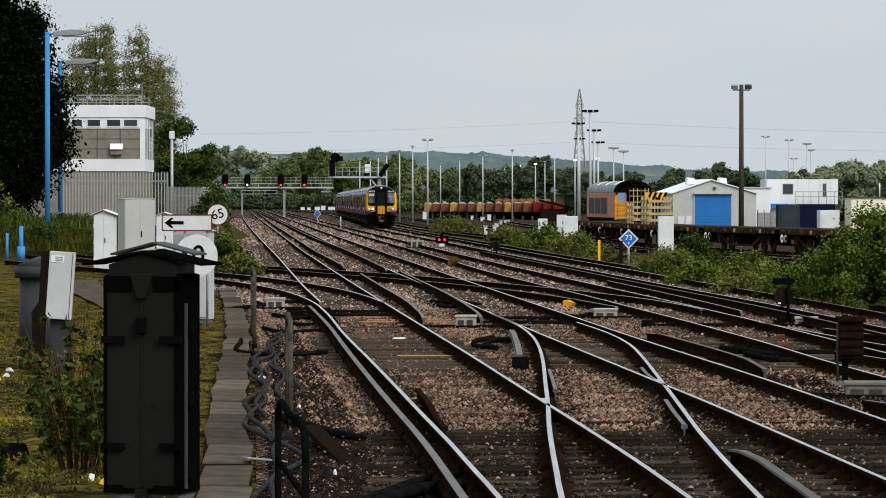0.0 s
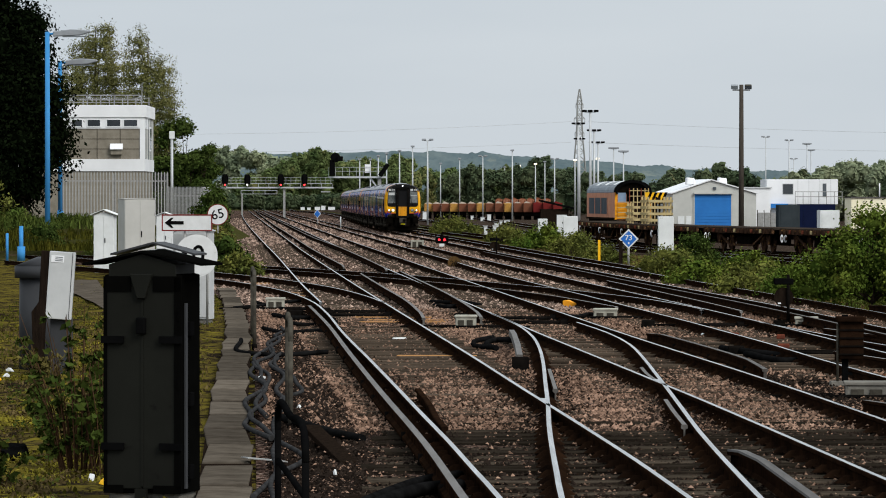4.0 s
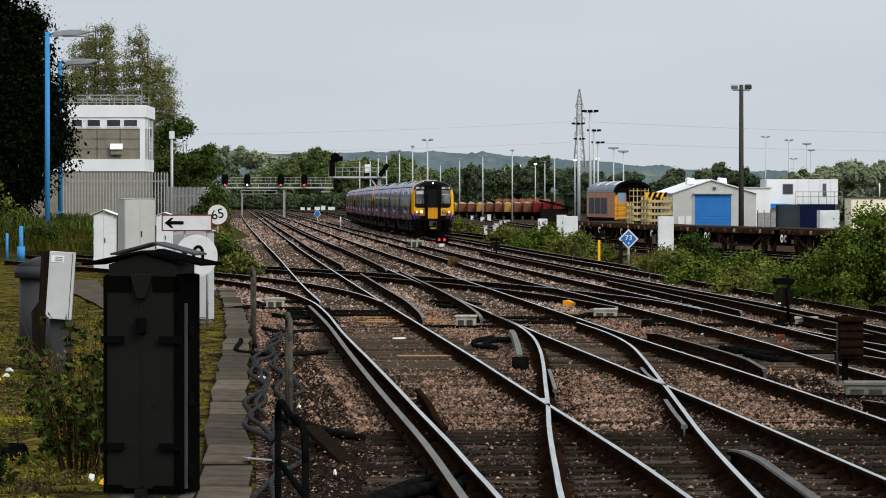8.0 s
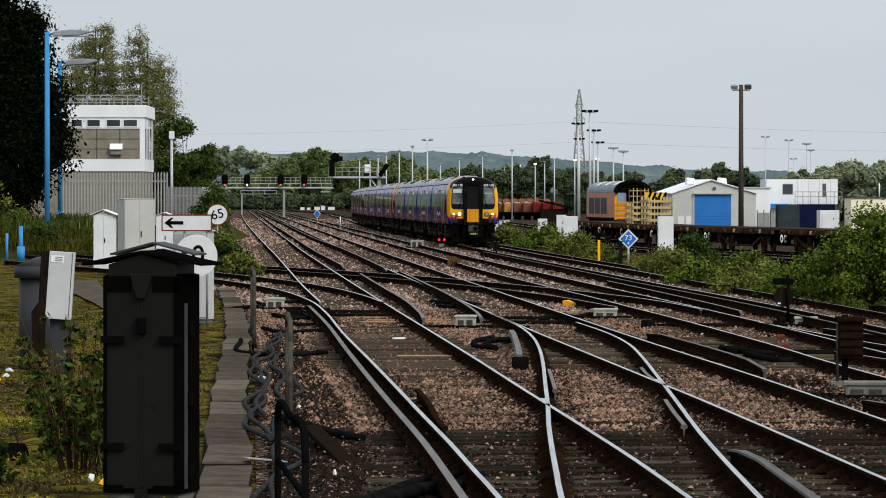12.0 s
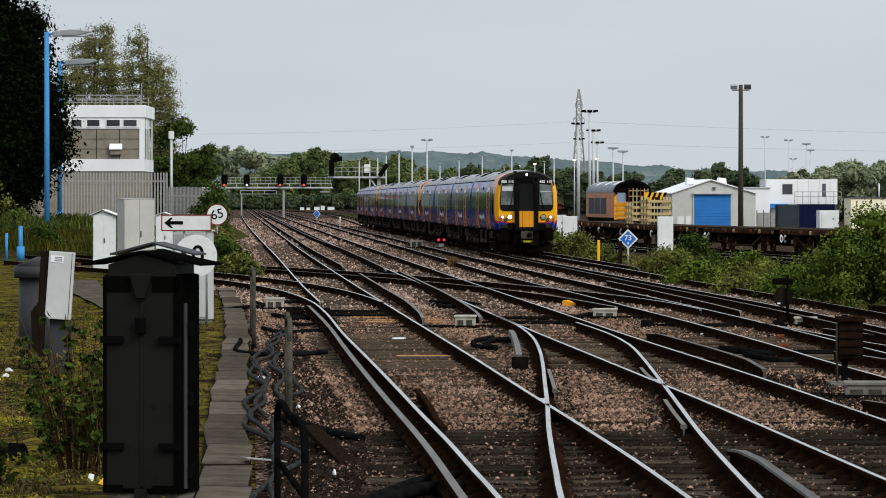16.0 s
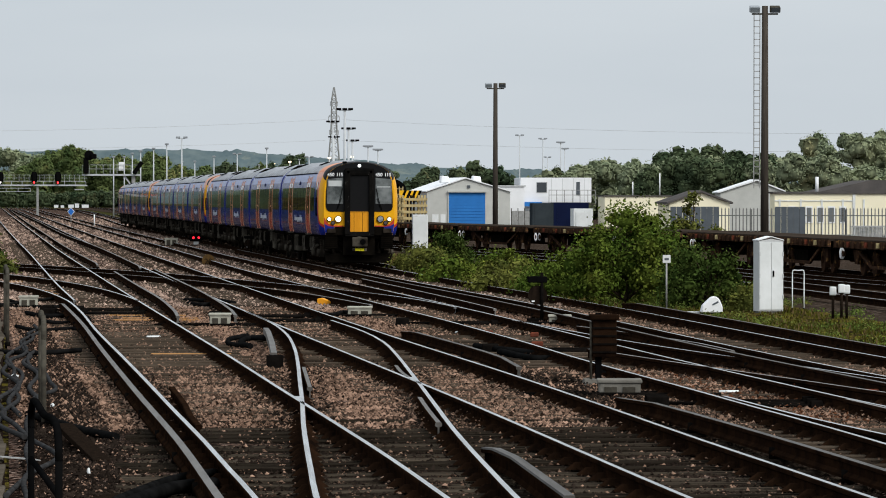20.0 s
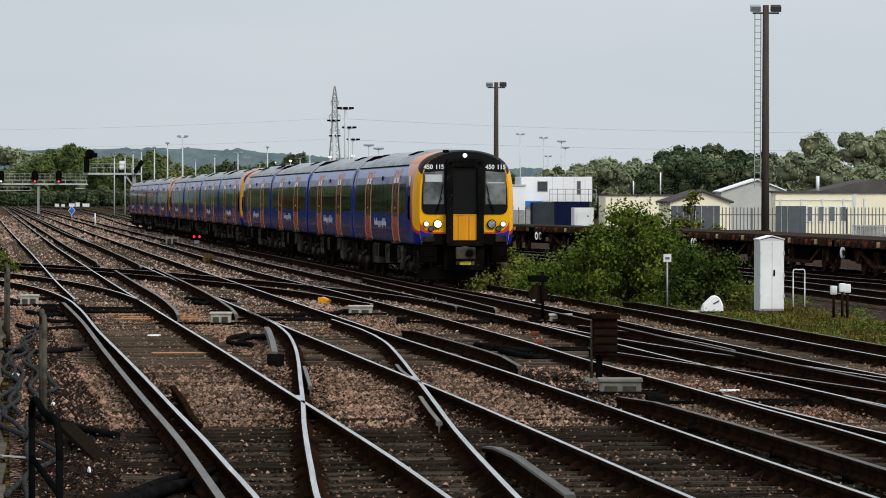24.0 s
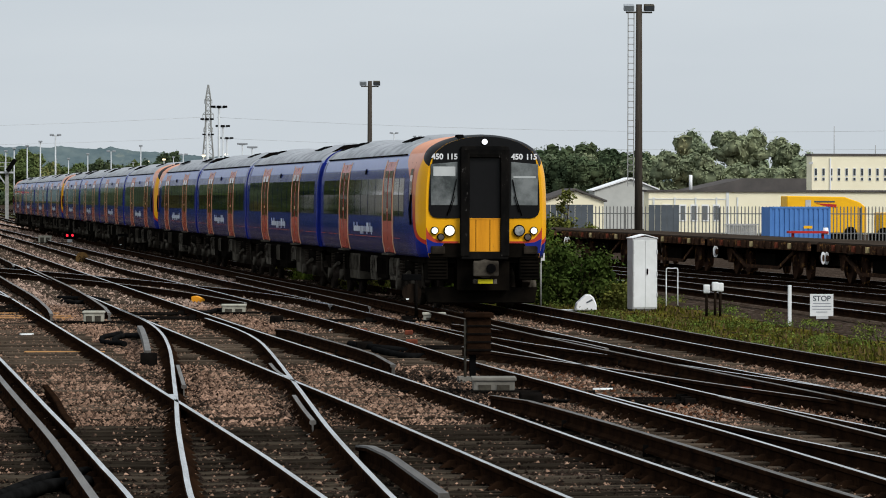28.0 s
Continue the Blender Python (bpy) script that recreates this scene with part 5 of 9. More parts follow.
        top = h * (1 - 0.55 * (x / w) ** 2) * r.uniform(0.6, 1.0)
        k = r.uniform(0.22, 0.42) * min(w, h) + 0.12
        out.append((x, y, max(0.15, top - k), k * r.uniform(0.9, 1.4), k, k * r.uniform(0.8, 1.2)))
        out.append((x * 1.02, y, max(0.1, (top - k) * 0.45), k * 1.2, k, k))
    return out


def blades(name, n, x_of, y0, y1, height, material, label, seed, z=-0.22, lean=0.35):
    """Thin bent grass blades over a strip whose two edges are x_of(y)."""
    r = np.random.RandomState(seed)
    y = y0 + (y1 - y0) * r.rand(n)
    e = np.array([x_of(v) for v in y])
    u = r.rand(n)
    x = e[:, 0] + (e[:, 1] - e[:, 0]) * u
    clump = 0.55 + 0.45 * np.sin(x * 2.3 + np.sin(y * 0.9) * 2) * np.sin(y * 0.7 + x)
    h = height * (0.35 + 0.65 * r.rand(n)) * (0.5 + 0.7 * np.clip(clump, 0, 1))
    a = r.rand(n) * 6.283
    w = 0.012 + 0.014 * r.rand(n)
    dx, dy = np.cos(a), np.sin(a)
    base = np.stack([x, y, np.full(n, z)], 1)
    side = np.stack([-dy * w, dx * w, np.zeros(n)], 1)
    mid = base + np.stack([dx * lean * h * 0.35, dy * lean * h * 0.35, h * 0.6], 1)
    tip = base + np.stack([dx * lean * h, dy * lean * h, h], 1)
    v = np.stack([base - side, base + side, mid + side * 0.8, tip, mid - side * 0.8], 1).reshape(-1, 3)
    i = np.arange(n)[:, None] * 5
    return tagged(raw_mesh(name, v, i + np.array([[0, 1, 2, 3, 4]]), material), label, "grass", kind="stuff")


# ---- the verge beside the platform end ----
def gable_case(name, label, x, y, z, w, d, h, turn, front, side, group="equipment cases", roof_over=0.06, lift=0.0, roof="", rise=0.12, wide=None, handle=True):
    """A lineside equipment case: body, double doors, hinges, lock, gabled roof on a lip, and a plinth."""
    t = thing(name, label, "equipment cabinet", group, pose(x, y, z, 0, 0, turn))
    body = prism([(-w / 2, 0.08), (w / 2, 0.08), (w / 2, h), (0, h + rise * 0.6), (-w / 2, h)], -d / 2, d / 2, "y", bevel=0.006)
    part("body", body, M[side], t)
    part("plinth", box(-w / 2 + 0.03, w / 2 - 0.03, -d / 2 + 0.03, d / 2 - 0.03, -0.1, 0.09), M["concrete"], t)
    for k, (x0, x1) in enumerate(((-w / 2 + 0.015, -0.004), (0.004, w / 2 - 0.015))):
        door = part("door", box(x0, x1, -d / 2 - 0.022, -d / 2, 0.12, h - 0.03, bevel=0.005), M[front], t)
        for zz in (0.22, 0.5, 0.8):
            xx = x0 if k == 0 else x1
            part("hinge", box(xx - 0.012, xx + 0.012, -d / 2 - 0.04, -d / 2 - 0.01, h * zz, h * zz + 0.09), M[side], door)
        if k and handle:
            part("handle", box(x0 + 0.03, x0 + 0.06, -d / 2 - 0.05, -d / 2 - 0.02, h * 0.52, h * 0.6, bevel=0.005), M["black"], door)
    o, k = roof_over, h + lift
    e = w / 2 + (roof_over if wide is None else wide)
    lid = prism([(-e, k + 0.01), (0, k + rise), (e, k + 0.01), (e, k + 0.03), (0, k + rise + 0.02), (-e, k + 0.03)], -d / 2 - o, d / 2 + o, "y")
    part("roof", lid, M[roof or side], t)
    return t


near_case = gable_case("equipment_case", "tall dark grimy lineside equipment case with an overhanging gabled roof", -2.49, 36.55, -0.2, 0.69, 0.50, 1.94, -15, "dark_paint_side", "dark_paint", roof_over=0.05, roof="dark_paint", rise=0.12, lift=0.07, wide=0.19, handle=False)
part("neck", prism([(-0.30, 1.90), (0.30, 1.90), (0.30, 2.03), (0.0, 2.12), (-0.30, 2.03)], -0.27, 0.24, "y"), M["dark_paint_side"], near_case, "grimy grey gable neck")
part("vee_plate", prism([(-0.10, 1.95), (0.10, 1.95), (0.035, 1.74), (-0.035, 1.74)], -0.315, -0.274, "y", bevel=0.006), M["dark_paint_side"], near_case, "grey vee-shaped plate")
part("lock", box(-0.04, 0.04, -0.33, -0.27, 1.44, 1.58, bevel=0.01), M["black"], near_case)
for zz in (0.45, 1.36):
    part("strap", box(-0.36, -0.16, -0.31, -0.272, zz, zz + 0.06), M["black"], near_case)
    part("strap", box(0.16, 0.36, -0.31, -0.272, zz, zz + 0.06), M["black"], near_case)
for zz in (0.2, 0.82, 1.42):
    part("side_hinge", box(0.35, 0.385, -0.12, -0.02, zz, zz + 0.12, bevel=0.006), M["black"], near_case)
part("side_strip", box(0.35, 0.362, -0.19, -0.13, 0.12, 1.70), M["bin_grey"], near_case, "worn grey strip")
for x0, x1, z0, z1 in ((-0.345, -0.315, 0.10, 1.92), (0.29, 0.345, 0.10, 1.92), (-0.345, -0.10, 1.80, 1.93), (0.10, 0.345, 1.80, 1.93), (-0.345, -0.17, 0.08, 0.15), (0.10, 0.345, 0.08, 0.15)):
    part("edge_trim", box(x0, x1, -0.283, -0.272, z0, z1), M["dark_paint"], near_case, "black edge trim")
part("centre_lap", box(-0.012, 0.012, -0.279, -0.272, 0.14, 1.90), M["dark_paint_side"], near_case)
part("foot_bracket", box(-0.05, 0.05, -0.33, -0.27, -0.02, 0.12), M["dark_paint_side"], near_case)

gable_case("equipment_case", "cream-grey equipment case with a dark gabled roof beside a black one", -3.0, 45.0, -0.2, 0.64, 0.4, 1.99, -12, "white_paint", "white_paint", roof_over=0.04, rise=0.13, roof="bin_grey", wide=0.14)
gable_case("equipment_case", "light grey steel equipment case beside the crossover", -5.26, 90.0, -0.2, 0.78, 0.5, 1.92, -8, "grey_paint", "grey_paint", roof_over=0.03)
gable_case("equipment_case", "tall plain light grey equipment case on the verge", -10.25, 142.6, -0.2, 1.06, 0.78, 2.62, 21, "stone_grey", "stone_grey", roof_over=0.02, rise=0.03)
gable_case("equipment_case", "weathered white equipment case with rust runs", -12.2, 154.0, -0.2, 0.74, 0.55, 2.05, -6, "white_paint", "white_paint", roof_over=0.12, rise=0.2)
gable_case("equipment_case", "small white equipment case by the fence", -11.2, 172.0, -0.2, 0.66, 0.5, 1.95, -4, "white_paint", "white_paint", roof_over=0.08, rise=0.16)

# direction sign with an arrow
sign = thing("arrow_sign", "white board with a red border and a black arrow", "sign", m=pose(-5.36, 89.3, 0))
part("board", box(-0.52, 0.52, 0.0, 0.025, 1.745, 2.085, bevel=0.008), M["sign_white"], sign)
for b in ((-0.53, 0.53, 2.065, 2.09), (-0.53, 0.53, 1.74, 1.765), (-0.53, -0.505, 1.765, 2.065), (0.505, 0.53, 1.765, 2.065)):
    part("border", box(b[0], b[1], -0.006, 0.018, b[2], b[3]), M["red_dull"], sign, "dull red border strip")
part("arrow", prism([(-0.47, 1.915), (-0.33, 2.02), (-0.28, 2.02), (-0.34, 1.95), (-0.07, 1.95), (-0.07, 1.88), (-0.34, 1.88), (-0.28, 1.81), (-0.33, 1.81)], -0.006, 0.0, "y"), M["black"], sign, "black arrow")
for x in (-0.05, 0.42):
    part("post", cyl(0.025, -0.3, 2.0, x, 0.06, n=8), M["galv"], sign)


def speed_disc(label, x, y, z, r, text, shift=0.0, rim="red_dull", lean=0):
    s = thing("speed_sign", label, "sign", m=pose(x, y, 0))
    part("rim", disc(r, 0.03, 40), M[rim], s, "rim", m=pose(0, 0, z))
    part("face", disc(r * 0.93, 0.034, 40), M["sign_white"], s, m=pose(0, -0.003, z))
    lettering("digits", text, r * 1.25, M["black"], s, pose(shift, -0.024, z, 90, lean, 0), "black digits", 0.004)
    part("post", cyl(0.03, -0.25, z + r * 0.8, 0, 0.05, n=10), M["galv"], s, "galvanised post")
    return s


speed_disc("round white 65 speed sign with a thin red rim", -8.98, 170.0, 1.83, 0.42, "65", lean=-14)
half_disc = speed_disc("large round white speed sign half hidden by the cases", -3.47, 60.0, 1.60, 0.30, "0", 0.03, "sign_white")
part("digit_bar", box(-0.20, -0.13, -0.024, -0.020, 1.46, 1.72), M["black"], half_disc, "black bar of a hidden digit")

# grey drum and the leaning panel
drum = thing("cable_drum_bin", "dark grey ribbed bin with a low conical lid on the verge", "bin", m=pose(-6.08, 65.0, -0.22))
part("body", cyl(0.385, 0.0, 1.46, n=28, r2=0.375), M["bin_grey"], drum)
lid = cyl(0.45, 1.42, 1.60, n=28)
cyl(0.45, 1.60, 1.74, n=28, r2=0.10, bm=lid)
part("lid", lid, M["bin_grey"], drum, "low conical lid")
stake = thing("leaning_panel", "pale grey control box fixed to a leaning old timber post", "control box", m=pose(-5.82, 63.2, -0.22))
part("post", prism([(-0.24, 0.05), (-0.10, 0.05), (-0.01, 1.85), (-0.12, 1.86), (-0.16, 1.1), (-0.27, 0.95)], -0.12, 0.0, "y", bevel=0.008), M["old_wood"], stake, "dark split timber post")
tilt = Matrix.Translation((0.16, -0.06, 1.34)) @ Matrix.Rotation(radians(4), 4, "Y")
case = box(-0.19, 0.19, -0.07, 0.07, -0.50, 0.50, bevel=0.012)
case.transform(tilt)
panel_ob = part("panel", case, M["grey_paint"], stake, "pale grey box")
seam = box(0.15, 0.157, -0.075, -0.068, -0.49, 0.49)
seam.transform(tilt)
part("seam", seam, M["black"], panel_ob)
plate = box(-0.16, 0.03, -0.076, -0.069, 0.34, 0.44)
plate.transform(tilt)
part("maker_plate", plate, M["white_clean"], panel_ob, "small worn label plate")
for k in range(3):
    bar = box(-0.10, 0.01, -0.079, -0.075, 0.36 + 0.026 * k, 0.37 + 0.026 * k)
    bar.transform(tilt)
    part("label_bar", bar, M["slate"], panel_ob)
part("stand", box(0.0, 0.32, -0.02, 0.16, 0.0, 0.86, bevel=0.01), M["bin_grey"], stake, "dark grey stand")

# concrete trough route
trough = thing("cable_trough", "line of worn concrete trough lids beside the ballast", "cable trough", kind="structure")
t_line = smooth_line([(-1.62, 30.0), (-1.90, 37.0), (-2.75, 55.0), (-3.83, 79.5), (-4.95, 101.0), (-6.2, 122.0)], step=0.5)
rng = random.Random(4)
gone = 0.0
lid_me = None
for q, q2 in zip(t_line, t_line[1:]):
    gone += math.dist(q, q2)
    if gone >= 2.94:
        gone = 0.0
        ang = math.degrees(math.atan2(q2[1] - q[1], q2[0] - q[0])) - 90
        if lid_me is None:
            one = part("lid", box(-0.23, 0.23, -1.40, 1.40, -0.05, 0.0, bevel=0.016), M["lid"], trough)
            lid_me = one.data
        else:
            one = new("lid", lid_me)
            one.parent = trough
        one.matrix_basis = pose(q[0] + rng.uniform(-0.02, 0.02), q[1], -0.13 + rng.uniform(-0.008, 0.006), rng.uniform(-0.25, 0.25), rng.uniform(-0.8, 0.8), ang + rng.uniform(-1.5, 1.5))
side_walls = sweep([(q[0], q[1], -0.15) for q in t_line], [(-0.24, 0.0), (0.24, 0.0), (0.24, -0.14), (-0.24, -0.14)])
part("channel", side_walls, M["old_wood"], trough, "concrete channel wall")
tagged(sheet("path", M["lid"], [(70, -5.4), (90, -6.6), (120, -10.5), (138, -12.4)], [(70, -5.1), (90, -6.05), (120, -9.5), (138, -11.2)], list(np.linspace(66, 138, 30)), 6, -0.17, 0.03),
       "narrow grey footpath through the mossy verge", "path", kind="structure")


# hoops of pipe
def pipe_run(line, r, n=10):
    """A round pipe of even thickness along a line of any direction, its rings carried on without twist."""
    pts = [Vector(q) for q in line]
    pts = [p for i, p in enumerate(pts) if i == 0 or (p - pts[i - 1]).length > 1e-4]
    bm = bmesh.new()
    rings, s = [], None
    for i, q in enumerate(pts):
        d = (pts[min(i + 1, len(pts) - 1)] - pts[max(i - 1, 0)]).normalized()
        s = d.orthogonal().normalized() if s is None else (s - d * s.dot(d)).normalized()
        t = d.cross(s)
        rings.append([bm.verts.new(q + (s * math.cos(6.2832 * j / n) + t * math.sin(6.2832 * j / n)) * r) for j in range(n)])
    for a, b in zip(rings, rings[1:]):
        for j in range(n):
            bm.faces.new((a[j], a[(j + 1) % n], b[(j + 1) % n], b[j])).smooth = True
    bm.faces.new(rings[-1])
    bm.faces.new(rings[0][::-1])
    bmesh.ops.recalc_face_normals(bm, faces=bm.faces[:])
    return bm


def hoop(label, x0, y0, x1, y1, h, r, material, mid=False):
    t = thing("pipe_hoop", label, "guard rail", "guard hoops")
    c = 0.12
    dx, dy = (x1 - x0), (y1 - y0)
    bend = smooth_line([(x0, y0, h - c - 0.08), (x0, y0, h - c), (x0 + dx * 0.06, y0 + dy * 0.06, h), (x0 + dx * 0.5, y0 + dy * 0.5, h), (x1 - dx * 0.06, y1 - dy * 0.06, h), (x1, y1, h - c), (x1, y1, h - c - 0.08)], n=6)
    part("top_bar", pipe_run(bend, r), M[material], t, "bent top bar")
    for x, y in ((x0, y0), (x1, y1)):
        leg = part("leg", cyl(r * 0.98, -0.25, h - c - 0.07, x, y, n=10), M[material], t)
        part("collar", cyl(r * 1.35, -0.22, -0.12, x, y, n=10), M["grease"], leg)
    if mid:
        v = Vector((x1, y1, h * 0.5)) - Vector((x0, y0, h * 0.5))
        part("mid_rail", cyl(r * 0.9, 0, v.length, n=10, m=Matrix.Translation((x0, y0, h * 0.5)) @ v.to_track_quat("Z", "Y").to_matrix().to_4x4()), M[material], t)
    return t


hoop("weathered steel pipe hoop guarding the trough", -3.29, 74.4, -3.56, 79.6, 1.10, 0.036, "galv_dull")
hoop("dull steel pipe hoop beside the cables", -1.71, 47.8, -1.86, 51.0, 1.00, 0.031, "galv_dull")
hoop("black pipe handrail hoop at the end of the trough", -1.235, 31.9, -0.90, 27.9, 0.86, 0.026, "black", True)

# cables on the ballast: a loose tangle of grey flexible conduits, and black cables to the rails
CABLE_MID = [(80, -3.02), (72, -2.9), (66, -2.72), (60, -2.4), (56, -2.2), (50, -2.08), (46, -1.82), (42, -1.55), (37, -1.5)]
crng = random.Random(19)
for k, (y0, y1, off, r) in enumerate(((84, 43, -0.20, 0.030), (83, 47, -0.06, 0.030), (74, 45, 0.10, 0.030), (70, 46, 0.22, 0.028), (66, 44, -0.14, 0.028), (44.5, 35.5, -0.05, 0.026), (44, 35, 0.08, 0.026))):
    pts, y, side = [], float(y0), 1 if k % 2 else -1
    while y > y1:
        mid = float(np.interp(-y, [-q[0] for q in CABLE_MID], [q[1] for q in CABLE_MID]))
        pts.append((mid + off * (1 if y < 68 else 0.4) + side * crng.uniform(0.02, 0.13), y, -0.135 + 0.03 * crng.uniform(0, 1)))
        side = crng.choice((-1, 1, -side))
        y -= crng.uniform(1.8, 4.6)
    tagged(part("cable", tube(smooth_line(pts, n=10), r, 8), M["cable"]), "grey flexible conduit snaking over the ballast", "cable", "cables")
CABLES_WEST = [
    ([(-1.95, 49.5), (-1.6, 47.5), (-1.2, 46), (-0.85, 45)], 0.045),
    ([(-3.2, 88), (-2.9, 86), (-2.6, 86.5), (-2.2, 88)], 0.04), ([(-3.6, 76), (-3.2, 70), (-2.6, 69.5), (-1.9, 70)], 0.04),
    ([(-4.6, 105), (-4.0, 101), (-3.4, 98), (-3.0, 99)], 0.04), ([(-4.9, 100), (-4.2, 103), (-3.5, 106), (-3.0, 104)], 0.04),
    ([(-0.9, 32), (-0.6, 34.5), (-0.2, 36.5), (0.15, 37.5)], 0.06), ([(-0.95, 33), (-0.55, 35.6), (-0.15, 38), (0.15, 39)], 0.05),
]
CABLES_EAST = [
    ([(-3.7, 93), (-3.2, 90.5), (-2.7, 91.5), (-2.3, 90)], 0.05), ([(-3.5, 83), (-3.0, 81), (-2.5, 82.5), (-2.0, 81)], 0.04),
    ([(0.9, 72), (0.75, 74.5), (0.95, 76.5), (1.25, 76)], 0.05), ([(0.85, 73), (0.6, 73.5), (0.55, 75), (0.9, 77.5)], 0.045),
    ([(-0.2, 103), (0.15, 100.5), (0.5, 101), (0.8, 98)], 0.05), ([(-0.3, 106), (0.2, 104), (0.45, 105), (0.9, 103)], 0.05),
    ([(4.7, 72), (5.0, 70), (5.4, 69.5), (5.9, 66)], 0.055), ([(4.9, 69), (5.3, 66.5), (5.7, 67), (6.0, 63.5)], 0.055), ([(5.9, 62.5), (6.1, 61.2), (6.0, 60.2), (5.7, 60.6)], 0.05),
    ([(2.6, 94), (2.9, 92.5), (3.2, 93.5), (3.4, 92.3)], 0.045),
]
for k, (pts, r) in enumerate(CABLES_WEST + CABLES_EAST):
    line = [(x, y, -0.12 + 0.02 * math.sin(i * 1.7 + k)) for i, (x, y) in enumerate(pts)]
    tagged(part("cable", tube(smooth_line(line, n=10), r, 8), M["black_cable"]), "black cable lying across the ballast", "cable", "cables")
plank = thing("plank", "dark splintered timber plank lying on the ballast", "plank", m=pose(-1.16, 43.35, -0.14, 0, 3, -82))
part("board", box(-1.7, 1.7, -0.09, 0.09, 0.0, 0.06, bevel=0.012), M["old_wood"], plank)
plank2 = thing("plank", "short grey board half buried beside the hoop", "plank", m=pose(-0.92, 35.0, -0.16, 2, 0, 70))
part("board", box(-0.9, 0.9, -0.1, 0.1, 0.0, 0.06, bevel=0.01), M["old_wood"], plank2)
litter = thing("litter_sheet", "flat grey scrap of sheet metal on the ballast", "litter", m=pose(-1.72, 41.0, -0.12, 0, 6, 20))
part("sheet", box(-0.2, 0.2, -0.12, 0.12, 0, 0.01), M["galv"], litter)


# weeds round the cases
def weed(label, x, y, h, spread, n, seed, leaf="weed", size=0.035):
    t = thing("weed_plant", label, "plant", "weeds", pose(x, y, -0.24))
    r = random.Random(seed)
    stems = bmesh.new()
    blobs = []
    for _ in range(n):
        a, k = r.uniform(0, 6.28), r.uniform(0.3, 1.0)
        top = (math.cos(a) * spread * k, math.sin(a) * spread * k * 0.8, h * r.uniform(0.5, 1.0))
        joined(stems, limb([(0.1 * math.cos(a), 0.1 * math.sin(a), 0), (top[0] * 0.45, top[1] * 0.45, top[2] * 0.55), top], 0.007, 0.003, 5))
        for f in (0.45, 0.6, 0.75, 0.88, 1.0):
            blobs.append((top[0] * f, top[1] * f, top[2] * f, 0.07, 0.07, 0.07))
    part("stem_tangle", stems, LM["rusty"], t, "thin brown stems")["kind"] = "stuff"
    leaves("foliage", blobs, n * 12, size, LM[leaf], t, seed, 0.2)
    return t


def stalks(label, x, y, h, spread, n, seed):
    """A clump of old brown stalks, each with a few drooping leaves along it."""
    t = thing("weed_plant", label, "plant", "weeds", pose(x, y, -0.24))
    r = random.Random(seed)
    stems, blobs = bmesh.new(), []
    for _ in range(n):
        a, k = r.uniform(0, 6.28), r.uniform(0.2, 1.0)
        top = (math.cos(a) * spread * k, math.sin(a) * spread * k * 0.7, h * r.uniform(0.55, 1.0))
        foot = (0.22 * math.cos(a) * k, 0.22 * math.sin(a) * k, 0)
        mid = (foot[0] * 0.5 + top[0] * 0.42, foot[1] * 0.5 + top[1] * 0.42, top[2] * 0.55)
        joined(stems, limb([foot, mid, top], 0.0085, 0.003, 5))
        for f in (0.25, 0.4, 0.55, 0.7, 0.85, 0.95):
            if r.random() < 0.75:
                blobs.append((foot[0] + (top[0] - foot[0]) * f, foot[1] + (top[1] - foot[1]) * f, top[2] * f, 0.06, 0.06, 0.05))
    part("stem_tangle", stems, LM["stem"], t, "old red-brown stalks")["kind"] = "stuff"
    leaves("foliage", blobs, n * 24, 0.042, LM["nettle"], t, seed, 0.15)
    return t


stalks("straggly willowherb with red-brown stalks and dark leaves", -3.45, 40.5, 1.62, 0.75, 44, 3)
stalks("clump of dying willowherb beside the dark case", -3.08, 40.0, 1.35, 0.42, 30, 4)
stalks("low dark nettles with brown stalks on the verge", -3.75, 42.5, 0.75, 0.5, 22, 5)
weed("low dry weeds beside the bin", -5.6, 61.0, 0.5, 0.7, 20, 6, "rusty", 0.04)
weed("low green weeds growing by the bin", -6.6, 58.0, 0.4, 0.5, 14, 7, "nettle", 0.04)
stalks("sparse dark weeds at the edge of the verge", -4.1, 38.5, 0.5, 0.6, 12, 8)
moss_rng = random.Random(5)
for leaf, count, high, lab in (("cushion", 420, 0.07, "yellow-green moss cushions on the verge"), ("straw", 260, 0.06, "withered brown tufts on the verge"), ("nettle", 120, 0.09, "small dark weeds on the verge")):
    spots = []
    while len(spots) < count:
        y = 34.0 + 60.0 * moss_rng.random() ** 1.6
        x = -2.45 - (y - 36) * 0.050 - 4.0 * moss_rng.random() ** 1.3
        if noise.noise((x * 0.9, y * 0.25, 1.0 if leaf == "cushion" else 6.0)) > -0.15:
            k = moss_rng.uniform(0.08, 0.26)
            spots.append((x, y, -0.19, k, k * 1.6, moss_rng.uniform(0.4, 1.0) * high))
    tagged(leaves("verge_moss", spots, count * 45, 0.022, LM[leaf], None, count, 0.3), lab, "moss", kind="stuff")
blades("verge_grass", 5000, lambda y: (-2.6 - (y - 30) * 0.052 - 3.2, -2.15 - (y - 36) * 0.047), 33, 100, 0.07, LM["straw"], "thin dry and mossy grass on the verge", 11)
blades("verge_grass", 8000, lambda y: (-2.6 - (y - 30) * 0.052 - 4.2, -2.25 - (y - 36) * 0.047), 33, 130, 0.07, LM["blade"], "short green grass on the verge", 12)

# ---- bank, fence, signalling centre and lamps ----
bank = tagged(sheet("grass_bank", M["grass"], [(185, -60), (300, -60)], [(185, -13.0), (300, -13.5)], list(np.linspace(185, 300, 40)), 50, -0.2, 0.05),
              "rough green bank below the palisade fence", "ground", kind="structure")
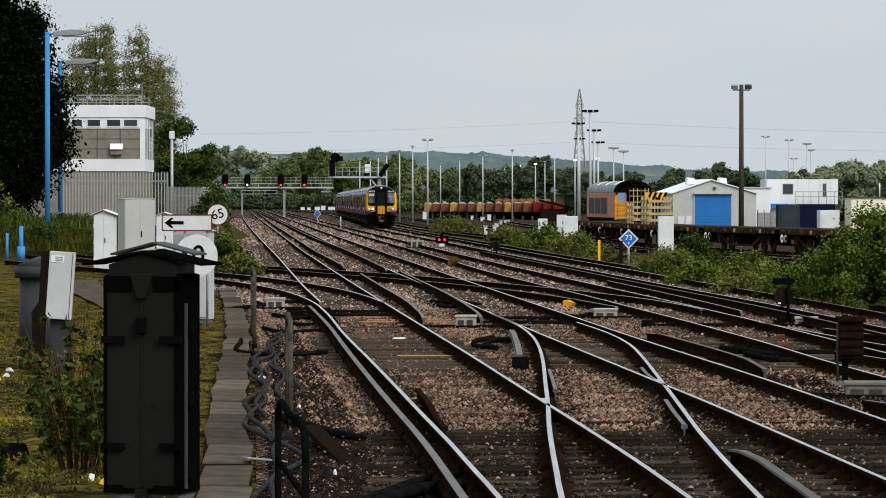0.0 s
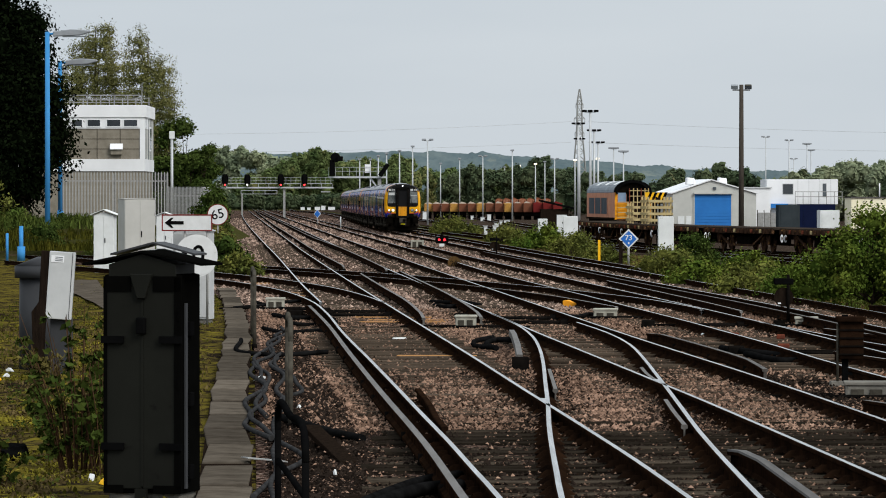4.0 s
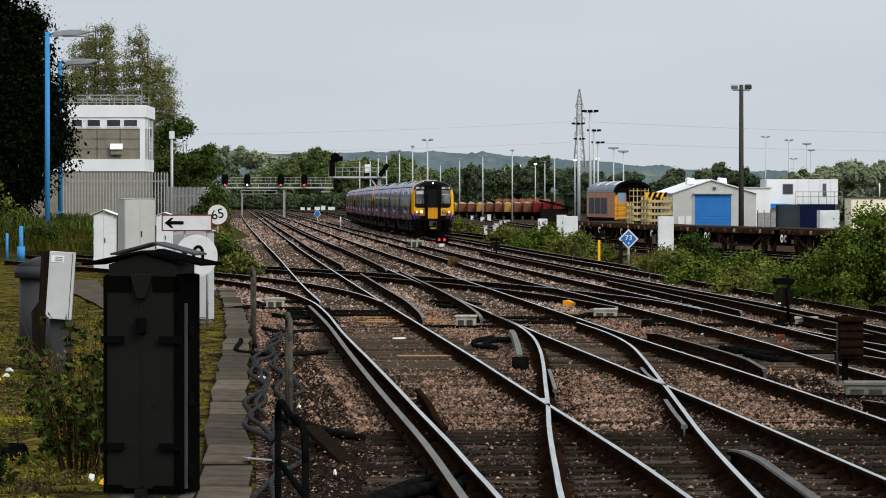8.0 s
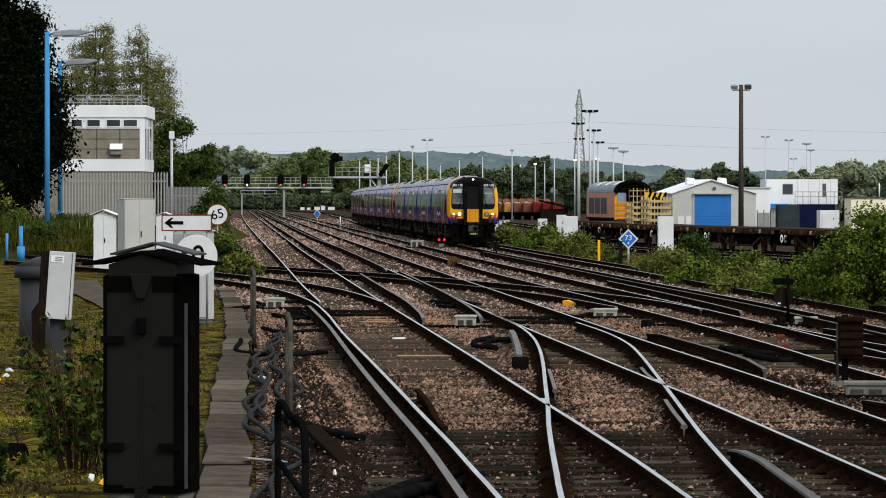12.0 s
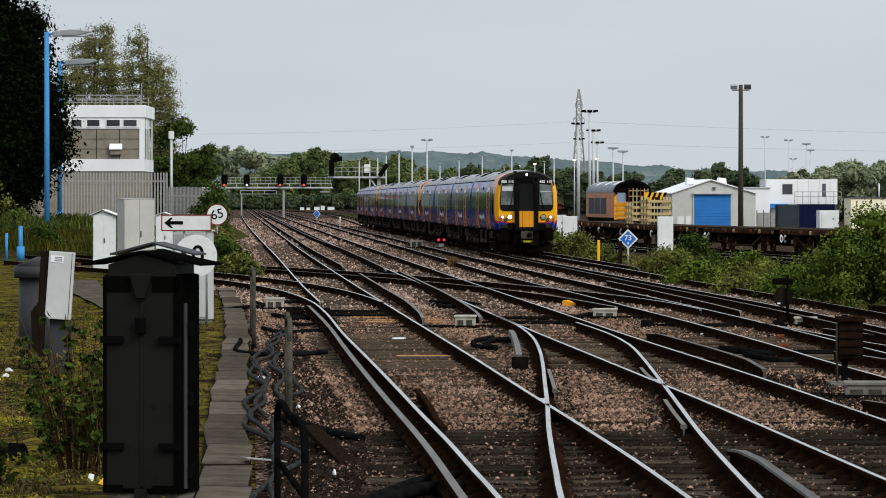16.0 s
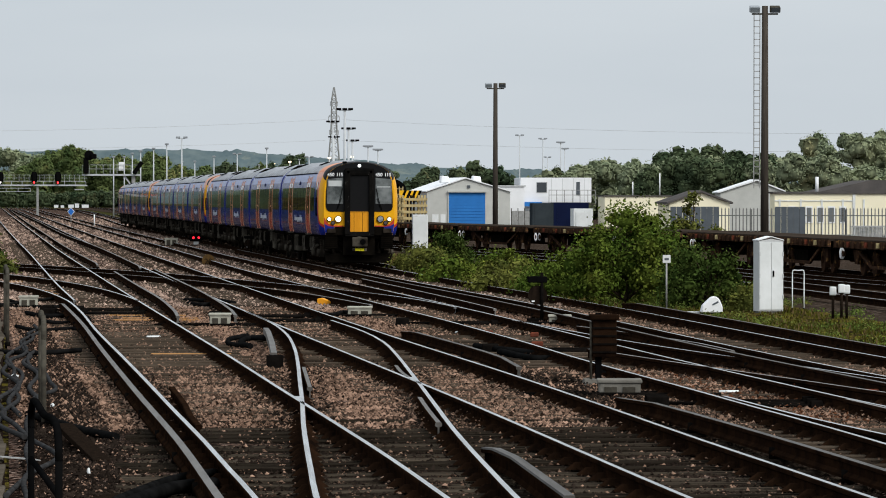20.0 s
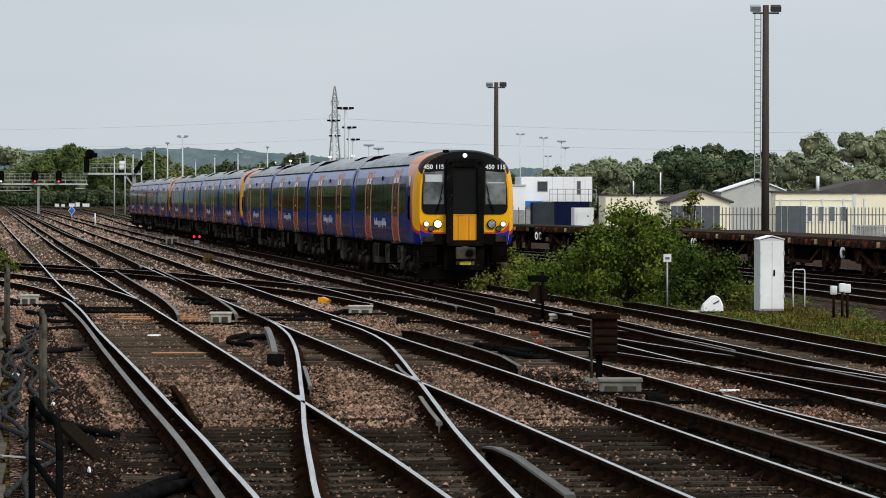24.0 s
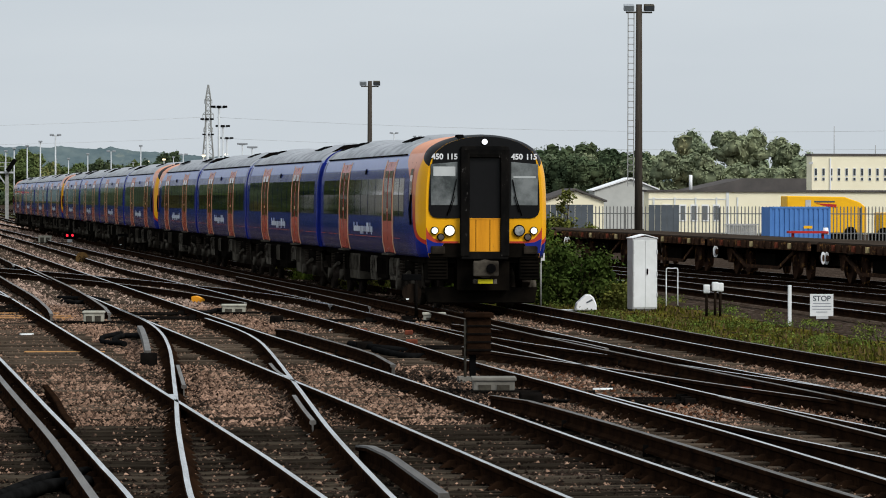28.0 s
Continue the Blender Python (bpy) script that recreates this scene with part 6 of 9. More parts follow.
for v in bank.data.vertices:
    k = min(1.0, max(0.0, (v.co.y - 186) / 11)) * min(1.0, max(0.0, (-13.2 - v.co.x) / 3.0))
    v.co.z += 1.6 * k * k * (3 - 2 * k)
blades("bank_grass", 5000, lambda y: (-27, -13.4), 186, 193, 0.6, LM["blade"], "long green weeds at the foot of the bank", 14, 0.2)
blades("bank_grass", 4000, lambda y: (-27, -13.8), 189, 197, 0.6, LM["blade"], "long green weeds on the face of the bank", 18, 0.65)
blades("bank_grass", 9000, lambda y: (-27, -14.6), 193, 212, 0.7, LM["weed"], "long green weeds on the bank", 17, 1.1)

office = thing("signalling_centre", "flat-roofed two-storey signalling centre with white bands and brown aggregate panels", "building", m=pose(-18.3, 222.0, 0))
W0, W1, DEP = -4.6, 2.75, 6.6
part("wall", box(W0, W1, 0.0, DEP, 0.6, 7.2), M["panel_brown"], office, "brown aggregate panel wall")
part("fascia", box(W0 - 0.12, W1 + 0.12, -0.12, DEP + 0.12, 6.72, 7.36, bevel=0.02), M["white_clean"], office, "white roof fascia")
part("white_band", box(W0 - 0.06, W1 + 0.06, -0.06, DEP + 0.06, 3.92, 4.55), M["white_clean"], office)
part("window_band", box(W0 - 0.04, W1 + 0.04, -0.05, DEP * 0.5, 6.14, 6.72), M["white_clean"], office, "white window surround")
part("lower_wall", box(W0, W1 - 0.1, 0.06, DEP - 0.1, 0.4, 3.92), M["panel_brown"], office, "grey concrete lower wall")
for x, w in ((-3.4, 0.72), (-2.2, 0.72), (-1.05, 0.62), (-0.23, 0.74), (0.78, 0.78), (1.66, 0.78)):
    win = part("window", box(x, x + w, -0.085, -0.05, 6.22, 6.64), M["white_clean"], office, "white window frame")
    part("pane", box(x + 0.05, x + w - 0.05, -0.095, -0.08, 6.27, 6.59), M["glass"], win)
for x in (-3.0, -1.1, 0.3, 1.5):
    part("panel_joint", box(x - 0.015, x + 0.015, -0.012, 0.0, 4.56, 6.13), M["old_wood"], office)
for z in (5.08, 5.6):
    part("panel_joint", box(W0, W1, -0.010, 0.0, z - 0.012, z + 0.012), M["old_wood"], office)
vent = part("air_vent", box(1.02, 1.6, -0.22, 0.0, 4.78, 5.06, bevel=0.02), M["panel_brown"], office, "boxed air vent")
part("vent_hood", prism([(-0.32, 5.06), (-0.02, 5.36), (-0.02, 5.06)], 0.98, 1.64, "x"), M["white_clean"], vent, "white sloping hood")
part("corner_post", box(W1 - 0.22, W1 + 0.05, -0.06, 0.0, 4.55, 6.72), M["white_clean"], office, "white corner cladding")
for k in range(3):
    part("side_mullion", box(W1, W1 + 0.05, 0.7 + k * 1.9, 0.85 + k * 1.9, 4.2, 6.7), M["slate"], office)
part("side_window", box(W1, W1 + 0.04, 3.6, 5.0, 5.0, 6.3), M["white_clean"], office, "white side window")
part("side_pane", box(W1 + 0.03, W1 + 0.055, 3.8, 4.8, 5.1, 6.2), M["glass_grey"], office)
part("side_wall", box(W1, W1 + 0.03, 0.1, DEP, 4.56, 6.7), M["shed"], office)
rail_bm = bmesh.new()
for z in (7.62, 7.86):
    box(W0, W1 - 0.1, 0.4, 0.45, z, z + 0.05, rail_bm)
    box(W0, W1 - 0.1, DEP - 0.44, DEP - 0.4, z, z + 0.03, rail_bm)
for k in range(11):
    x = W0 + 0.1 + k * (W1 - W0 - 0.3) / 10
    for y in (0.4, DEP - 0.44):
        box(x, x + 0.05, y, y + 0.05, 7.3, 7.9, rail_bm)
part("roof_rail", rail_bm, M["galv"], office, "thin grey roof railing")
part("aerial", cyl(0.02, 7.3, 8.5, W1 - 0.15, 0.5, n=6), M["galv"], office)


def palisade(label, x0, y0, x1, y1, z, h, pitch, material="concrete", group="palisade fences", share=0.42):
    """A fence of single pales with pointed tops on two rails and posts."""
    f = thing("palisade_fence", label, "fence", group)
    ln = math.hypot(x1 - x0, y1 - y0)
    turn = math.degrees(math.atan2(y1 - y0, x1 - x0))
    n = int(ln / pitch)
    w = pitch * share
    me = None
    for i in range(n + 1):
        x, y = x0 + (x1 - x0) * i / n, y0 + (y1 - y0) * i / n
        if me is None:
            one = part("pale", prism([(-w / 2, 0), (w / 2, 0), (w / 2, h - 0.08), (0, h), (-w / 2, h - 0.08)], -0.012, 0.012, "y"), M[material], f)
            me = one.data
        else:
            one = new("pale", me)
            one.parent = f
        one.matrix_basis = pose(x, y, z, 0, 0, turn)
    for zz in (0.45, h - 0.5):
        part("rail", box(0, ln, 0.013, 0.05, zz, zz + 0.06), M[material], f, m=pose(x0, y0, z, 0, 0, turn))
    k = max(2, int(ln / 2.75) + 1)
    for i in range(k):
        u = i / (k - 1)
        part("post", box(-0.05, 0.05, 0.05, 0.13, -0.4, h - 0.1), M[material], f, m=pose(x0 + (x1 - x0) * u, y0 + (y1 - y0) * u, z, 0, 0, turn))
    return f


palisade("weathered grey steel palisade fence below the signalling centre", -19.2, 214.0, -13.95, 216.0, 1.15, 2.7, 0.16, "galv")
palisade("grey palisade fence stepping down beside the line", -13.9, 216.0, -12.4, 220.0, 0.9, 2.2, 0.17, "galv")
palisade("grey palisade fence return towards the hedge", -12.4, 220.0, -12.3, 226.0, 0.9, 2.2, 0.3, "galv")


def street_lamp(label, x, y, z, h, arm, r=0.11):
    t = thing("lamp_post", label, "lamp post", "blue lamp posts", pose(x, y, z))
    part("column", cyl(r, 0, h, n=16, r2=r * 0.85), M["blue_post"], t, "bright blue steel column")
    part("base", cyl(r * 1.35, 0, 0.9, n=16), M["blue_post"], t)
    part("arm", cyl(r * 0.4, 0, 0.45, n=10, m=Matrix.Translation((0, 0, h - 0.12)) @ Matrix.Rotation(radians(82), 4, "Y")), M["blue_post"], t)
    head = prism([(0.25, h - 0.22), (arm * 0.75, h - 0.16), (arm, h - 0.02), (arm * 0.98, h + 0.06), (arm * 0.55, h + 0.12), (0.3, h + 0.02)], -0.16, 0.16, "y", bevel=0.03)
    lamp = part("lantern", head, M["lamp_grey"], t, "long grey lantern head")
    part("lens", box(0.7, arm * 0.9, -0.12, 0.12, h - 0.24, h - 0.19), M["glass_grey"], lamp)
    return t


street_lamp("tall bright blue lamp post with a grey lantern", -18.08, 195.0, 0.1, 10.0, 2.0, 0.125)
street_lamp("bright blue lamp post half hidden by the dark tree", -18.8, 209.5, 1.0, 8.25, 1.85, 0.115)
short = thing("bollard", "short bright blue post on the verge", "post", m=pose(-18.1, 183.0, -0.2))
part("post", cyl(0.09, 0, 1.5, n=12), M["blue_post"], short)
part("sleeve", cyl(0.17, 0, 0.62, n=12), M["blue_post"], short)
short2 = thing("bollard", "thin blue post at the edge of the verge", "post", m=pose(-18.6, 182.0, -0.2))
part("post", cyl(0.06, 0, 1.2, n=10), M["blue_post"], short2)
pole = thing("pale_lamp_column", "pale grey column with a small box head behind the fence", "lamp post", m=pose(-14.3, 225.0, 0.6))
part("column", cyl(0.08, 0, 5.1, n=12, r2=0.07), M["mast"], pole)
part("head", box(-0.14, 0.14, -0.12, 0.12, 5.05, 5.45, bevel=0.03), M["white_paint"], pole)

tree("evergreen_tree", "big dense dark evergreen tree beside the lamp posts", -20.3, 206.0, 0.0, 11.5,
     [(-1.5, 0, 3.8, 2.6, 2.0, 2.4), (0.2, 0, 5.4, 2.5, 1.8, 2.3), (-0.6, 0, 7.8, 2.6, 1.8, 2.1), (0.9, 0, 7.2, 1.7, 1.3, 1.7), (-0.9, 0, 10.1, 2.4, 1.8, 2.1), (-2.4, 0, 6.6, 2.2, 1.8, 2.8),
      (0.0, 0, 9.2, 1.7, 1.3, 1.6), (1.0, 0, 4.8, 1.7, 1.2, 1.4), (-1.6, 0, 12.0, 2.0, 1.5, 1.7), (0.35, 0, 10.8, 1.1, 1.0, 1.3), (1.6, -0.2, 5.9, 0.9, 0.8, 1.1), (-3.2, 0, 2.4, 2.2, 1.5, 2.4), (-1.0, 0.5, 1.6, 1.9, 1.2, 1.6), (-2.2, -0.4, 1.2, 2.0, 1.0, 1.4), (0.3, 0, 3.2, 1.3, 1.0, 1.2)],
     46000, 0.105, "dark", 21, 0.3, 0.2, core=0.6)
tree("birch_tree", "tall airy birch tree with olive foliage behind the building", -21.4, 262.0, 0.5, 13.4,
     [(0, 0, 7.2, 2.242, 1.888, 2.376), (-0.99, 0, 9.2, 1.652, 1.534, 1.836), (0.99, 0, 9.6, 1.534, 1.416, 1.944), (0.33, 0, 11.3, 1.18, 1.062, 1.512), (-0.66, 0, 10.9, 1.062, 0.944, 1.296), (1.54, 0, 7.6, 1.18, 1.062, 1.296), (-1.76, 0, 7.6, 1.298, 1.18, 1.62), (0.77, 0, 12.2, 0.59, 0.59, 0.756)],
     46000, 0.06, "birch", 22, 0.14, 0.1, 0.5)
tree("birch_tree", "birch tree with drooping olive branches beside the building", -17.9, 258.0, 0.5, 12.6,
     [(0, 0, 5.6, 1.77, 1.534, 2.592), (0.33, 0, 8, 1.652, 1.416, 1.944), (-0.44, 0, 9.6, 1.18, 1.062, 1.62), (-0.55, 0, 11.3, 0.826, 0.708, 1.188), (0.77, 0, 9.6, 1.062, 0.944, 1.296), (1.155, 0, 7.4, 1.062, 0.944, 1.728), (0.99, 0, 5.2, 1.18, 1.062, 1.728), (-1.1, 0, 7.5, 1.062, 0.944, 1.512), (0.11, 0, 3.4, 1.77, 1.416, 1.728)],
     46000, 0.06, "birch", 23, 0.13, 0.1, 0.5)
HEDGE_FAR = [(-14.6, 241, 1.2, 7.4, "hedge", 9000, 0.09), (-15.2, 238, 1.2, 8.0, "hedge", 9000, 0.09), (-14.0, 236, 1.2, 7.6, "hedge", 8000, 0.09), (-13.15, 234, 1.0, 6.6, "hedge", 7000, 0.085), (-12.6, 228, 0.7, 4.1, "hedge", 5000, 0.09), (-15.9, 250, 1.4, 8.2, "hedge", 6000, 0.11), (-17.2, 290, 1.6, 6.2, "hedge", 5000, 0.13), (-11.7, 215, 1.1, 3.2, "hedge", 4600, 0.09)]
HEDGE_NEAR = [(-10.8, 196, 1.0, 2.4, "hedge", 4400, 0.08), (-9.9, 182, 0.9, 2.0, "rusty", 3600, 0.07), (-8.8, 166, 0.8, 1.6, "bush2", 3600, 0.06), (-7.9, 153, 0.8, 1.4, "hedge", 3600, 0.06), (-7.0, 146, 0.6, 1.0, "bush2", 2600, 0.06), (-18.9, 320, 1.9, 5.4, "hedge", 4400, 0.13), (-22.3, 370, 2.1, 5.2, "rusty", 4400, 0.15), (-13.4, 250, 0.9, 2.9, "rusty", 3400, 0.11)]
for k, (x, y, w, h, leaf, nn, sz) in enumerate(HEDGE_FAR + HEDGE_NEAR):
    tree("shrub", "dense green lineside shrub beside the main line" if leaf != "rusty" else "browning lineside shrub beside the main line", x, y, -0.2, h * 0.7, bush_blobs(w, w * 0.8, h, 13, 40 + k), nn, sz, leaf, 60 + k, 0.06, 0.25, 0.0, "shrub", "lineside hedge", 0.6)
tree("shrub", "young shrub with bright yellow-green leaves", -20.9, 200.0, 0.3, 2.6, bush_blobs(0.8, 0.6, 3.6, 6, 3), 700, 0.09, "bush2", 77, 0.04, 0.1, 0.0, "shrub")

nettle_rng = random.Random(12)
for k in range(16):
    x, y = nettle_rng.uniform(-20.5, -12.6), nettle_rng.uniform(188, 204)
    w, h = nettle_rng.uniform(0.5, 0.95), nettle_rng.uniform(0.8, 1.7)
    foot = 1.25 * min(1.0, max(0.0, (y - 186) / 11)) * min(1.0, max(0.0, (-13.2 - x) / 3.0)) - 0.2
    tree("shrub", "tangle of green nettles and brambles on the bank", x, y, foot, h * 0.6, bush_blobs(w, 0.6, h, 6, 300 + k), 1700, 0.05, ("weed", "nettle", "hedge")[k % 3], 320 + k, 0.03, 0.2, 0.0, "shrub", "bank brambles", 0.45)
bag = thing("rubbish_bag", "crumpled black plastic rubbish bag on the verge", "bag", m=pose(-4.28, 42.6, -0.2))
bb = bmesh.new()
bmesh.ops.create_icosphere(bb, subdivisions=3, radius=0.17)
for v in bb.verts:
    v.co *= 1 + 0.35 * noise.noise(v.co * 9)
    v.co.z = max(-0.02, v.co.z * 0.6 + 0.05)
part("bag", bb, M["black"], bag)
rng = random.Random(77)
for x, y, mm, w in ((-3.02, 38.3, "yellow", 0.07), (-3.2, 38.8, "white_paint", 0.045), (-6.3, 61.5, "white_paint", 0.05), (-6.45, 63.5, "white_paint", 0.06), (-6.35, 60.4, "yellow", 0.09), (-1.75, 52.0, "white_paint", 0.035), (-2.6, 60.5, "white_paint", 0.09), (-1.32, 47.0, "white_paint", 0.028), (-1.7, 44.2, "white_paint", 0.06), (-1.0, 39.5, "white_paint", 0.022), (-5.0, 72.0, "white_paint", 0.1), (-3.9, 50.0, "white_paint", 0.06)):
    lt = thing("litter_scrap", "small crumpled scrap of litter on the ground", "litter", "litter scraps", pose(x, y, -0.17, rng.uniform(-15, 15), rng.uniform(-15, 15), rng.uniform(0, 180)))
    part("scrap", prism([(-w, 0), (w * 0.8, 0.0), (w, 0.03), (0.1 * w, 0.06), (-w * 0.7, 0.025)], -w * 0.5, w * 0.6, "y", bevel=0.006), M[mm], lt)


# ---- things among the tracks ----
def point_machine(label, x, y, turn, w=0.40, h=0.24, top="box_cream"):
    t = thing("point_machine", label, "point machine", "point machines", pose(x, y, -0.19, 0, 0, turn))
    part("base", box(-w * 0.6, w * 0.6, -0.28, 0.28, 0.0, 0.07), M["grease"], t)
    part("case", box(-w / 2, w / 2, -0.24, 0.24, 0.05, h, bevel=0.03), M[top], t, "pale grey case")
    part("lid", box(-w / 2 - 0.02, w / 2 + 0.02, -0.26, 0.26, h - 0.01, h + 0.035, bevel=0.012), M[top], t)
    for sx in (-0.2, 0.2):
        part("front_panel", box(sx * w * 1.1 - w * 0.15, sx * w * 1.1 + w * 0.15, -0.252, -0.24, 0.06, h - 0.06), M["galv_dull"], t)
    part("drive_rod", cyl(0.025, -1.3, 1.3, n=8, m=Matrix.Translation((0, -0.34, 0.05)) @ Matrix.Rotation(radians(90), 4, "Y")), M["grease"], t, "greasy drive rod")
    part("detector_rod", cyl(0.018, -1.1, 1.1, n=8, m=Matrix.Translation((0, 0.34, 0.05)) @ Matrix.Rotation(radians(90), 4, "Y")), M["grease"], t)
    return t


point_machine("pale grey point machine between the main and middle lines", 0.46, 85.5, -3)
point_machine("pale grey point machine on a timber beside the middle line", 3.52, 92.4, -4, 0.5, 0.2)
point_machine("small white trackside box beside the branch", -3.93, 100.0, 0, 0.42, 0.26)
point_machine("weathered concrete-grey trackside box near the ground signal", 5.46, 55.0, -4, 0.54, 0.2, "concrete")
point_machine("small white junction box beside the disc signal", 7.36, 86.4, -4, 0.44, 0.18)
point_machine("small pale box between the far lines", -1.4, 232.0, 0, 0.7, 0.4)
block = thing("orange_block", "orange plastic wedge lying on the ballast", "block", m=pose(3.07, 102.7, -0.18, 0, 0, -12))
part("wedge", prism([(-0.17, 0), (0.17, 0), (0.17, 0.08), (-0.06, 0.17), (-0.17, 0.15)], -0.12, 0.12, "y", bevel=0.012), M["orange"], block)


def short_rail(label, pts, head="third"):
    t = thing("guard_rail_piece", label, "guard rail", "check rails")
    part("bar", sweep(smooth_line(pts, step=0.6), RAIL, RAIL_MI), [M[head], M["rust"]], t)


short_rail("short check rail beside the first crossing nose", [(1.50, 60.2), (1.46, 57.0), (1.42, 53.8)])
short_rail("short check rail beside the second crossing nose", [(2.66, 51.0), (2.60, 48.0), (2.56, 45.2)])
short_rail("wing rail piece at the second crossing", [(2.83, 60.8), (2.80, 58.5), (2.82, 56.2)])
short_rail("dark check rail inside the main line", [(-0.32, 54.0), (-0.16, 50.0), (-0.06, 46.5), (0.02, 44.8)], "rust")
def crossing_nose(label, a, b, ln):
    """The planed steel vee where two rails meet, from the point where they cross."""
    la, lb = rail_x(a), rail_x(b)
    ys = np.arange(40.0, 80.0, 0.05)
    gap = np.array([la(y) - lb(y) for y in ys])
    y0 = float(ys[int(np.argmin(np.abs(gap)))])
    t = thing("crossing_nose", label, "rail crossing", "crossing noses")
    steps = [y0 + ln * f for f in (0.0, 0.34, 0.67, 1.0)]
    left, right = [(min(la(y), lb(y)), y) for y in steps], [(max(la(y), lb(y)), y) for y in steps]
    part("vee", prism(left + right[1:][::-1], -0.05, 0.001, "z"), M["steel"], t, "bright worn steel vee")


crossing_nose("worn crossing nose of the first turnout", MAIN_R, TURN_L, 1.5)
crossing_nose("worn crossing nose of the second turnout", MID_L, TURN_R, 1.5)
ramp = thing("conductor_ramp", "short grey conductor rail ramp with a dark foot", "conductor rail", "conductor ramps")
part("bar", sweep([(1.26, 78.5, 0.0), (1.24, 74.5, 0.06), (1.20, 68.5, 0.07), (1.17, 65.0, 0.03)], [(-0.045, 0), (0.045, 0), (0.05, -0.1), (-0.05, -0.1)]), M["third"], ramp)
part("foot", box(1.05, 1.30, 64.4, 64.9, -0.2, 0.0), M["grease"], ramp)
ramp2 = thing("conductor_ramp", "black conductor rail end with a heavy dark side board", "conductor rail", "conductor ramps")
part("board", sweep([(2.80, 41.2, -0.03), (2.82, 40.0, 0.03), (2.85, 38.0, 0.07), (2.90, 33.0, 0.07)], [(-0.03, 0.0), (0.05, 0.0), (0.055, -0.02), (0.055, -0.05), (0.02, -0.06), (0.02, -0.15), (0.05, -0.19), (-0.05, -0.19), (-0.02, -0.15), (-0.02, -0.06), (-0.04, -0.04)], [0, 0] + [1] * 9), [M["third_dark"], M["rust"]], ramp2)
for k, (x, y, w) in enumerate([(5.3, 78.0, 0.45), (5.75, 72.0, 0.4), (8.0, 56.0, 0.5), (8.55, 53.8, 0.42), (8.75, 52.4, 0.3), (6.1, 77.0, 0.3)]):
    t = thing("stretcher_clamp", "rusty red stretcher clamp on a switch", "clamp", "switch clamps", pose(x, y, -0.12, 0, 0, -6))
    part("clamp", box(-w / 4, w / 4, -0.1, 0.1, 0, 0.08, bevel=0.02), M["rust_red"], t)
for k, (x, y) in enumerate([(6.95, 55.5), (7.3, 52.0), (5.55, 74.0), (5.0, 80.5), (-0.8, 78.0)]):
    t = thing("white_marker", "white plastic pipe lying between the rails", "pipe", "white markers", pose(x, y, -0.155, 0, 0, 6 * k))
    part("pipe", cyl(0.03, -0.13, 0.13, n=8, m=Matrix.Rotation(radians(90), 4, "Y")), M["white_paint"], t)


def stretcher(label, a, b, y, turn=-3, arm=0.5):
    """Rods that tie two switch blades, with brackets and a greasy lock box at one end."""
    x0, x1 = sorted((rail_x(a)(y), rail_x(b)(y)))
    t = thing("stretcher_bar", label, "switch rods", "switch rods", pose((x0 + x1) / 2, y, -0.13, 0, 0, turn))
    w = (x1 - x0) / 2
    for k, dy in enumerate((-0.55, 0.0, 0.6)):
        part("rod", cyl(0.022, -w - arm * (k == 1), w + 0.05, n=8, m=Matrix.Translation((0, dy, 0.0)) @ Matrix.Rotation(radians(90), 4, "Y")), M["grease"], t, "greasy tie rod")
        for sx in (-1, 1):
            part("bracket", box(sx * w * 0.82 - 0.07, sx * w * 0.82 + 0.07, dy - 0.06, dy + 0.06, -0.03, 0.06, bevel=0.012), M["grease"], t)
    part("lock_box", box(-w - arm - 0.22, -w - arm + 0.05, -0.3, 0.3, -0.05, 0.10, bevel=0.02), M["grease"], t, "greasy black lock box")


for a, b, y, lab in ((MAIN_L_NEAR, MAIN_R, 93.6, "greasy switch rods across the main line turnout"), (MAIN_L_NEAR, MAIN_R, 96.4, "second set of switch rods on the main line"),
                     (MID_L, MID_R, 88.0, "black switch rods across the middle line"), (MID_L, MID_R, 91.2, "black switch rods by the point machine"),
                     (FAST_L, FAST_R, 86.0, "greasy switch rods across the fast line"), (FAST_L, FAST_R, 70.5, "switch rods at the fast line turnout"), (FAST_L, FAST_R, 52.0, "switch rods at the nearer fast line turnout")):
    stretcher(lab, a, b, y)


def disc_signal(label, x, y, h, turn=0, r=0.2, lit=False):
    """A ground signal seen from behind: a post, a round plate and a lamp housing."""
    t = thing("ground_signal", label, "signal", "ground signals", pose(x, y, -0.2, 0, 0, turn))
    part("post", cyl(0.035, 0, h * 1.05, 0.09, -0.1, n=10), M["grease"], t)
    part("plate", disc(r, 0.04, 24), M["old_wood"], t, "dull brown round back plate", m=pose(0, -0.05, h * 0.58))
    part("housing", box(-r, r, -0.14, 0.1, h * 0.84, h * 0.97, bevel=0.02), M["black"], t)
    part("white_tab", box(-0.12, -0.06, -0.09, -0.075, h * 0.44, h * 0.47), M["white_clean"], t)
    part("foot", box(-0.2, 0.2, -0.15, 0.15, 0, 0.1), M["grease"], t)
    return t


disc_signal("weathered disc ground signal on a thin post", 7.05, 88.3, 1.0)
disc_signal("small disc ground signal beside the slow line", 2.3, 190.0, 0.95, 0, 0.22)
dark = thing("ground_signal", "black ground signal box on a stout post, seen from behind", "signal", "ground signals", pose(5.52, 58.0, -0.2))
part("post", box(-0.09, -0.01, -0.05, 0.05, 0, 1.02), M["black"], dark)
part("head", box(-0.14, 0.19, -0.14, 0.12, 0.42, 0.96, bevel=0.03), M["rust"], dark, "rusty black lamp housing")
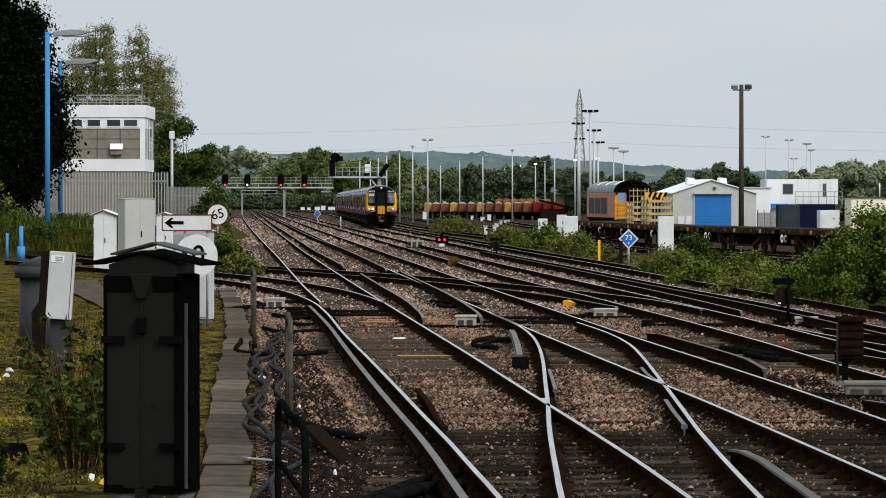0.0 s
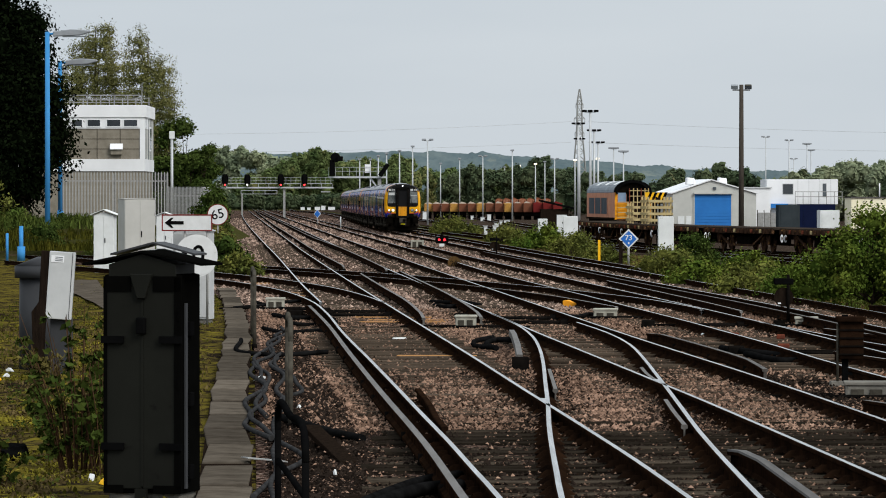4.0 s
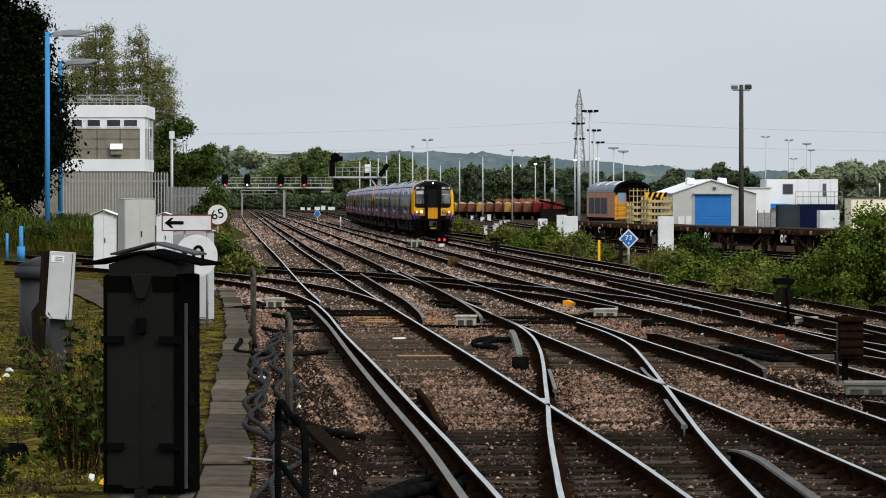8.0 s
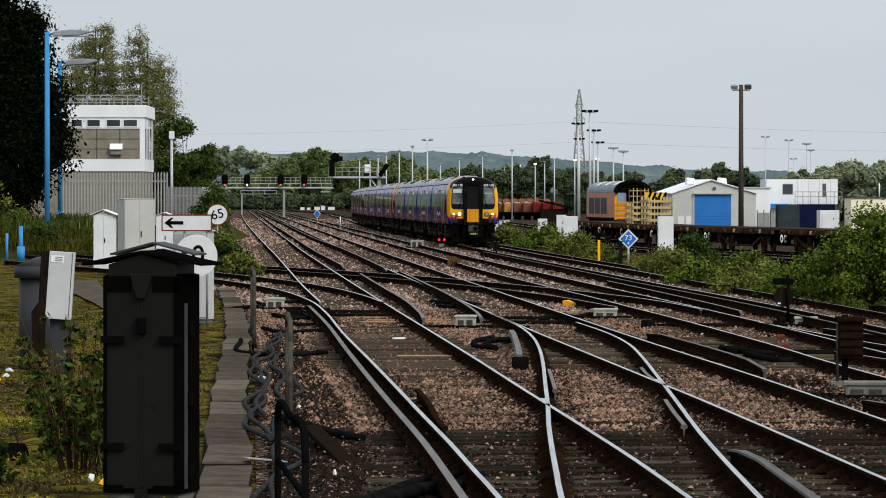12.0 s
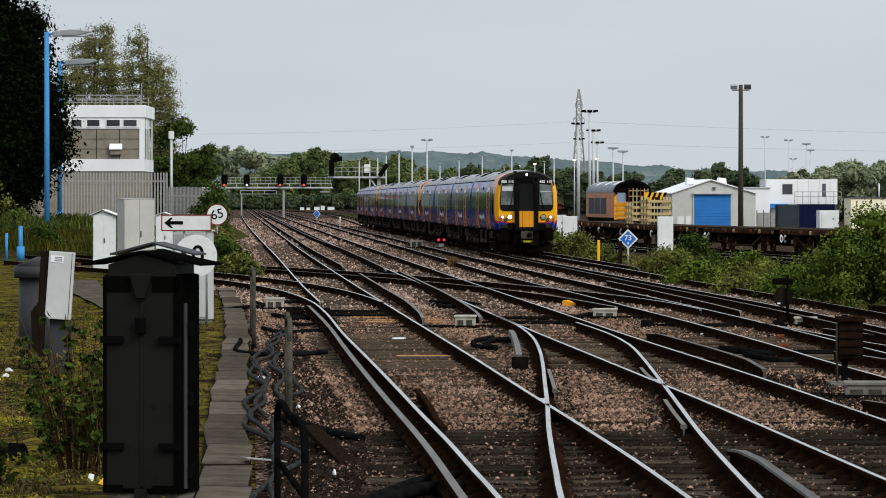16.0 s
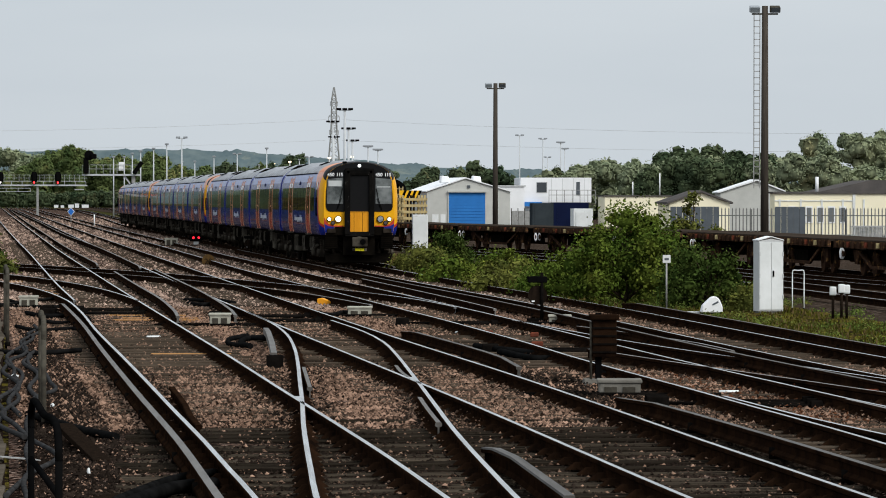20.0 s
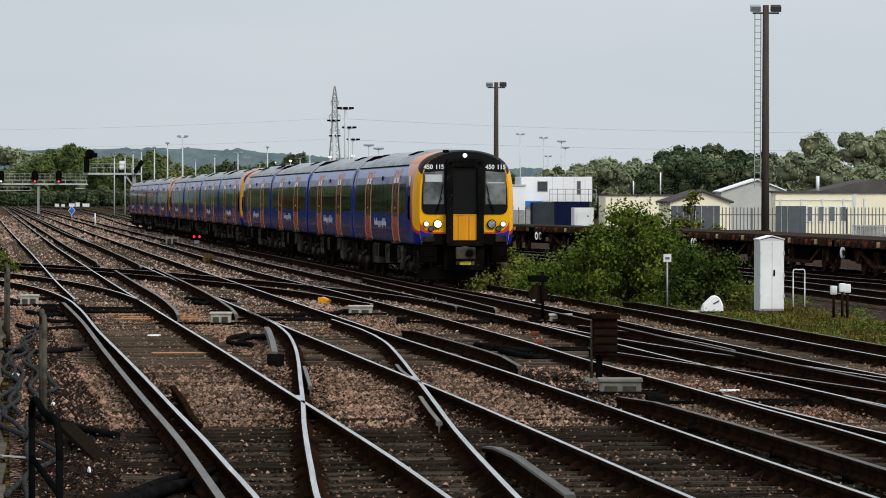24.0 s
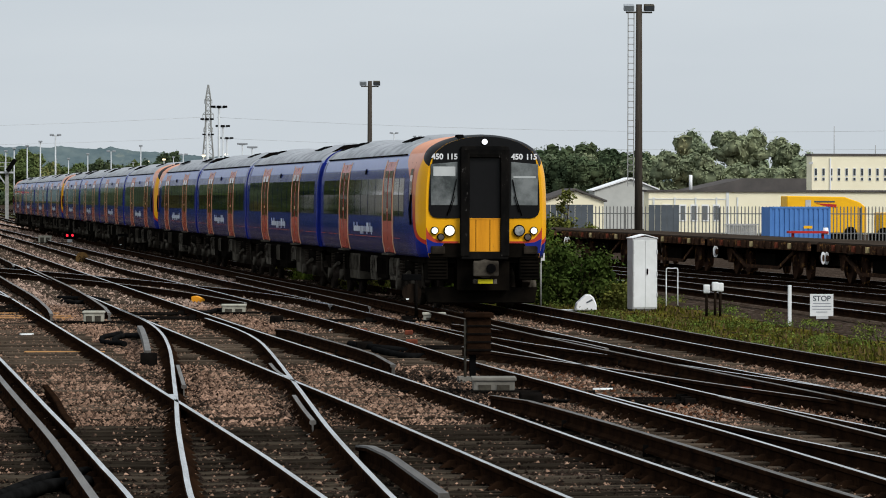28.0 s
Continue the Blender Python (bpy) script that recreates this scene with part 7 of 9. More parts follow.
for k in range(4):
    part("cooling_fin", box(-0.15, 0.20, -0.16, -0.14, 0.48 + k * 0.11, 0.50 + k * 0.11), M["grease"], dark)
part("back_rod", cyl(0.018, 0.1, 0.9, -0.16, -0.08, n=8), M["galv_dull"], dark)
part("hood", box(-0.17, 0.22, -0.2, 0.2, 0.93, 1.0, bevel=0.02), M["rust"], dark)
part("foot", box(-0.25, 0.2, -0.18, 0.18, 0, 0.12), M["concrete"], dark)
red_lit = mat("lit_red_lamp", (0.9, 0.05, 0.04), None, 1.0, 0.3, emit=(1.0, 0.02, 0.05, 1.4))
rs = thing("ground_signal", "small black position-light ground signal showing two red lights", "signal", "ground signals", pose(-0.06, 239.0, -0.2))
part("box", box(-0.36, 0.36, 0, 0.25, 0.18, 0.56, bevel=0.04), M["black"], rs)
part("stand", box(-0.14, 0.14, 0.02, 0.2, -0.1, 0.2), M["white_paint"], rs)
part("cap", prism([(-0.12, 0.56), (0.12, 0.56), (0.0, 0.74)], 0.02, 0.2, "y"), M["black"], rs)
for x in (-0.15, 0.15):
    part("lamp", disc(0.07, 0.04, 16), red_lit, rs, "glowing red lamp", m=pose(x, -0.02, 0.40))
lim = thing("limit_disc", "old yellowed disc board with worn digits between the lines", "sign", m=pose(0.43, 165.0, -0.2))
part("disc", disc(0.25, 0.04, 28), mat("dirty_yellow_sign", (0.13, 0.075, 0.025), (0.045, 0.028, 0.015), 5.0, 0.8), lim, m=pose(0, 0, 0.18))
lettering("digits", "20", 0.32, M["old_wood"], lim, pose(0, -0.03, 0.14, 90, 0, 0))

# ---- grass strip between the slow line and the yard ----
strip_edge = lambda y: (edge(BED_R, y) + 0.1, float(np.interp(y, [38, 87, 135, 183, 250, 385], [14.4, 14.0, 13.6, 9.9, 6.2, 0.8])))
strip = tagged(sheet("grass_strip", M["moss"], [(y, edge(BED_R, y)) for y in range(30, 300, 10)], [(y, strip_edge(y)[1] + 0.3) for y in range(30, 300, 10)], list(np.geomspace(30, 290, 120)), 24, -0.2, 0.06, 0.8),
               "weedy grass strip between the running lines and the yard", "ground", kind="structure")
blades("strip_grass", 9000, strip_edge, 62, 150, 0.11, LM["blade"], "rough green grass between the tracks", 15, -0.2)
blades("strip_grass", 6000, strip_edge, 62, 230, 0.14, LM["straw"], "dry straw-coloured grass between the tracks", 16, -0.2)
srng = random.Random(61)
for leaf, count, lab in (("weed", 300, "low green weeds spreading over the strip"), ("bush2", 130, "yellowing low weeds on the strip")):
    spots = []
    while len(spots) < count:
        y = srng.uniform(66, 150)
        x0, x1 = strip_edge(y)
        x = srng.uniform(x0, x1 + 1.2)
        if noise.noise((x * 0.5, y * 0.12, 2.0)) > -0.25:
            k = srng.uniform(0.12, 0.34)
            spots.append((x, y, -0.16, k, k * 1.8, srng.uniform(0.05, 0.20)))
    tagged(leaves("low_weeds", spots, count * 75, 0.024, LM[leaf], None, count, 0.1), lab, "weeds", kind="stuff")

BUSHES_NEAR = [
    (10.4, 103.5, 1.35, 1.1, 2.8, "bush", 17000, 0.058, "big bright green bush beside the slow line"),
    (11.95, 100.0, 1.0, 0.9, 1.9, "hedge", 10000, 0.055, "dense green bush against the white case"),
    (9.6, 112.0, 1.1, 1.0, 1.35, "bush", 8000, 0.06, "rounded green bush on the grass strip"),
    (8.7, 118.0, 1.0, 1.2, 1.2, "bush2", 6000, 0.06, "olive green bush on the grass strip"),
    (7.9, 130.0, 1.0, 1.2, 1.1, "bush", 5500, 0.065, "green bramble clump on the grass strip"),
    (12.6, 97.0, 0.6, 0.5, 0.85, "bush2", 3600, 0.045, "weedy shrub at the foot of the white case"),
    (11.9, 110.0, 1.0, 1.0, 2.1, "bush2", 6500, 0.06, "olive bush beside the big bush"),
    (7.9, 150.0, 1.1, 1.5, 1.25, "bush2", 5000, 0.07, "yellow-green scrub by the concrete post"),
]
BUSHES_FAR = [
    (9.5, 160.0, 0.75, 0.8, 1.75, "hedge", 4500, 0.065, "dark round shrub beside the concrete post"),
    (6.6, 176.0, 0.9, 1.6, 1.0, "bush2", 4200, 0.075, "low scrub beside the slow line"),
    (6.1, 196.0, 1.1, 1.8, 1.5, "bush2", 4800, 0.08, "yellow-flowering scrub beside the yard throat"),
    (5.2, 225.0, 1.2, 2.0, 1.7, "bush", 4800, 0.09, "green scrub beside the yard throat"),
    (3.9, 255.0, 1.2, 2.0, 1.6, "bush2", 4200, 0.10, "olive scrub between the yard lines"),
    (0.9, 330.0, 1.6, 2.5, 2.0, "bush2", 4000, 0.13, "yellow-green scrub far down the yard"),
    (10.6, 148.0, 1.0, 1.2, 1.1, "bush", 4200, 0.07, "green scrub along the yard edge"),
]
for k, (x, y, w, d, h, leaf, nn, sz, lab) in enumerate(BUSHES_NEAR + BUSHES_FAR):
    tree("bush", lab, x, y, -0.22, h * 0.6, bush_blobs(w, d, h, 14, 90 + k), int(nn * 1.15), sz * 0.80, leaf, 120 + k, 0.05, 0.1, 0.35, "bush", "bushes on the strip", 0.42)

gable_case("equipment_case", "white steel equipment case standing in the weeds", 12.82, 95.3, -0.22, 0.58, 0.40, 1.66, 10, "white_paint", "grey_paint", roof_over=0.015, roof="white_clean", rise=0.09)
sq = thing("marker_post", "thin post with a small square white plate", "post", m=pose(10.72, 97.1, -0.2))
part("post", cyl(0.02, 0, 1.2, n=8), M["galv"], sq)
part("plate", box(-0.09, 0.09, -0.02, 0.0, 1.12, 1.30, bevel=0.004), M["sign_white"], sq)
part("mark", box(-0.05, 0.05, -0.024, -0.02, 1.18, 1.23), M["slate"], sq)
half = thing("ground_signal", "white half-round ground signal casing on a black foot", "signal", "ground signals", pose(11.3, 93.4, -0.2))
part("casing", prism([(-0.24, 0.08), (0.24, 0.08), (0.24, 0.22), (0.17, 0.38), (0.09, 0.44), (0.0, 0.43), (-0.2, 0.24)], -0.12, 0.16, "y", bevel=0.02), M["white_clean"], half)
part("foot", box(-0.2, 0.2, -0.1, 0.14, -0.05, 0.09), M["black"], half)
part("slot", prism([(0.02, 0.24), (0.15, 0.30), (0.14, 0.34), (0.01, 0.27)], -0.128, -0.12, "y"), M["slate"], half)
pipe = thing("pipe_run", "pale blue conduit pipe on the ground beside the ground signal", "pipe", m=pose(10.6, 93.5, -0.13))
part("pipe", cyl(0.035, -0.45, 0.45, n=8, m=Matrix.Rotation(radians(90), 4, "Y")), M["mast"], pipe)
hoop("thin white-painted steel hoop in the weeds", 13.66, 97.4, 13.93, 97.4, 0.74, 0.013, "white_paint")
for k, (x, y, h) in enumerate([(13.58, 90.6, 0.66), (13.72, 90.3, 0.72), (13.86, 90.5, 0.70)]):
    t = thing("cable_stake", "dark stake with a white cap where cables come up", "stake", "cable stakes", pose(x, y, -0.2))
    part("stake", cyl(0.03, 0, h, n=8), M["old_wood"], t)
    part("cap", box(-0.07, 0.07, -0.06, 0.06, h - 0.14, h + 0.05, bevel=0.03), M["white_paint"], t)
wp = thing("concrete_marker", "flaking white concrete marker post in the grass", "post", m=pose(14.55, 85.7, -0.22))
part("post", box(-0.035, 0.035, -0.035, 0.035, 0, 0.82, bevel=0.01), M["white_paint"], wp)
stop = thing("stop_board", "white stop board on a low post in the grass", "sign", m=pose(15.9, 89.6, -0.2))
part("board", box(-0.25, 0.25, -0.012, 0.012, 0.06, 0.53, bevel=0.006), M["sign_white"], stop)
lettering("word", "STOP", 0.16, M["slate"], stop, pose(0, -0.016, 0.43, 90, 0, 0), "grey lettering", 0.003)
for k, (w, z) in enumerate(((0.19, 0.32), (0.21, 0.26), (0.20, 0.20), (0.12, 0.14))):
    part("text_bar", box(-w, w, -0.016, -0.012, z, z + 0.018), M["lamp_grey"], stop)
part("post", box(-0.04, 0.12, 0.012, 0.05, -0.15, 0.35), M["galv_dull"], stop)
part("tag", box(-0.12, 0.14, -0.02, -0.012, 0.0, 0.06), M["grey_paint"], stop)
dia = thing("diamond_sign", "blue diamond board with a white border and the number 73", "sign", m=pose(7.40, 170.0, -0.2))
part("border", prism([(0, 0.66), (0.40, 1.06), (0, 1.46), (-0.40, 1.06)], 0.0, 0.03, "y"), M["sign_white"], dia)
part("face", prism([(0, 0.74), (0.32, 1.06), (0, 1.38), (-0.32, 1.06)], -0.008, 0.0, "y"), M["sign_blue"], dia)
lettering("digits", "73", 0.30, M["sign_white"], dia, pose(0, -0.012, 1.10, 90, 0, 0), "white digits", 0.004)
part("small_mark", box(-0.03, 0.03, -0.012, -0.008, 0.85, 0.93), M["sign_white"], dia)
part("post", cyl(0.045, -0.1, 0.8, 0, 0.06, n=8), M["galv"], dia)
for x, y, w, h, lab in ((8.93, 171.0, 0.62, 1.95, "pale concrete post base at the yard edge"), (5.75, 246.0, 0.55, 1.55, "pale concrete block post by the throat"), (7.35, 246.0, 0.85, 1.7, "white weathered cabinet by the throat")):
    t = thing("concrete_pillar", lab, "pillar", "concrete pillars", pose(x, y, -0.2))
    part("shaft", box(-w / 2, w / 2, -0.25, 0.25, 0, h, bevel=0.03), M["white_paint"], t)
    for k in range(3):
        part("bracket", box(-w / 2 - 0.06, -w / 2, -0.1, 0.1, h * (0.35 + 0.2 * k), h * (0.4 + 0.2 * k)), M["galv_dull"], t)
tub = thing("blue_tub", "small blue plastic tub in the grass", "tub", m=pose(8.2, 165.0, -0.2))
part("tub", cyl(0.2, 0, 0.32, n=14, r2=0.23), M["sign_blue"], tub)
yp = thing("yellow_stake", "short yellow marker stake in the scrub", "stake", m=pose(6.3, 172.0, -0.2))
part("stake", box(-0.05, 0.05, -0.03, 0.03, 0, 1.0), M["yellow"], yp)
bp = thing("brown_post", "old brown timber post beside the diamond board", "post", m=pose(7.0, 168.0, -0.2))
part("post", box(-0.08, 0.08, -0.06, 0.06, 0, 1.0, bevel=0.01), M["old_wood"], bp)


# ---- wagons in the yard ----
def wagon_wheel(parent, x, y):
    w = bmesh.new()
    turn = Matrix.Translation((x, y, 0.40)) @ Matrix.Rotation(radians(90), 4, "Y")
    cyl(0.40, -0.06, 0.06, n=20, bm=w, m=turn)
    cyl(0.12, -0.1, 0.1, n=10, bm=w, m=turn)
    part("wheel", w, M["wagon_rust"], parent)


def flat_wagon(label):
    t = thing("flat_wagon", label, "railway wagon", "flat wagons")
    hl = 6.9
    part("deck", box(-1.3, 1.3, -hl, hl, 1.05, 1.13), M["deck"], t, "weathered grey plank deck")
    for sx in (-1, 1):
        sill = box(sx * 1.30 - 0.05, sx * 1.30 + 0.05, -hl, hl, 0.86, 1.09)
        part("sole_bar", sill, M["wagon_rust"], t, "rust brown sole bar")
        for k in range(16):
            y = -hl + 0.5 + k * 0.85
            part("stake_pocket", box(sx * 1.35, sx * 1.42, y, y + 0.22, 0.90, 1.06, bevel=0.01), M["rust_red"] if k in (2, 5, 11) else M["stillage"] if k in (7, 13) else M["wagon_rust"], t)
        truss = bmesh.new()
        for a, b in (((-4.3, 0.80), (-2.3, 0.30)), ((-2.3, 0.30), (2.3, 0.30)), ((2.3, 0.30), (4.3, 0.80))):
            v = Vector((0, b[0] - a[0], b[1] - a[1]))
            joined(truss, box(-0.04, 0.04, 0, v.length, -0.05, 0.05), Matrix.Translation((sx * 1.12, a[0], a[1])) @ Matrix.Rotation(math.atan2(v.z, v.y), 4, "X"))
        part("truss", truss, M["wagon_rust"], t, "trussed underframe")
        for y in (-4.9, 4.9):
            part("axle_guard", prism([(y - 0.45, 0.80), (y + 0.45, 0.80), (y + 0.2, 0.35), (y - 0.2, 0.35)], sx * 0.95, sx * 1.05, "x"), M["wagon_rust"], t)
            wagon_wheel(t, sx * 0.78, y)
            wagon_wheel(t, sx * 0.78, y + 1.7 * (1 if y < 0 else -1))
        part("brake_gear", box(sx * 0.5, sx * 1.0, -1.4, 1.2, 0.34, 0.7), M["under"], t)
        for e in (-1, 1):
            buf = part("buffer", disc(0.18, 0.06, 20), M["white_clean"], t, "white-ringed buffer", m=pose(sx * 0.98, e * (hl + 0.36), 0.66) @ Matrix.Diagonal((0.36, 1, 1, 1)))
            part("buffer_face", disc(0.10, 0.07, 20), M["wagon_rust"], buf)
            part("buffer_shank", cyl(0.08, 0, 0.36, n=10, m=Matrix.Translation((0, -e * 0.36 if e > 0 else 0.0, 0)) @ Matrix.Rotation(radians(-90), 4, "X")), M["wagon_rust"], buf)
    part("centre_sill", box(-0.3, 0.3, -hl, hl, 0.6, 1.05), M["under"], t)
    return t


LINE_A = np.array(smooth_line(YARD_A, step=1.0))
AL_A = np.r_[0, np.cumsum(np.hypot(*np.diff(LINE_A, axis=0).T))]


def yard_pose(y, half=5.0):
    s = float(np.interp(-y, -LINE_A[:, 1], AL_A))
    a = np.array([np.interp(s + half, AL_A, LINE_A[:, i]) for i in (0, 1)])
    b = np.array([np.interp(s - half, AL_A, LINE_A[:, i]) for i in (0, 1)])
    c, d = (a + b) / 2, a - b
    return pose(c[0], c[1], 0, 0, 0, math.degrees(math.atan2(d[1], d[0])) - 90)


first = flat_wagon("empty rust-brown flat wagon with white-ringed buffers")
first.matrix_basis = yard_pose(127.3)
for y in (142.0, 156.9, 171.8, 186.6, 201.4, 216.2, 231.0, 245.8, 260.6):
    copy_thing(first, yard_pose(y))
last = copy_thing(first, yard_pose(112.3))
tagged(last, "rust-brown flat wagon with a blue and yellow end valve")
for z0, mm in ((0.55, "container"), (0.30, "yellow")):
    t = thing("wagon_fitting", "bright painted brake fitting on the wagon end", "brake fitting", m=yard_pose(118.6) @ Matrix.Translation((-1.45, 0, 0)))
    part("fitting", box(-0.1, 0.05, -0.35 if mm == "container" else -0.6, 0.35 if mm == "container" else -0.48, z0, z0 + 0.3, bevel=0.03), M[mm], t)

# stillages on the farther wagon
for y, tall in ((230.0, 4), (237.5, 3)):
    t = thing("timber_stillage", "pale yellow timber stillage frames stacked on a wagon", "stillage", "stillages", yard_pose(y) @ Matrix.Translation((0, 0, 1.13)))
    for lv in range(tall):
        for sx in (-0.66, 0.66):
            part("rail", box(sx - 0.05, sx + 0.05, -1.5, 1.5, 0.14 + lv * 0.34, 0.28 + lv * 0.34), M["stillage"], t)
        for yy in (-1.45, 1.45):
            part("cross_bar", box(-0.72, 0.72, yy - 0.05, yy + 0.05, 0.14 + lv * 0.34, 0.28 + lv * 0.34), M["stillage"], t)
    for sx in (-0.60, 0.0, 0.60):
        for yy in (-1.38, 0.0, 1.38):
            part("upright", box(sx - 0.05, sx + 0.05, yy - 0.05, yy + 0.05, 0, 0.1 + tall * 0.34), M["old_wood"] if sx == 0.0 else M["stillage"], t)


def hazard(parent, x0, x1, y, z0, z1):
    part("hazard_panel", box(x0, x1, y, y + 0.05, z0, z1), M["yellow"], parent, "yellow panel with black chevrons")
    for k in range(4):
        x = x0 + (x1 - x0) * k / 4
        part("chevron", prism([(x, z0), (x + 0.18, z0), (x + 0.5, z1), (x + 0.32, z1)], y - 0.008, y, "y"), M["black"], parent)


# locomotive
loco = thing("locomotive", "faded orange diesel locomotive with grey roof and caged cab", "locomotive", m=pose(13.9, 315.0, 0, 0, 0, 180 + 4))
arch = [(1.34 * math.cos(a), 3.02 + 0.86 * math.sin(a)) for a in np.linspace(0, math.pi, 15)]
part("body", prism([(-1.32, 1.0), (1.32, 1.0), (1.32, 3.02)] + [(x * 0.985, z - 0.03) for x, z in arch[1:-1]] + [(-1.32, 3.02)], -19.0, 1.0, "y"), M["loco_orange"], loco)
inner = [(x * 0.975, z - 0.05) for x, z in arch]
part("roof", prism(arch + inner[::-1], -19.0, 0.7, "y"), M["loco_roof"], loco, "curved grey sheet roof")
for k in range(6):
    y0 = -17.6 + k * 3.0
    part("roof_panel", prism([(x * 1.012, z + 0.012) for x, z in arch[3:7]] + [(x, z) for x, z in arch[3:7]][::-1], y0, y0 + 1.5, "y"), M["white_paint"] if k % 2 else M["lamp_grey"], loco, "pale roof panel")
hood = [(x * 1.03, z + 0.04) for x, z in arch]
hood_in = [(x * 0.86, z - 0.16) for x, z in arch]
part("roof_edge", prism(hood + hood_in[::-1], 0.7, 1.3, "y"), M["black"], loco, "heavy black roof hood")
for sx in (-1, 1):
    for y0, y1 in ((-17.0, -13.0), (-12.6, -8.6), (-8.2, -4.2)):
        g = part("side_grille", box(sx * 1.32 - 0.03, sx * 1.32 + 0.03, y0, y1, 1.40, 2.62), M["slate"], loco, "grey louvred side panel")
        part("grille_frame", box(sx * 1.32 - 0.035, sx * 1.32 + 0.035, y1, y1 + 0.18, 1.36, 2.66), M["loco_orange"], g)
    part("skirt_line", box(sx * 1.33 - 0.02, sx * 1.33 + 0.02, -19.0, 0.9, 1.0, 1.14), M["old_wood"], loco)
    part("corner_post", box(min(sx * 1.14, sx * 1.33), max(sx * 1.14, sx * 1.33), 1.0, 1.05, 1.0, 3.05), M["orange"], loco, "orange corner post")
part("cab_window", box(0.50, 1.10, 1.0, 1.03, 2.28, 2.98), mat("pale_cab_glass", (0.24, 0.33, 0.46), (0.18, 0.25, 0.36), 1.0, 0.2, spec=0.3), loco, "pale blue cab window")
# flat dark panels stand in for the shade inside the open cab
part("cab_head", prism([(x * 0.84, z - 0.14) for x, z in arch], 1.0, 1.02, "y"), M["under"], loco, "dark panel for the shaded space under the hood")
part("cab_opening", box(-1.10, 0.46, 1.0, 1.02, 2.28, 3.20), M["under"], loco, "dark panel for the shaded open cab end")
part("yellow_end", box(0.12, 1.12, 1.0, 1.05, 1.05, 2.22), M["orange"], loco, "faded orange-yellow end panel")
part("nose_rust", box(-1.12, 0.1, 1.0, 1.05, 1.0, 2.26), M["wagon_rust"], loco)
for z in (1.15, 1.5, 1.85, 2.26, 2.7, 3.1):
    part("cage_bar", box(-1.15, 0.32 if z > 2.3 else 1.15, 1.30, 1.35, z, z + 0.06), M["stillage"], loco)
for x in (-1.12, -0.86, -0.58, -0.30, -0.02, 0.28):
    part("cage_post", box(x - 0.03, x + 0.03, 1.36, 1.42, 1.0, 3.3), M["rust_red"] if x in (-0.58, 0.28) else M["stillage"], loco)
part("cage_foot", box(-1.2, 1.2, 1.05, 1.45, 0.92, 1.02), M["wagon_rust"], loco)
part("underframe", box(-1.2, 1.2, -18.6, 0.9, 0.35, 1.0), M["under"], loco)
for wy in (-16.5, -14.6, -12.7, -4.6, -2.7, -0.8):
    for sx in (-0.78, 0.78):
        part("wheel", cyl(0.5, -0.07, 0.07, n=18, m=Matrix.Translation((sx, wy, 0.25)) @ Matrix.Rotation(radians(90), 4, "Y")), M["under"], loco)
hz = thing("hazard_board", "yellow and black chevron board on two legs", "sign", m=pose(14.1, 285.0, -0.25))
hazard(hz, -0.6, 0.75, 0, 2.45, 3.2)
for lx in (-0.5, 0.6):
    part("leg", box(lx, lx + 0.08, 0.05, 0.12, -0.1, 2.6), M["galv_dull"], hz)

# ---- yard buildings ----
shed = thing("shed", "pale grey clad shed with a blue roller door", "building", m=pose(21.0, 330.0, -0.2, 0, 0, 4))
SW, SH, SA = 3.25, 3.15, 4.15
part("wall", prism([(-SW, 0), (SW, 0), (SW, SH), (-0.25, SA), (-SW, SH)], 0, 12, "y"), M["shed"], shed)
part("roof", prism([(-SW - 0.1, SH - 0.02), (-0.25, SA + 0.03), (SW + 0.1, SH - 0.02), (SW + 0.1, SH + 0.06), (-0.25, SA + 0.12), (-SW - 0.1, SH + 0.06)], -0.15, 12.1, "y"), M["white_clean"], shed, "pale sheet roof")
door = part("roller_door", box(-1.55, 1.3, -0.06, 0.0, 0.05, 3.1), M["blue_door"], shed, "blue roller shutter door")
for k in range(12):
    part("slat", box(-1.53, 1.28, -0.085, -0.06, 0.2 + k * 0.24, 0.38 + k * 0.24), M["blue_door"], door)
part("door_frame", box(-1.64, -1.55, -0.08, 0.0, 0, 3.2), M["shed"], shed)
part("door_frame", box(1.3, 1.39, -0.08, 0.0, 0, 3.2), M["shed"], shed)
part("shutter_box", box(-1.64, 1.39, -0.30, 0.0, 3.1, 3.22), M["shed"], shed)
part("bulkhead_lamp", box(-0.1, 0.12, -0.12, 0.0, 3.45, 3.65), M["slate"], shed)
for x in (-1.7, 0.8):
    part("roof_vent", prism([(x - 0.35, SA - 0.3), (x + 0.35, SA - 0.3), (x + 0.3, SA + 0.18), (x - 0.3, SA + 0.25)], 1.0, 2.0, "y", bevel=0.05), M["white_clean"], shed)
for k, (x, w) in enumerate(((-2.85, 0.5), (-2.2, 0.4))):
    part("wall_panel", box(x, x + w, -0.04, 0.0, 0.1, 1.4), M["white_paint"], shed)
lean = thing("white_shed", "low white annexe between the shed and the offices", "building", m=pose(25.0, 345.0, -0.2))
part("wall", box(-1.3, 1.5, 0, 6, 0, 3.6), M["white_clean"], lean)
part("roof", box(-1.4, 1.6, -0.1, 6.1, 3.6, 3.7), M["grey_paint"], lean)
mod = thing("modular_office", "white two-storey modular office with a blue canopy and an outside stair", "building", m=pose(29.3, 350.0, -0.2))
part("ground_floor", box(-3.0, 2.9, 0.2, 7, 0, 2.3), M["white_paint"], mod)
part("upper_floor", box(-2.75, 3.1, -0.1, 7, 2.3, 4.35, bevel=0.03), M["white_clean"], mod)
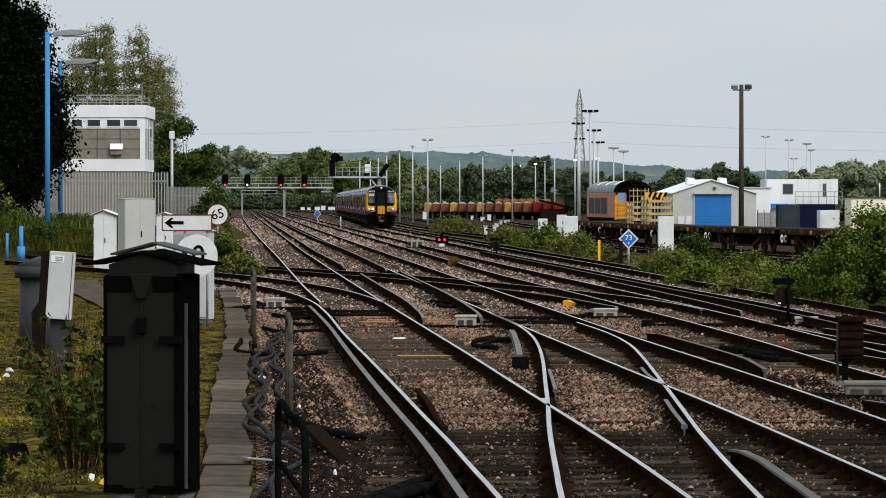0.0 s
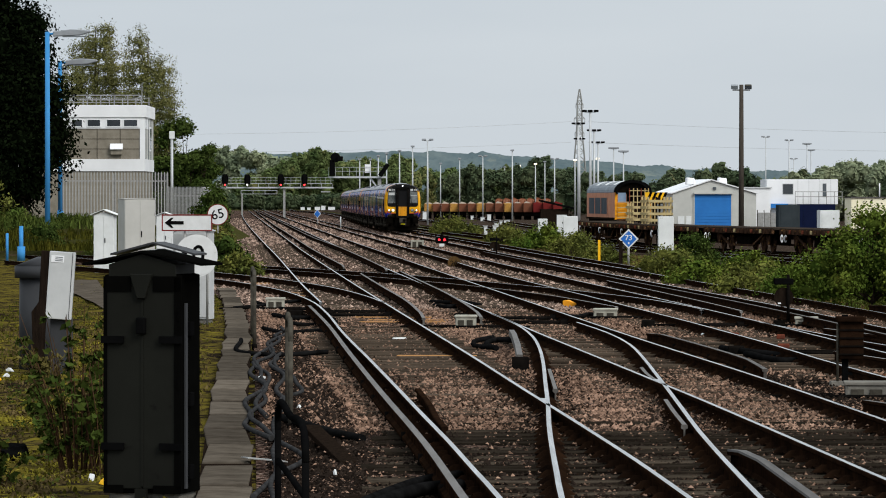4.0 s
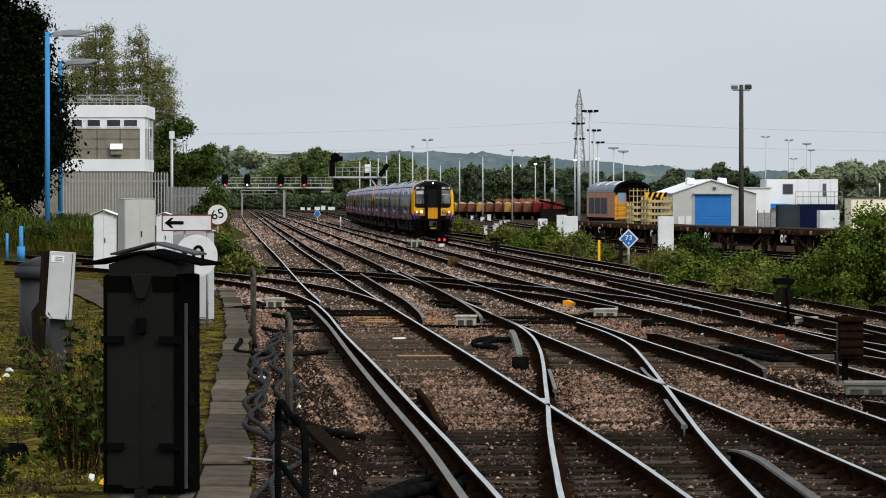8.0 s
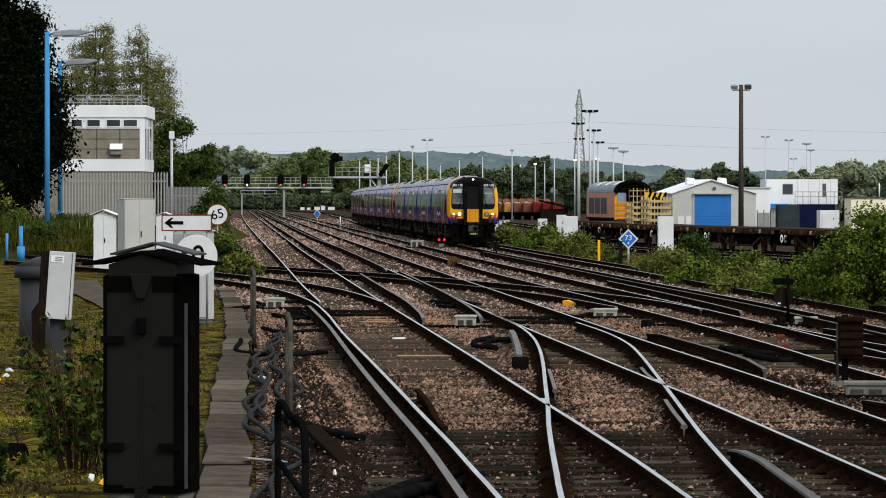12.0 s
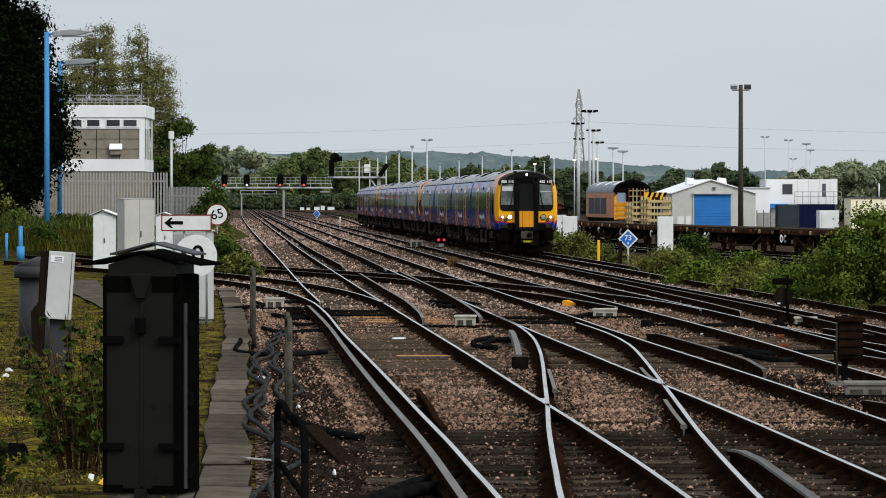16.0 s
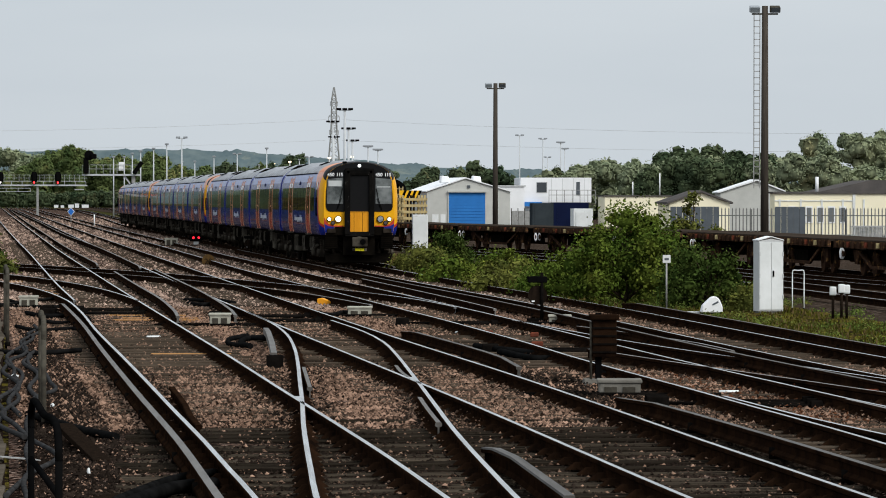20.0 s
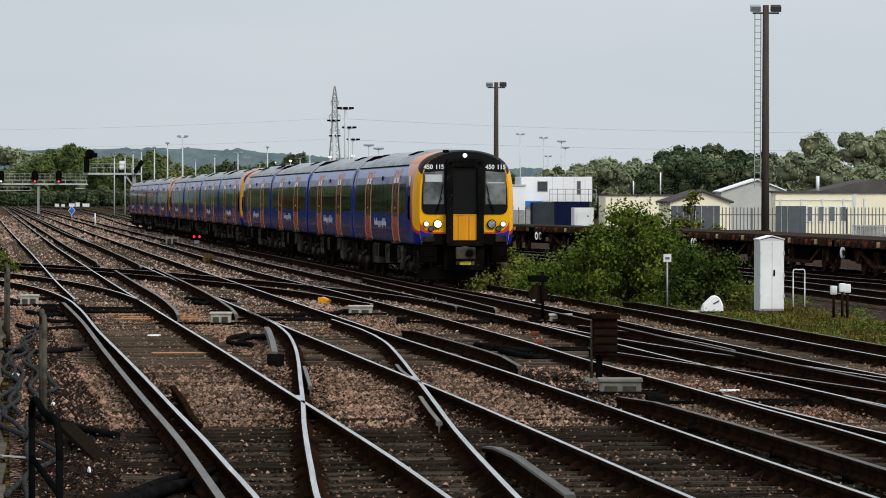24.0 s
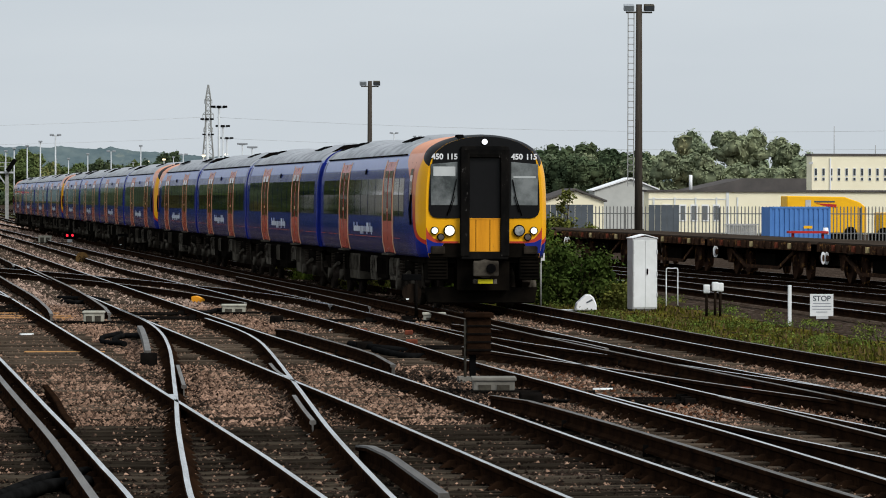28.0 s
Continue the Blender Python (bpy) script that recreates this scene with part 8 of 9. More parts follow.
win = part("window", box(-1.4, -0.6, -0.14, -0.1, 3.15, 3.95), M["glass"], mod)
part("window_frame", box(-1.45, -0.55, -0.12, -0.09, 3.1, 4.0), M["grey_paint"], win)
for x in (-0.2, 0.7, 1.6, 2.5):
    part("cladding_joint", box(x, x + 0.03, -0.115, -0.1, 2.35, 4.3), M["grey_paint"], mod)
part("upper_door", box(1.85, 2.15, -0.13, -0.1, 2.9, 4.0), M["slate"], mod)
part("canopy", box(-2.75, -1.0, -0.5, 0.2, 2.0, 2.35), M["blue_door"], mod, "blue canopy")
part("lower_window", box(-2.4, -0.9, 0.15, 0.2, 0.7, 1.6), M["blue_door"], mod)
rl = bmesh.new()
for z in (2.9, 3.3):
    box(-0.5, 3.4, -1.0, -0.96, z, z + 0.05, rl)
for k in range(7):
    box(-0.5 + k * 0.64, -0.45 + k * 0.64, -1.0, -0.96, 2.2, 3.35, rl)
part("stair_rail", rl, M["galv"], mod, "outside stair railing")
part("landing", box(-0.6, 3.4, -1.0, -0.1, 2.12, 2.22), M["galv_dull"], mod)
for x0, x1, y, z1, mm, lab in ((23.6, 25.1, 300.0, 2.1, "charcoal", "dark grey site container in the yard"), (25.1, 27.6, 300.0, 2.15, "navy", "navy blue site container in the yard"), (25.2, 26.5, 285.0, 1.75, "white_paint", "plain white site box in the yard")):
    t = thing("site_container", lab, "container", "site containers", pose((x0 + x1) / 2, y, -0.2))
    w = (x1 - x0) / 2
    part("body", box(-w, w, 0, 2.5, 0.1, z1 + 0.2, bevel=0.02), M[mm], t)
    part("door", box(-w * 0.8, w * 0.8, -0.03, 0.0, 0.25, z1), M[mm], t)
    part("skid", box(-w, w, 0.1, 0.4, -0.02, 0.1), M["black"], t)
tall_fence = thing("yard_gate", "grey mesh panels between the shed and the offices", "fence", m=pose(26.0, 320.0, -0.2))
for k in range(6):
    part("panel", box(-2.4 + k * 0.5, -1.96 + k * 0.5, 0, 0.04, 0.1, 1.7), M["galv"], tall_fence)
for k in range(7):
    part("post", box(-2.44 + k * 0.5, -2.38 + k * 0.5, 0.0, 0.06, 0, 1.9), M["galv_dull"], tall_fence)


def flood_pole(label, x, y, top, r, ladder=False, heads=2, material="pole"):
    t = thing("floodlight_pole", label, "floodlight mast", "floodlight poles", pose(x, y, -0.3))
    h = top + 0.3
    part("pole", cyl(r, 0, h, n=16, r2=r * 0.72), M[material], t)
    part("cross_arm", box(-0.62, 0.62, -0.05, 0.05, h - 0.42, h - 0.34), M["galv_dull"], t)
    for k in range(heads):
        sx = -0.48 + 0.96 * k / max(1, heads - 1)
        hd = part("floodlight", prism([(-0.15, -0.1), (0.17, -0.13), (0.17, 0.2), (-0.15, 0.16)], -0.24, 0.24, "x", bevel=0.02), M["galv_dull" if k else "lamp_grey"], t, "tilted floodlight", m=pose(sx, 0, h - 0.2, 12, 0, 0))
        part("glass", box(-0.2, 0.2, -0.16, -0.14, -0.08, 0.15), M["glass_grey" if not k else "glass"], hd)
    if ladder:
        lad = bmesh.new()
        for sx in (-0.52, -0.24):
            box(sx - 0.02, sx + 0.02, -0.05, 0.0, 3.2, h - 0.4, lad)
        for k in range(int((h - 3.7) / 0.3)):
            box(-0.52, -0.24, -0.05, 0.0, 3.3 + k * 0.3, 3.335 + k * 0.3, lad)
        part("ladder", lad, M["galv"], t, "thin steel ladder")
    return t


flood_pole("tall grey-brown floodlight pole beside the shed", 20.98, 300.0, 10.55, 0.2)
flood_pole("tall dark floodlight pole with a ladder beside the wagons", 26.72, 200.0, 11.5, 0.2, True)

# cream buildings behind the far fence
low = thing("cream_building", "long single-storey cream building with a dark flat roof edge", "building", m=pose(48.7, 300.0, -0.2))
part("wall", box(-7.9, 9.5, 0, 2.5, 0, 3.0), M["cream"], low, "cream rendered wall")
part("roof_edge", box(-8.05, 9.6, -0.15, 2.6, 3.0, 3.14), M["roof_brown"], low, "dark roof edge")
part("pier", box(-2.35, -2.15, -0.06, 0, 0, 3.0), M["white_paint"], low)
for k in range(5):
    x = -7.6 + k * 1.5
    part("buttress", box(x, x + 0.12, -0.05, 0, 0, 2.6), M["white_paint"], low)
for k, x in enumerate((-6.9, -5.7, -4.9, -4.1, -3.3)):
    w = part("window", box(x, x + 0.5, -0.04, 0, 0.9, 2.1), M["white_clean"], low, "white framed window")
    part("pane", box(x + 0.08, x + 0.42, -0.05, -0.035, 1.0, 2.0), M["glass_grey"], w)
part("string_course", box(-7.9, -2.3, -0.04, 0, 2.45, 2.52), M["white_paint"], low)
part("flue", cyl(0.12, 3.1, 4.2, -4.6, 2.0, n=10), M["white_clean"], low)
big = thing("cream_building", "two-storey cream office block with a row of small windows", "building", m=pose(64.65, 340.0, -0.2))
part("wall", box(-5.15, 11, 0, 2.5, 0, 6.0), M["cream"], big)
part("roof_edge", box(-5.25, 11.1, -0.1, 2.6, 6.0, 6.15), M["roof_brown"], big)
for k in range(11):
    x = -4.95 + k * 0.63
    w = part("window", box(x, x + 0.24, -0.04, 0.0, 4.35, 5.0), M["white_clean"], big)
    part("pane", box(x + 0.03, x + 0.21, -0.05, -0.03, 4.4, 4.95), M["glass"], w)
    w2 = part("window", box(x, x + 0.24, -0.04, 0.0, 3.98, 4.25), M["white_clean"], big)
    part("pane", box(x + 0.03, x + 0.21, -0.05, -0.03, 4.0, 4.22), M["glass"], w2)
part("downpipe", box(-3.7, -3.6, -0.1, 0, 0, 5.8), M["white_clean"], big)
part("camera_arm", box(-5.4, -5.1, -0.2, 0.0, 5.3, 5.5), M["grey_paint"], big)
for x, h in ((-2.8, 8.4), (0.6, 6.9)):
    part("aerial", cyl(0.03, 5.9, h, x, 3.0, n=6), M["galv"], big)
grey = thing("grey_roof_building", "low building with a wide brown-grey sheet roof", "building", m=pose(60.0, 362.0, -0.2))
part("wall", box(-7.0, 3.0, 0, 10, 0, 3.1), M["cream"], grey)
part("roof", prism([(-7.6, 3.1), (-2.5, 4.25), (3.3, 4.25), (3.3, 3.1)], -0.2, 10.2, "y"), M["roof_brown"], grey, "brown-grey sheet roof")
gab = thing("cream_hut", "cream hut with a shallow brown gabled roof", "building", m=pose(33.1, 280.0, -0.2))
part("wall", prism([(-2.0, 0), (2.0, 0), (2.0, 2.35), (0.1, 3.0), (-2.0, 2.35)], 0, 7, "y"), M["cream"], gab)
part("roof", prism([(-2.2, 2.28), (0.1, 3.04), (2.2, 2.28), (2.2, 2.40), (0.1, 3.18), (-2.2, 2.40)], -0.2, 7.2, "y"), M["roof_brown"], gab)
gab2 = thing("cream_hut", "long low cream hut beside the fence", "building", m=pose(30.6, 295.0, -0.2))
part("wall", box(-2.35, 2.3, 0, 5, 0, 2.78), M["cream"], gab2)
part("roof", box(-2.4, 2.35, -0.1, 5.1, 2.78, 2.86), M["roof_brown"], gab2)
for x, z in ((-0.2, 3.6), (1.7, 4.2)):
    part("flue", cyl(0.045, 2.8, z + 0.2, x, 2.0, n=8), M["white_clean"], gab2)
ws = thing("white_shed", "large pale sheet-metal shed near the huts", "building", m=pose(45.9, 350.0, -0.2))
part("wall", prism([(-2.8, 0), (2.4, 0), (2.4, 3.25), (0.2, 4.1), (-2.8, 3.15)], 0, 4, "y"), M["shed"], ws)
part("roof", prism([(-3.0, 3.1), (0.2, 4.12), (2.6, 3.2), (2.6, 3.3), (0.2, 4.25), (-3.0, 3.2)], -0.2, 4.2, "y"), M["white_clean"], ws)
palisade("grey palisade fence along the far side of the yard", 29.8, 250.0, 49.5, 250.0, -0.2, 2.1, 0.21, "fence_grey", "yard fences", 0.3)
for x0, x1, lab in ((27.6, 30.6, "slate grey sheet panels along the yard fence"), (33.75, 35.9, "grey corrugated panels on the yard fence")):
    t = thing("sheet_panels", lab, "fence panel", "sheet panels", pose(x0, 248.0, -0.2))
    n = int((x1 - x0) / 0.36)
    for k in range(n):
        part("panel", box(k * 0.36, k * 0.36 + 0.34, 0, 0.05, 0, 2.15), M["slate"], t)
rack = thing("barrier_stack", "stack of leaning steel barriers by the fence", "barriers", m=pose(38.9, 243.0, -0.2, 0, 0, 0))
for k in range(6):
    f = bmesh.new()
    for z in (0.1, 1.0):
        box(0, 1.5, -0.02, 0.02, z, z + 0.05, f)
    for j in range(7):
        box(j * 0.24, j * 0.24 + 0.04, -0.015, 0.015, 0.1, 1.02, f)
    part("barrier", f, M["galv"], rack, m=pose(-1.4 + k * 0.12, k * 0.15, 0.05, -14, 0, 0))
cont = thing("shipping_container", "bright blue corrugated shipping container", "container", m=pose(41.0, 238.0, -0.2, 0, 0, 3))
part("body", box(-1.72, 1.75, 0.05, 2.4, 0.15, 2.05), M["container"], cont)
for k in range(11):
    part("rib", box(-1.45 + k * 0.28, -1.29 + k * 0.28, 0.0, 0.05, 0.28, 1.95), M["container"], cont)
for x in (-1.75, 1.62):
    part("corner_post", box(x, x + 0.13, -0.01, 0.12, 0.1, 2.08), M["container"], cont)
part("top_rail", box(-1.75, 1.75, -0.01, 0.1, 1.97, 2.08), M["container"], cont)
part("mark_bar", box(0.2, 0.7, -0.006, 0.0, 0.85, 1.0), M["yellow"], cont)


def yellow_van(label, x, y, ln, h, shape, logo):
    t = thing("yellow_vehicle", label, "rail vehicle", "yellow vehicles", pose(x, y, -0.2))
    part("body", prism(shape, 0, 2.4, "y", bevel=0.04), M["yellow"], t)
    part("underframe", box(-ln / 2, ln / 2, 0.2, 2.2, 0.0, 0.45), M["under"], t)
    if logo:
        part("emblem", prism([(-0.6, h - 0.35), (0.7, h - 0.42), (0.7, h - 0.62), (0.1, h - 0.55)], -0.02, 0, "y"), M["red"], t, "plain red swoosh")
        part("mark_bar", box(-0.7, 0.6, -0.02, 0, h - 0.3, h - 0.2), M["slate"], t)
        part("panel", box(-1.25, -0.9, -0.02, 0, 0.8, h - 0.15), M["grey_paint"], t)
    else:
        part("window", box(-0.6, 0.4, -0.02, 0, 1.1, 1.6), M["glass"], t)
        part("white_box", box(-0.5, 0.1, -0.3, 0, 0.3, 0.6), M["white_clean"], t)
    for xx in (-ln / 3, ln / 3):
        part("wheel", cyl(0.4, -0.1, 0.1, n=18, m=Matrix.Translation((xx, 0.1, 0.4)) @ Matrix.Rotation(radians(90), 4, "X")), M["black"], t)
    return t


yellow_van("bright yellow box vehicle with a rounded end beside the fence", 46.7, 262.0, 4.8, 2.6, [(-2.4, 0.4), (2.6, 0.4), (2.6, 1.95), (2.2, 2.3), (1.2, 2.65), (-2.4, 2.7)], True)
yellow_van("yellow crew cab vehicle beside the fence", 50.2, 255.0, 3.4, 1.7, [(-1.3, 0.4), (2.0, 0.4), (2.0, 1.7), (-1.3, 1.7)], False)
trol = thing("red_trolley", "low red flat trolley with white ends", "trolley", m=pose(38.7, 222.0, 0.45))
part("frame", box(-1.05, 1.05, 0, 0.8, 0.06, 0.18), M["red"], trol)
part("white_bag", cyl(0.2, 0.0, 0.36, 0.95, 0.3, n=12, r2=0.12), M["white_clean"], trol)
for x in (-0.8, 0.8):
    part("leg", box(x - 0.05, x + 0.05, 0.2, 0.5, -0.7, 0.1), M["red"], trol)
tree("shrub", "small leafy tree by the dark floodlight pole", 25.0, 214.0, -0.2, 2.6, bush_blobs(1.1, 0.8, 3.3, 7, 8), 2400, 0.10, "bush2", 177, 0.06, 0.1, 0.0, "shrub")


# ---- far down the line: gantries, yard masts, hoppers, pylon ----
def truss_beam(x0, x1, y, z0, z1, d=1.0):
    bm = bmesh.new()
    for yy in (y, y + d):
        for z in (z0, z1):
            box(x0, x1, yy - 0.04, yy + 0.04, z, z + 0.07, bm)
    n = max(3, int(abs(x1 - x0) / 1.6))
    for k in range(n + 1):
        x = x0 + (x1 - x0) * k / n
        for yy in (y, y + d):
            box(x - 0.02, x + 0.02, yy - 0.02, yy + 0.02, z0, z1, bm)
    return bm


def gantry_signal(parent, x, y, z, h=1.4, aspect=None, turn=0):
    s = part("signal_head", box(-0.26, 0.26, -0.15, 0.15, 0, h, bevel=0.08), M["black"], parent, "black signal head", m=pose(x, y, z, 0, 0, turn))
    part("back_plate", prism([(-0.42, 0.3), (0.42, 0.3), (0.5, h * 0.8), (0.3, h + 0.15), (-0.3, h + 0.15), (-0.5, h * 0.8)], 0.1, 0.14, "y"), M["black"], s)
    if aspect:
        part("lamp", disc(0.15, 0.05, 16), aspect, s, "lit lamp", m=pose(0, -0.18, 0.22))
    return s


gantry_white = mat("lit_gantry_white_lamp", (0.8, 0.8, 0.8), None, 1.0, 0.3, emit=(1.0, 0.97, 0.92, 0.8))
gantry_red = mat("lit_gantry_red_lamp", (0.6, 0.04, 0.03), None, 1.0, 0.3, emit=(1.0, 0.05, 0.06, 2.0))
warm_lit = mat("lit_warm_floodlight", (0.9, 0.8, 0.6), None, 1.0, 0.3, emit=(1.0, 0.80, 0.48, 2.5))
g1 = thing("signal_gantry", "long grey steel signal gantry across the lines with red signals", "signal gantry", "signal gantries")
part("beam", truss_beam(-34.6, -16.9, 650.0, 4.45, 5.0), M["mast"], g1, "grey lattice beam")
part("walkway", box(-34.6, -16.7, 649.9, 651.1, 4.3, 4.44), M["mast"], g1)
rail1 = bmesh.new()
for z in (5.5, 5.95):
    box(-34.6, -16.7, 649.9, 649.94, z, z + 0.035, rail1)
for k in range(24):
    box(-34.6 + k * 0.76, -34.565 + k * 0.76, 649.9, 649.94, 4.9, 6.0, rail1)
part("handrail", rail1, M["mast"], g1)
for x in (-24.2,):
    part("leg", box(x - 0.17, x + 0.17, 650.2, 650.6, -0.3, 4.4), M["galv"], g1)
part("knee_brace", box(-18.6, -17.2, 650.3, 650.6, 3.7, 3.85), M["mast"], g1)
for x, asp in ((-33.2, gantry_red), (-29.8, gantry_white), (-24.7, gantry_red), (-21.1, gantry_red)):
    gantry_signal(g1, x, 649.6, 4.6, 1.7, asp)
g3 = thing("signal_gantry", "smaller pale gantry farther down the line", "signal gantry", "signal gantries")
part("beam", truss_beam(-36.0, -29.6, 760.0, 3.6, 4.2), M["mast"], g3)
for x in (-35.8,):
    part("leg", box(x - 0.13, x + 0.13, 760.0, 760.3, -0.3, 3.7), M["galv"], g3)
g2 = thing("signal_gantry", "cantilever signal gantry with a large black signal head", "signal gantry", "signal gantries")
part("platform", box(-12.9, -6.3, 480.0, 481.2, 4.95, 5.15), M["mast"], g2)
part("leg", box(-7.35, -6.95, 480.3, 480.8, -0.3, 5.0), M["galv"], g2)
part("brace", prism([(-8.3, 4.95), (-8.05, 4.95), (-7.2, 3.7), (-7.35, 3.7)], 480.4, 480.7, "y"), M["mast"], g2)
rail2 = bmesh.new()
for z in (5.7, 6.15):
    box(-12.9, -6.6, 480.0, 480.04, z, z + 0.04, rail2)
for k in range(9):
    box(-12.9 + k * 0.78, -12.86 + k * 0.78, 480.0, 480.04, 5.1, 6.2, rail2)
part("handrail", rail2, M["mast"], g2)
head = part("signal_head", box(-12.75, -12.15, 479.6, 479.9, 5.2, 7.0, bevel=0.08), M["black"], g2, "large black signal head")
part("head_top", cyl(0.55, -0.15, 0.15, n=20, m=Matrix.Translation((-12.1, 479.75, 7.25)) @ Matrix.Rotation(radians(90), 4, "X")), M["black"], head)
part("hood", box(-11.9, -11.25, 479.3, 480.0, 6.85, 7.4, bevel=0.12), M["black"], head)
arm = box(-0.25, 0.25, -0.15, 0.15, 0, 1.6, bevel=0.08)
arm.transform(Matrix.Rotation(radians(35), 4, "Y"))
part("side_signal", arm, M["black"], g2, "tilted black side signal", m=pose(-7.1, 479.8, 5.2))
part("cabinet", box(-8.8, -8.15, 480.1, 480.6, 5.55, 6.5), M["white_clean"], g2, "white equipment box")


def mast(label, x, y, top, heads, lit=False, r=0.09, spread=0.8, dark=False):
    t = thing("yard_mast", label, "floodlight mast", "yard masts", pose(x, y, -0.3))
    h = top + 0.3
    part("column", cyl(r, 0, h, n=10, r2=r * 0.7), M["mast"], t)
    if heads > 1:
        part("cross_arm", box(-spread / 2, spread / 2, -0.03, 0.03, h - 0.12, h - 0.05), M["mast"], t)
    for k in range(heads):
        dx = 0 if heads == 1 else -spread / 2 + spread * k / (heads - 1)
        part("floodlight", box(dx - 0.24, dx + 0.24, -0.2, 0.2, h - 0.08, h + 0.14, bevel=0.05), warm_lit if lit else M["black" if dark else "lamp_grey"], t)
    return t


MASTS_WEST = [(-12.1, 620, 8.4, 1, 0), (-10.9, 640, 8.6, 1, 0), (-9.1, 600, 8.7, 1, 0), (-7.4, 560, 8.6, 1, 0), (-5.5, 540, 8.7, 1, 0), (-3.7, 520, 9.0, 1, 0), (-1.7, 470, 9.1, 2, 0), (-2.8, 800, 9.3, 1, 0), (-0.4, 700, 8.5, 1, 0), (2.5, 640, 8.7, 1, 0), (5.6, 600, 8.7, 2, 0), (11.0, 760, 8.4, 1, 0), (9.1, 560, 9.0, 1, 0)]
MASTS_EAST = [(13.6, 760, 8.6, 1, 1), (15.6, 720, 8.6, 1, 1), (17.2, 720, 9.0, 1, 0), (15.7, 600, 8.3, 2, 0), (19.8, 640, 8.5, 1, 1), (23.2, 640, 8.7, 1, 1), (20.8, 520, 8.8, 3, 0), (22.0, 520, 8.4, 3, 0), (46.9, 620, 11.7, 2, 0), (50.3, 620, 11.2, 2, 0), (59.2, 720, 9.5, 2, 0), (51.2, 600, 10.4, 3, 0), (55.2, 640, 10.0, 3, 0)]
for x, y, top, heads, lit in MASTS_WEST + MASTS_EAST:
    mast("slim pale lighting mast in the far yard" if not lit else "slim yard mast with its lamp lit", x, y, top, heads, bool(lit), 0.11, 0.8)
for x, y, top in [(14.5, 420, 11.2), (17.0, 480, 10.3), (16.5, 520, 11.8), (18.9, 520, 9.5), (19.2, 600, 11.1)]:
    mast("tall yard mast with a cluster of dark floodlights", x, y, top, 3, False, 0.16, 1.15, True)

# spoil hoppers
hop_yellow = mat("dirty_yellow_hopper", (0.50, 0.28, 0.06), (0.34, 0.17, 0.05), 0.6, 0.7, spot=(0.20, 0.09, 0.05), spot_at=0.52, spot_scale=0.6)
hop_rust = mat("rusty_hopper", (0.20, 0.075, 0.04), (0.13, 0.055, 0.035), 0.6, 0.8)
hop_pale = mat("salmon_rust_hopper", (0.34, 0.15, 0.09), (0.24, 0.10, 0.06), 0.6, 0.8)
hop_red = mat("dull_red_hopper", (0.17, 0.022, 0.02), (0.12, 0.018, 0.017), 0.6, 0.7)
spoil = mat("pale_spoil", (0.50, 0.44, 0.36), (0.38, 0.33, 0.27), 1.0, 0.95, bump=0.5)
for k in range(15):
    x = -2.2 + k * 1.28
    col = hop_red if k > 11 else (hop_yellow if k % 3 == 0 else hop_rust)
    t = thing("hopper_wagon", "hopper wagon heaped with pale spoil in the far yard", "railway wagon", "hopper wagons", pose(x, 640.0 - 4 * k, 0))
    part("tub", prism([(-0.60, 0.80), (0.60, 0.80), (0.635, 1.95 + 0.012 * k), (-0.635, 1.95 + 0.012 * k)], 0, 6.0, "y", bevel=0.03), col, t)
    part("load", prism([(-0.62, 1.95), (-0.2, 2.22 + 0.05 * (k % 3)), (0.25, 2.16), (0.62, 1.95)], 0.3, 5.7, "y"), spoil if k < 12 else hop_red, t)
    part("underframe", box(-0.5, 0.5, 0.2, 5.8, 0.3, 0.9), M["under"], t)
    for wy in (1.2, 4.8):
        part("wheelset", box(-0.48, 0.48, wy - 0.35, wy + 0.35, -0.26, 0.3, bevel=0.1), M["under"], t)
for k in range(7):
    t = thing("hopper_wagon", "salmon-rust box wagon standing on the farther siding", "railway wagon", "hopper wagons", pose(9.8 + k * 1.32, 745.0 - 3 * k, 0))
    part("tub", prism([(-0.61, 0.80), (0.61, 0.80), (0.64, 2.62), (-0.64, 2.62)], 0, 6.0, "y", bevel=0.03), hop_pale, t)
    part("load", prism([(-0.60, 2.60), (-0.2, 2.85 + 0.08 * (k % 3)), (0.25, 2.80), (0.60, 2.60)], 0.3, 5.7, "y"), hop_rust, t)
    for rz in (-0.3, 0.3):
        part("rib", box(rz - 0.04, rz + 0.04, -0.05, 0.0, 0.85, 2.58), hop_rust, t)
    part("underframe", box(-0.5, 0.5, 0.2, 5.8, 0.3, 0.9), M["under"], t)
    for wy in (1.2, 4.8):
        part("wheelset", box(-0.48, 0.48, wy - 0.35, wy + 0.35, -0.26, 0.3, bevel=0.1), M["under"], t)
for x, y, w, h in [(5.1, 550, 0.5, 0.2), (5.9, 545, 0.45, 0.55), (5.4, 430, 0.4, 0.05), (6.4, 470, 0.3, 0.1), (7.5, 500, 0.7, 0.05), (4.1, 600, 0.4, 0.2), (9.4, 330, 1.3, 1.0), (-40.8, 1240, 1.2, 0.5), (-39.0, 1240, 1.0, 0.4), (-36.5, 1240, 1.6, 0.6), (-34.8, 1240, 1.2, 0.9), (-32.4, 1240, 2.0, 0.6), (-2.4, 588, 0.8, 0.8), (3.3, 330, 0.26, 0.35), (3.9, 320, 0.3, 0.45)]:
    t = thing("trackside_cabinet", "small white cabinet among the far tracks", "equipment cabinet", "far cabinets", pose(x, y, -0.25))
    part("body", box(-w / 2, w / 2, 0, 0.6, 0, h + 0.3, bevel=0.03), M["white_paint"], t)
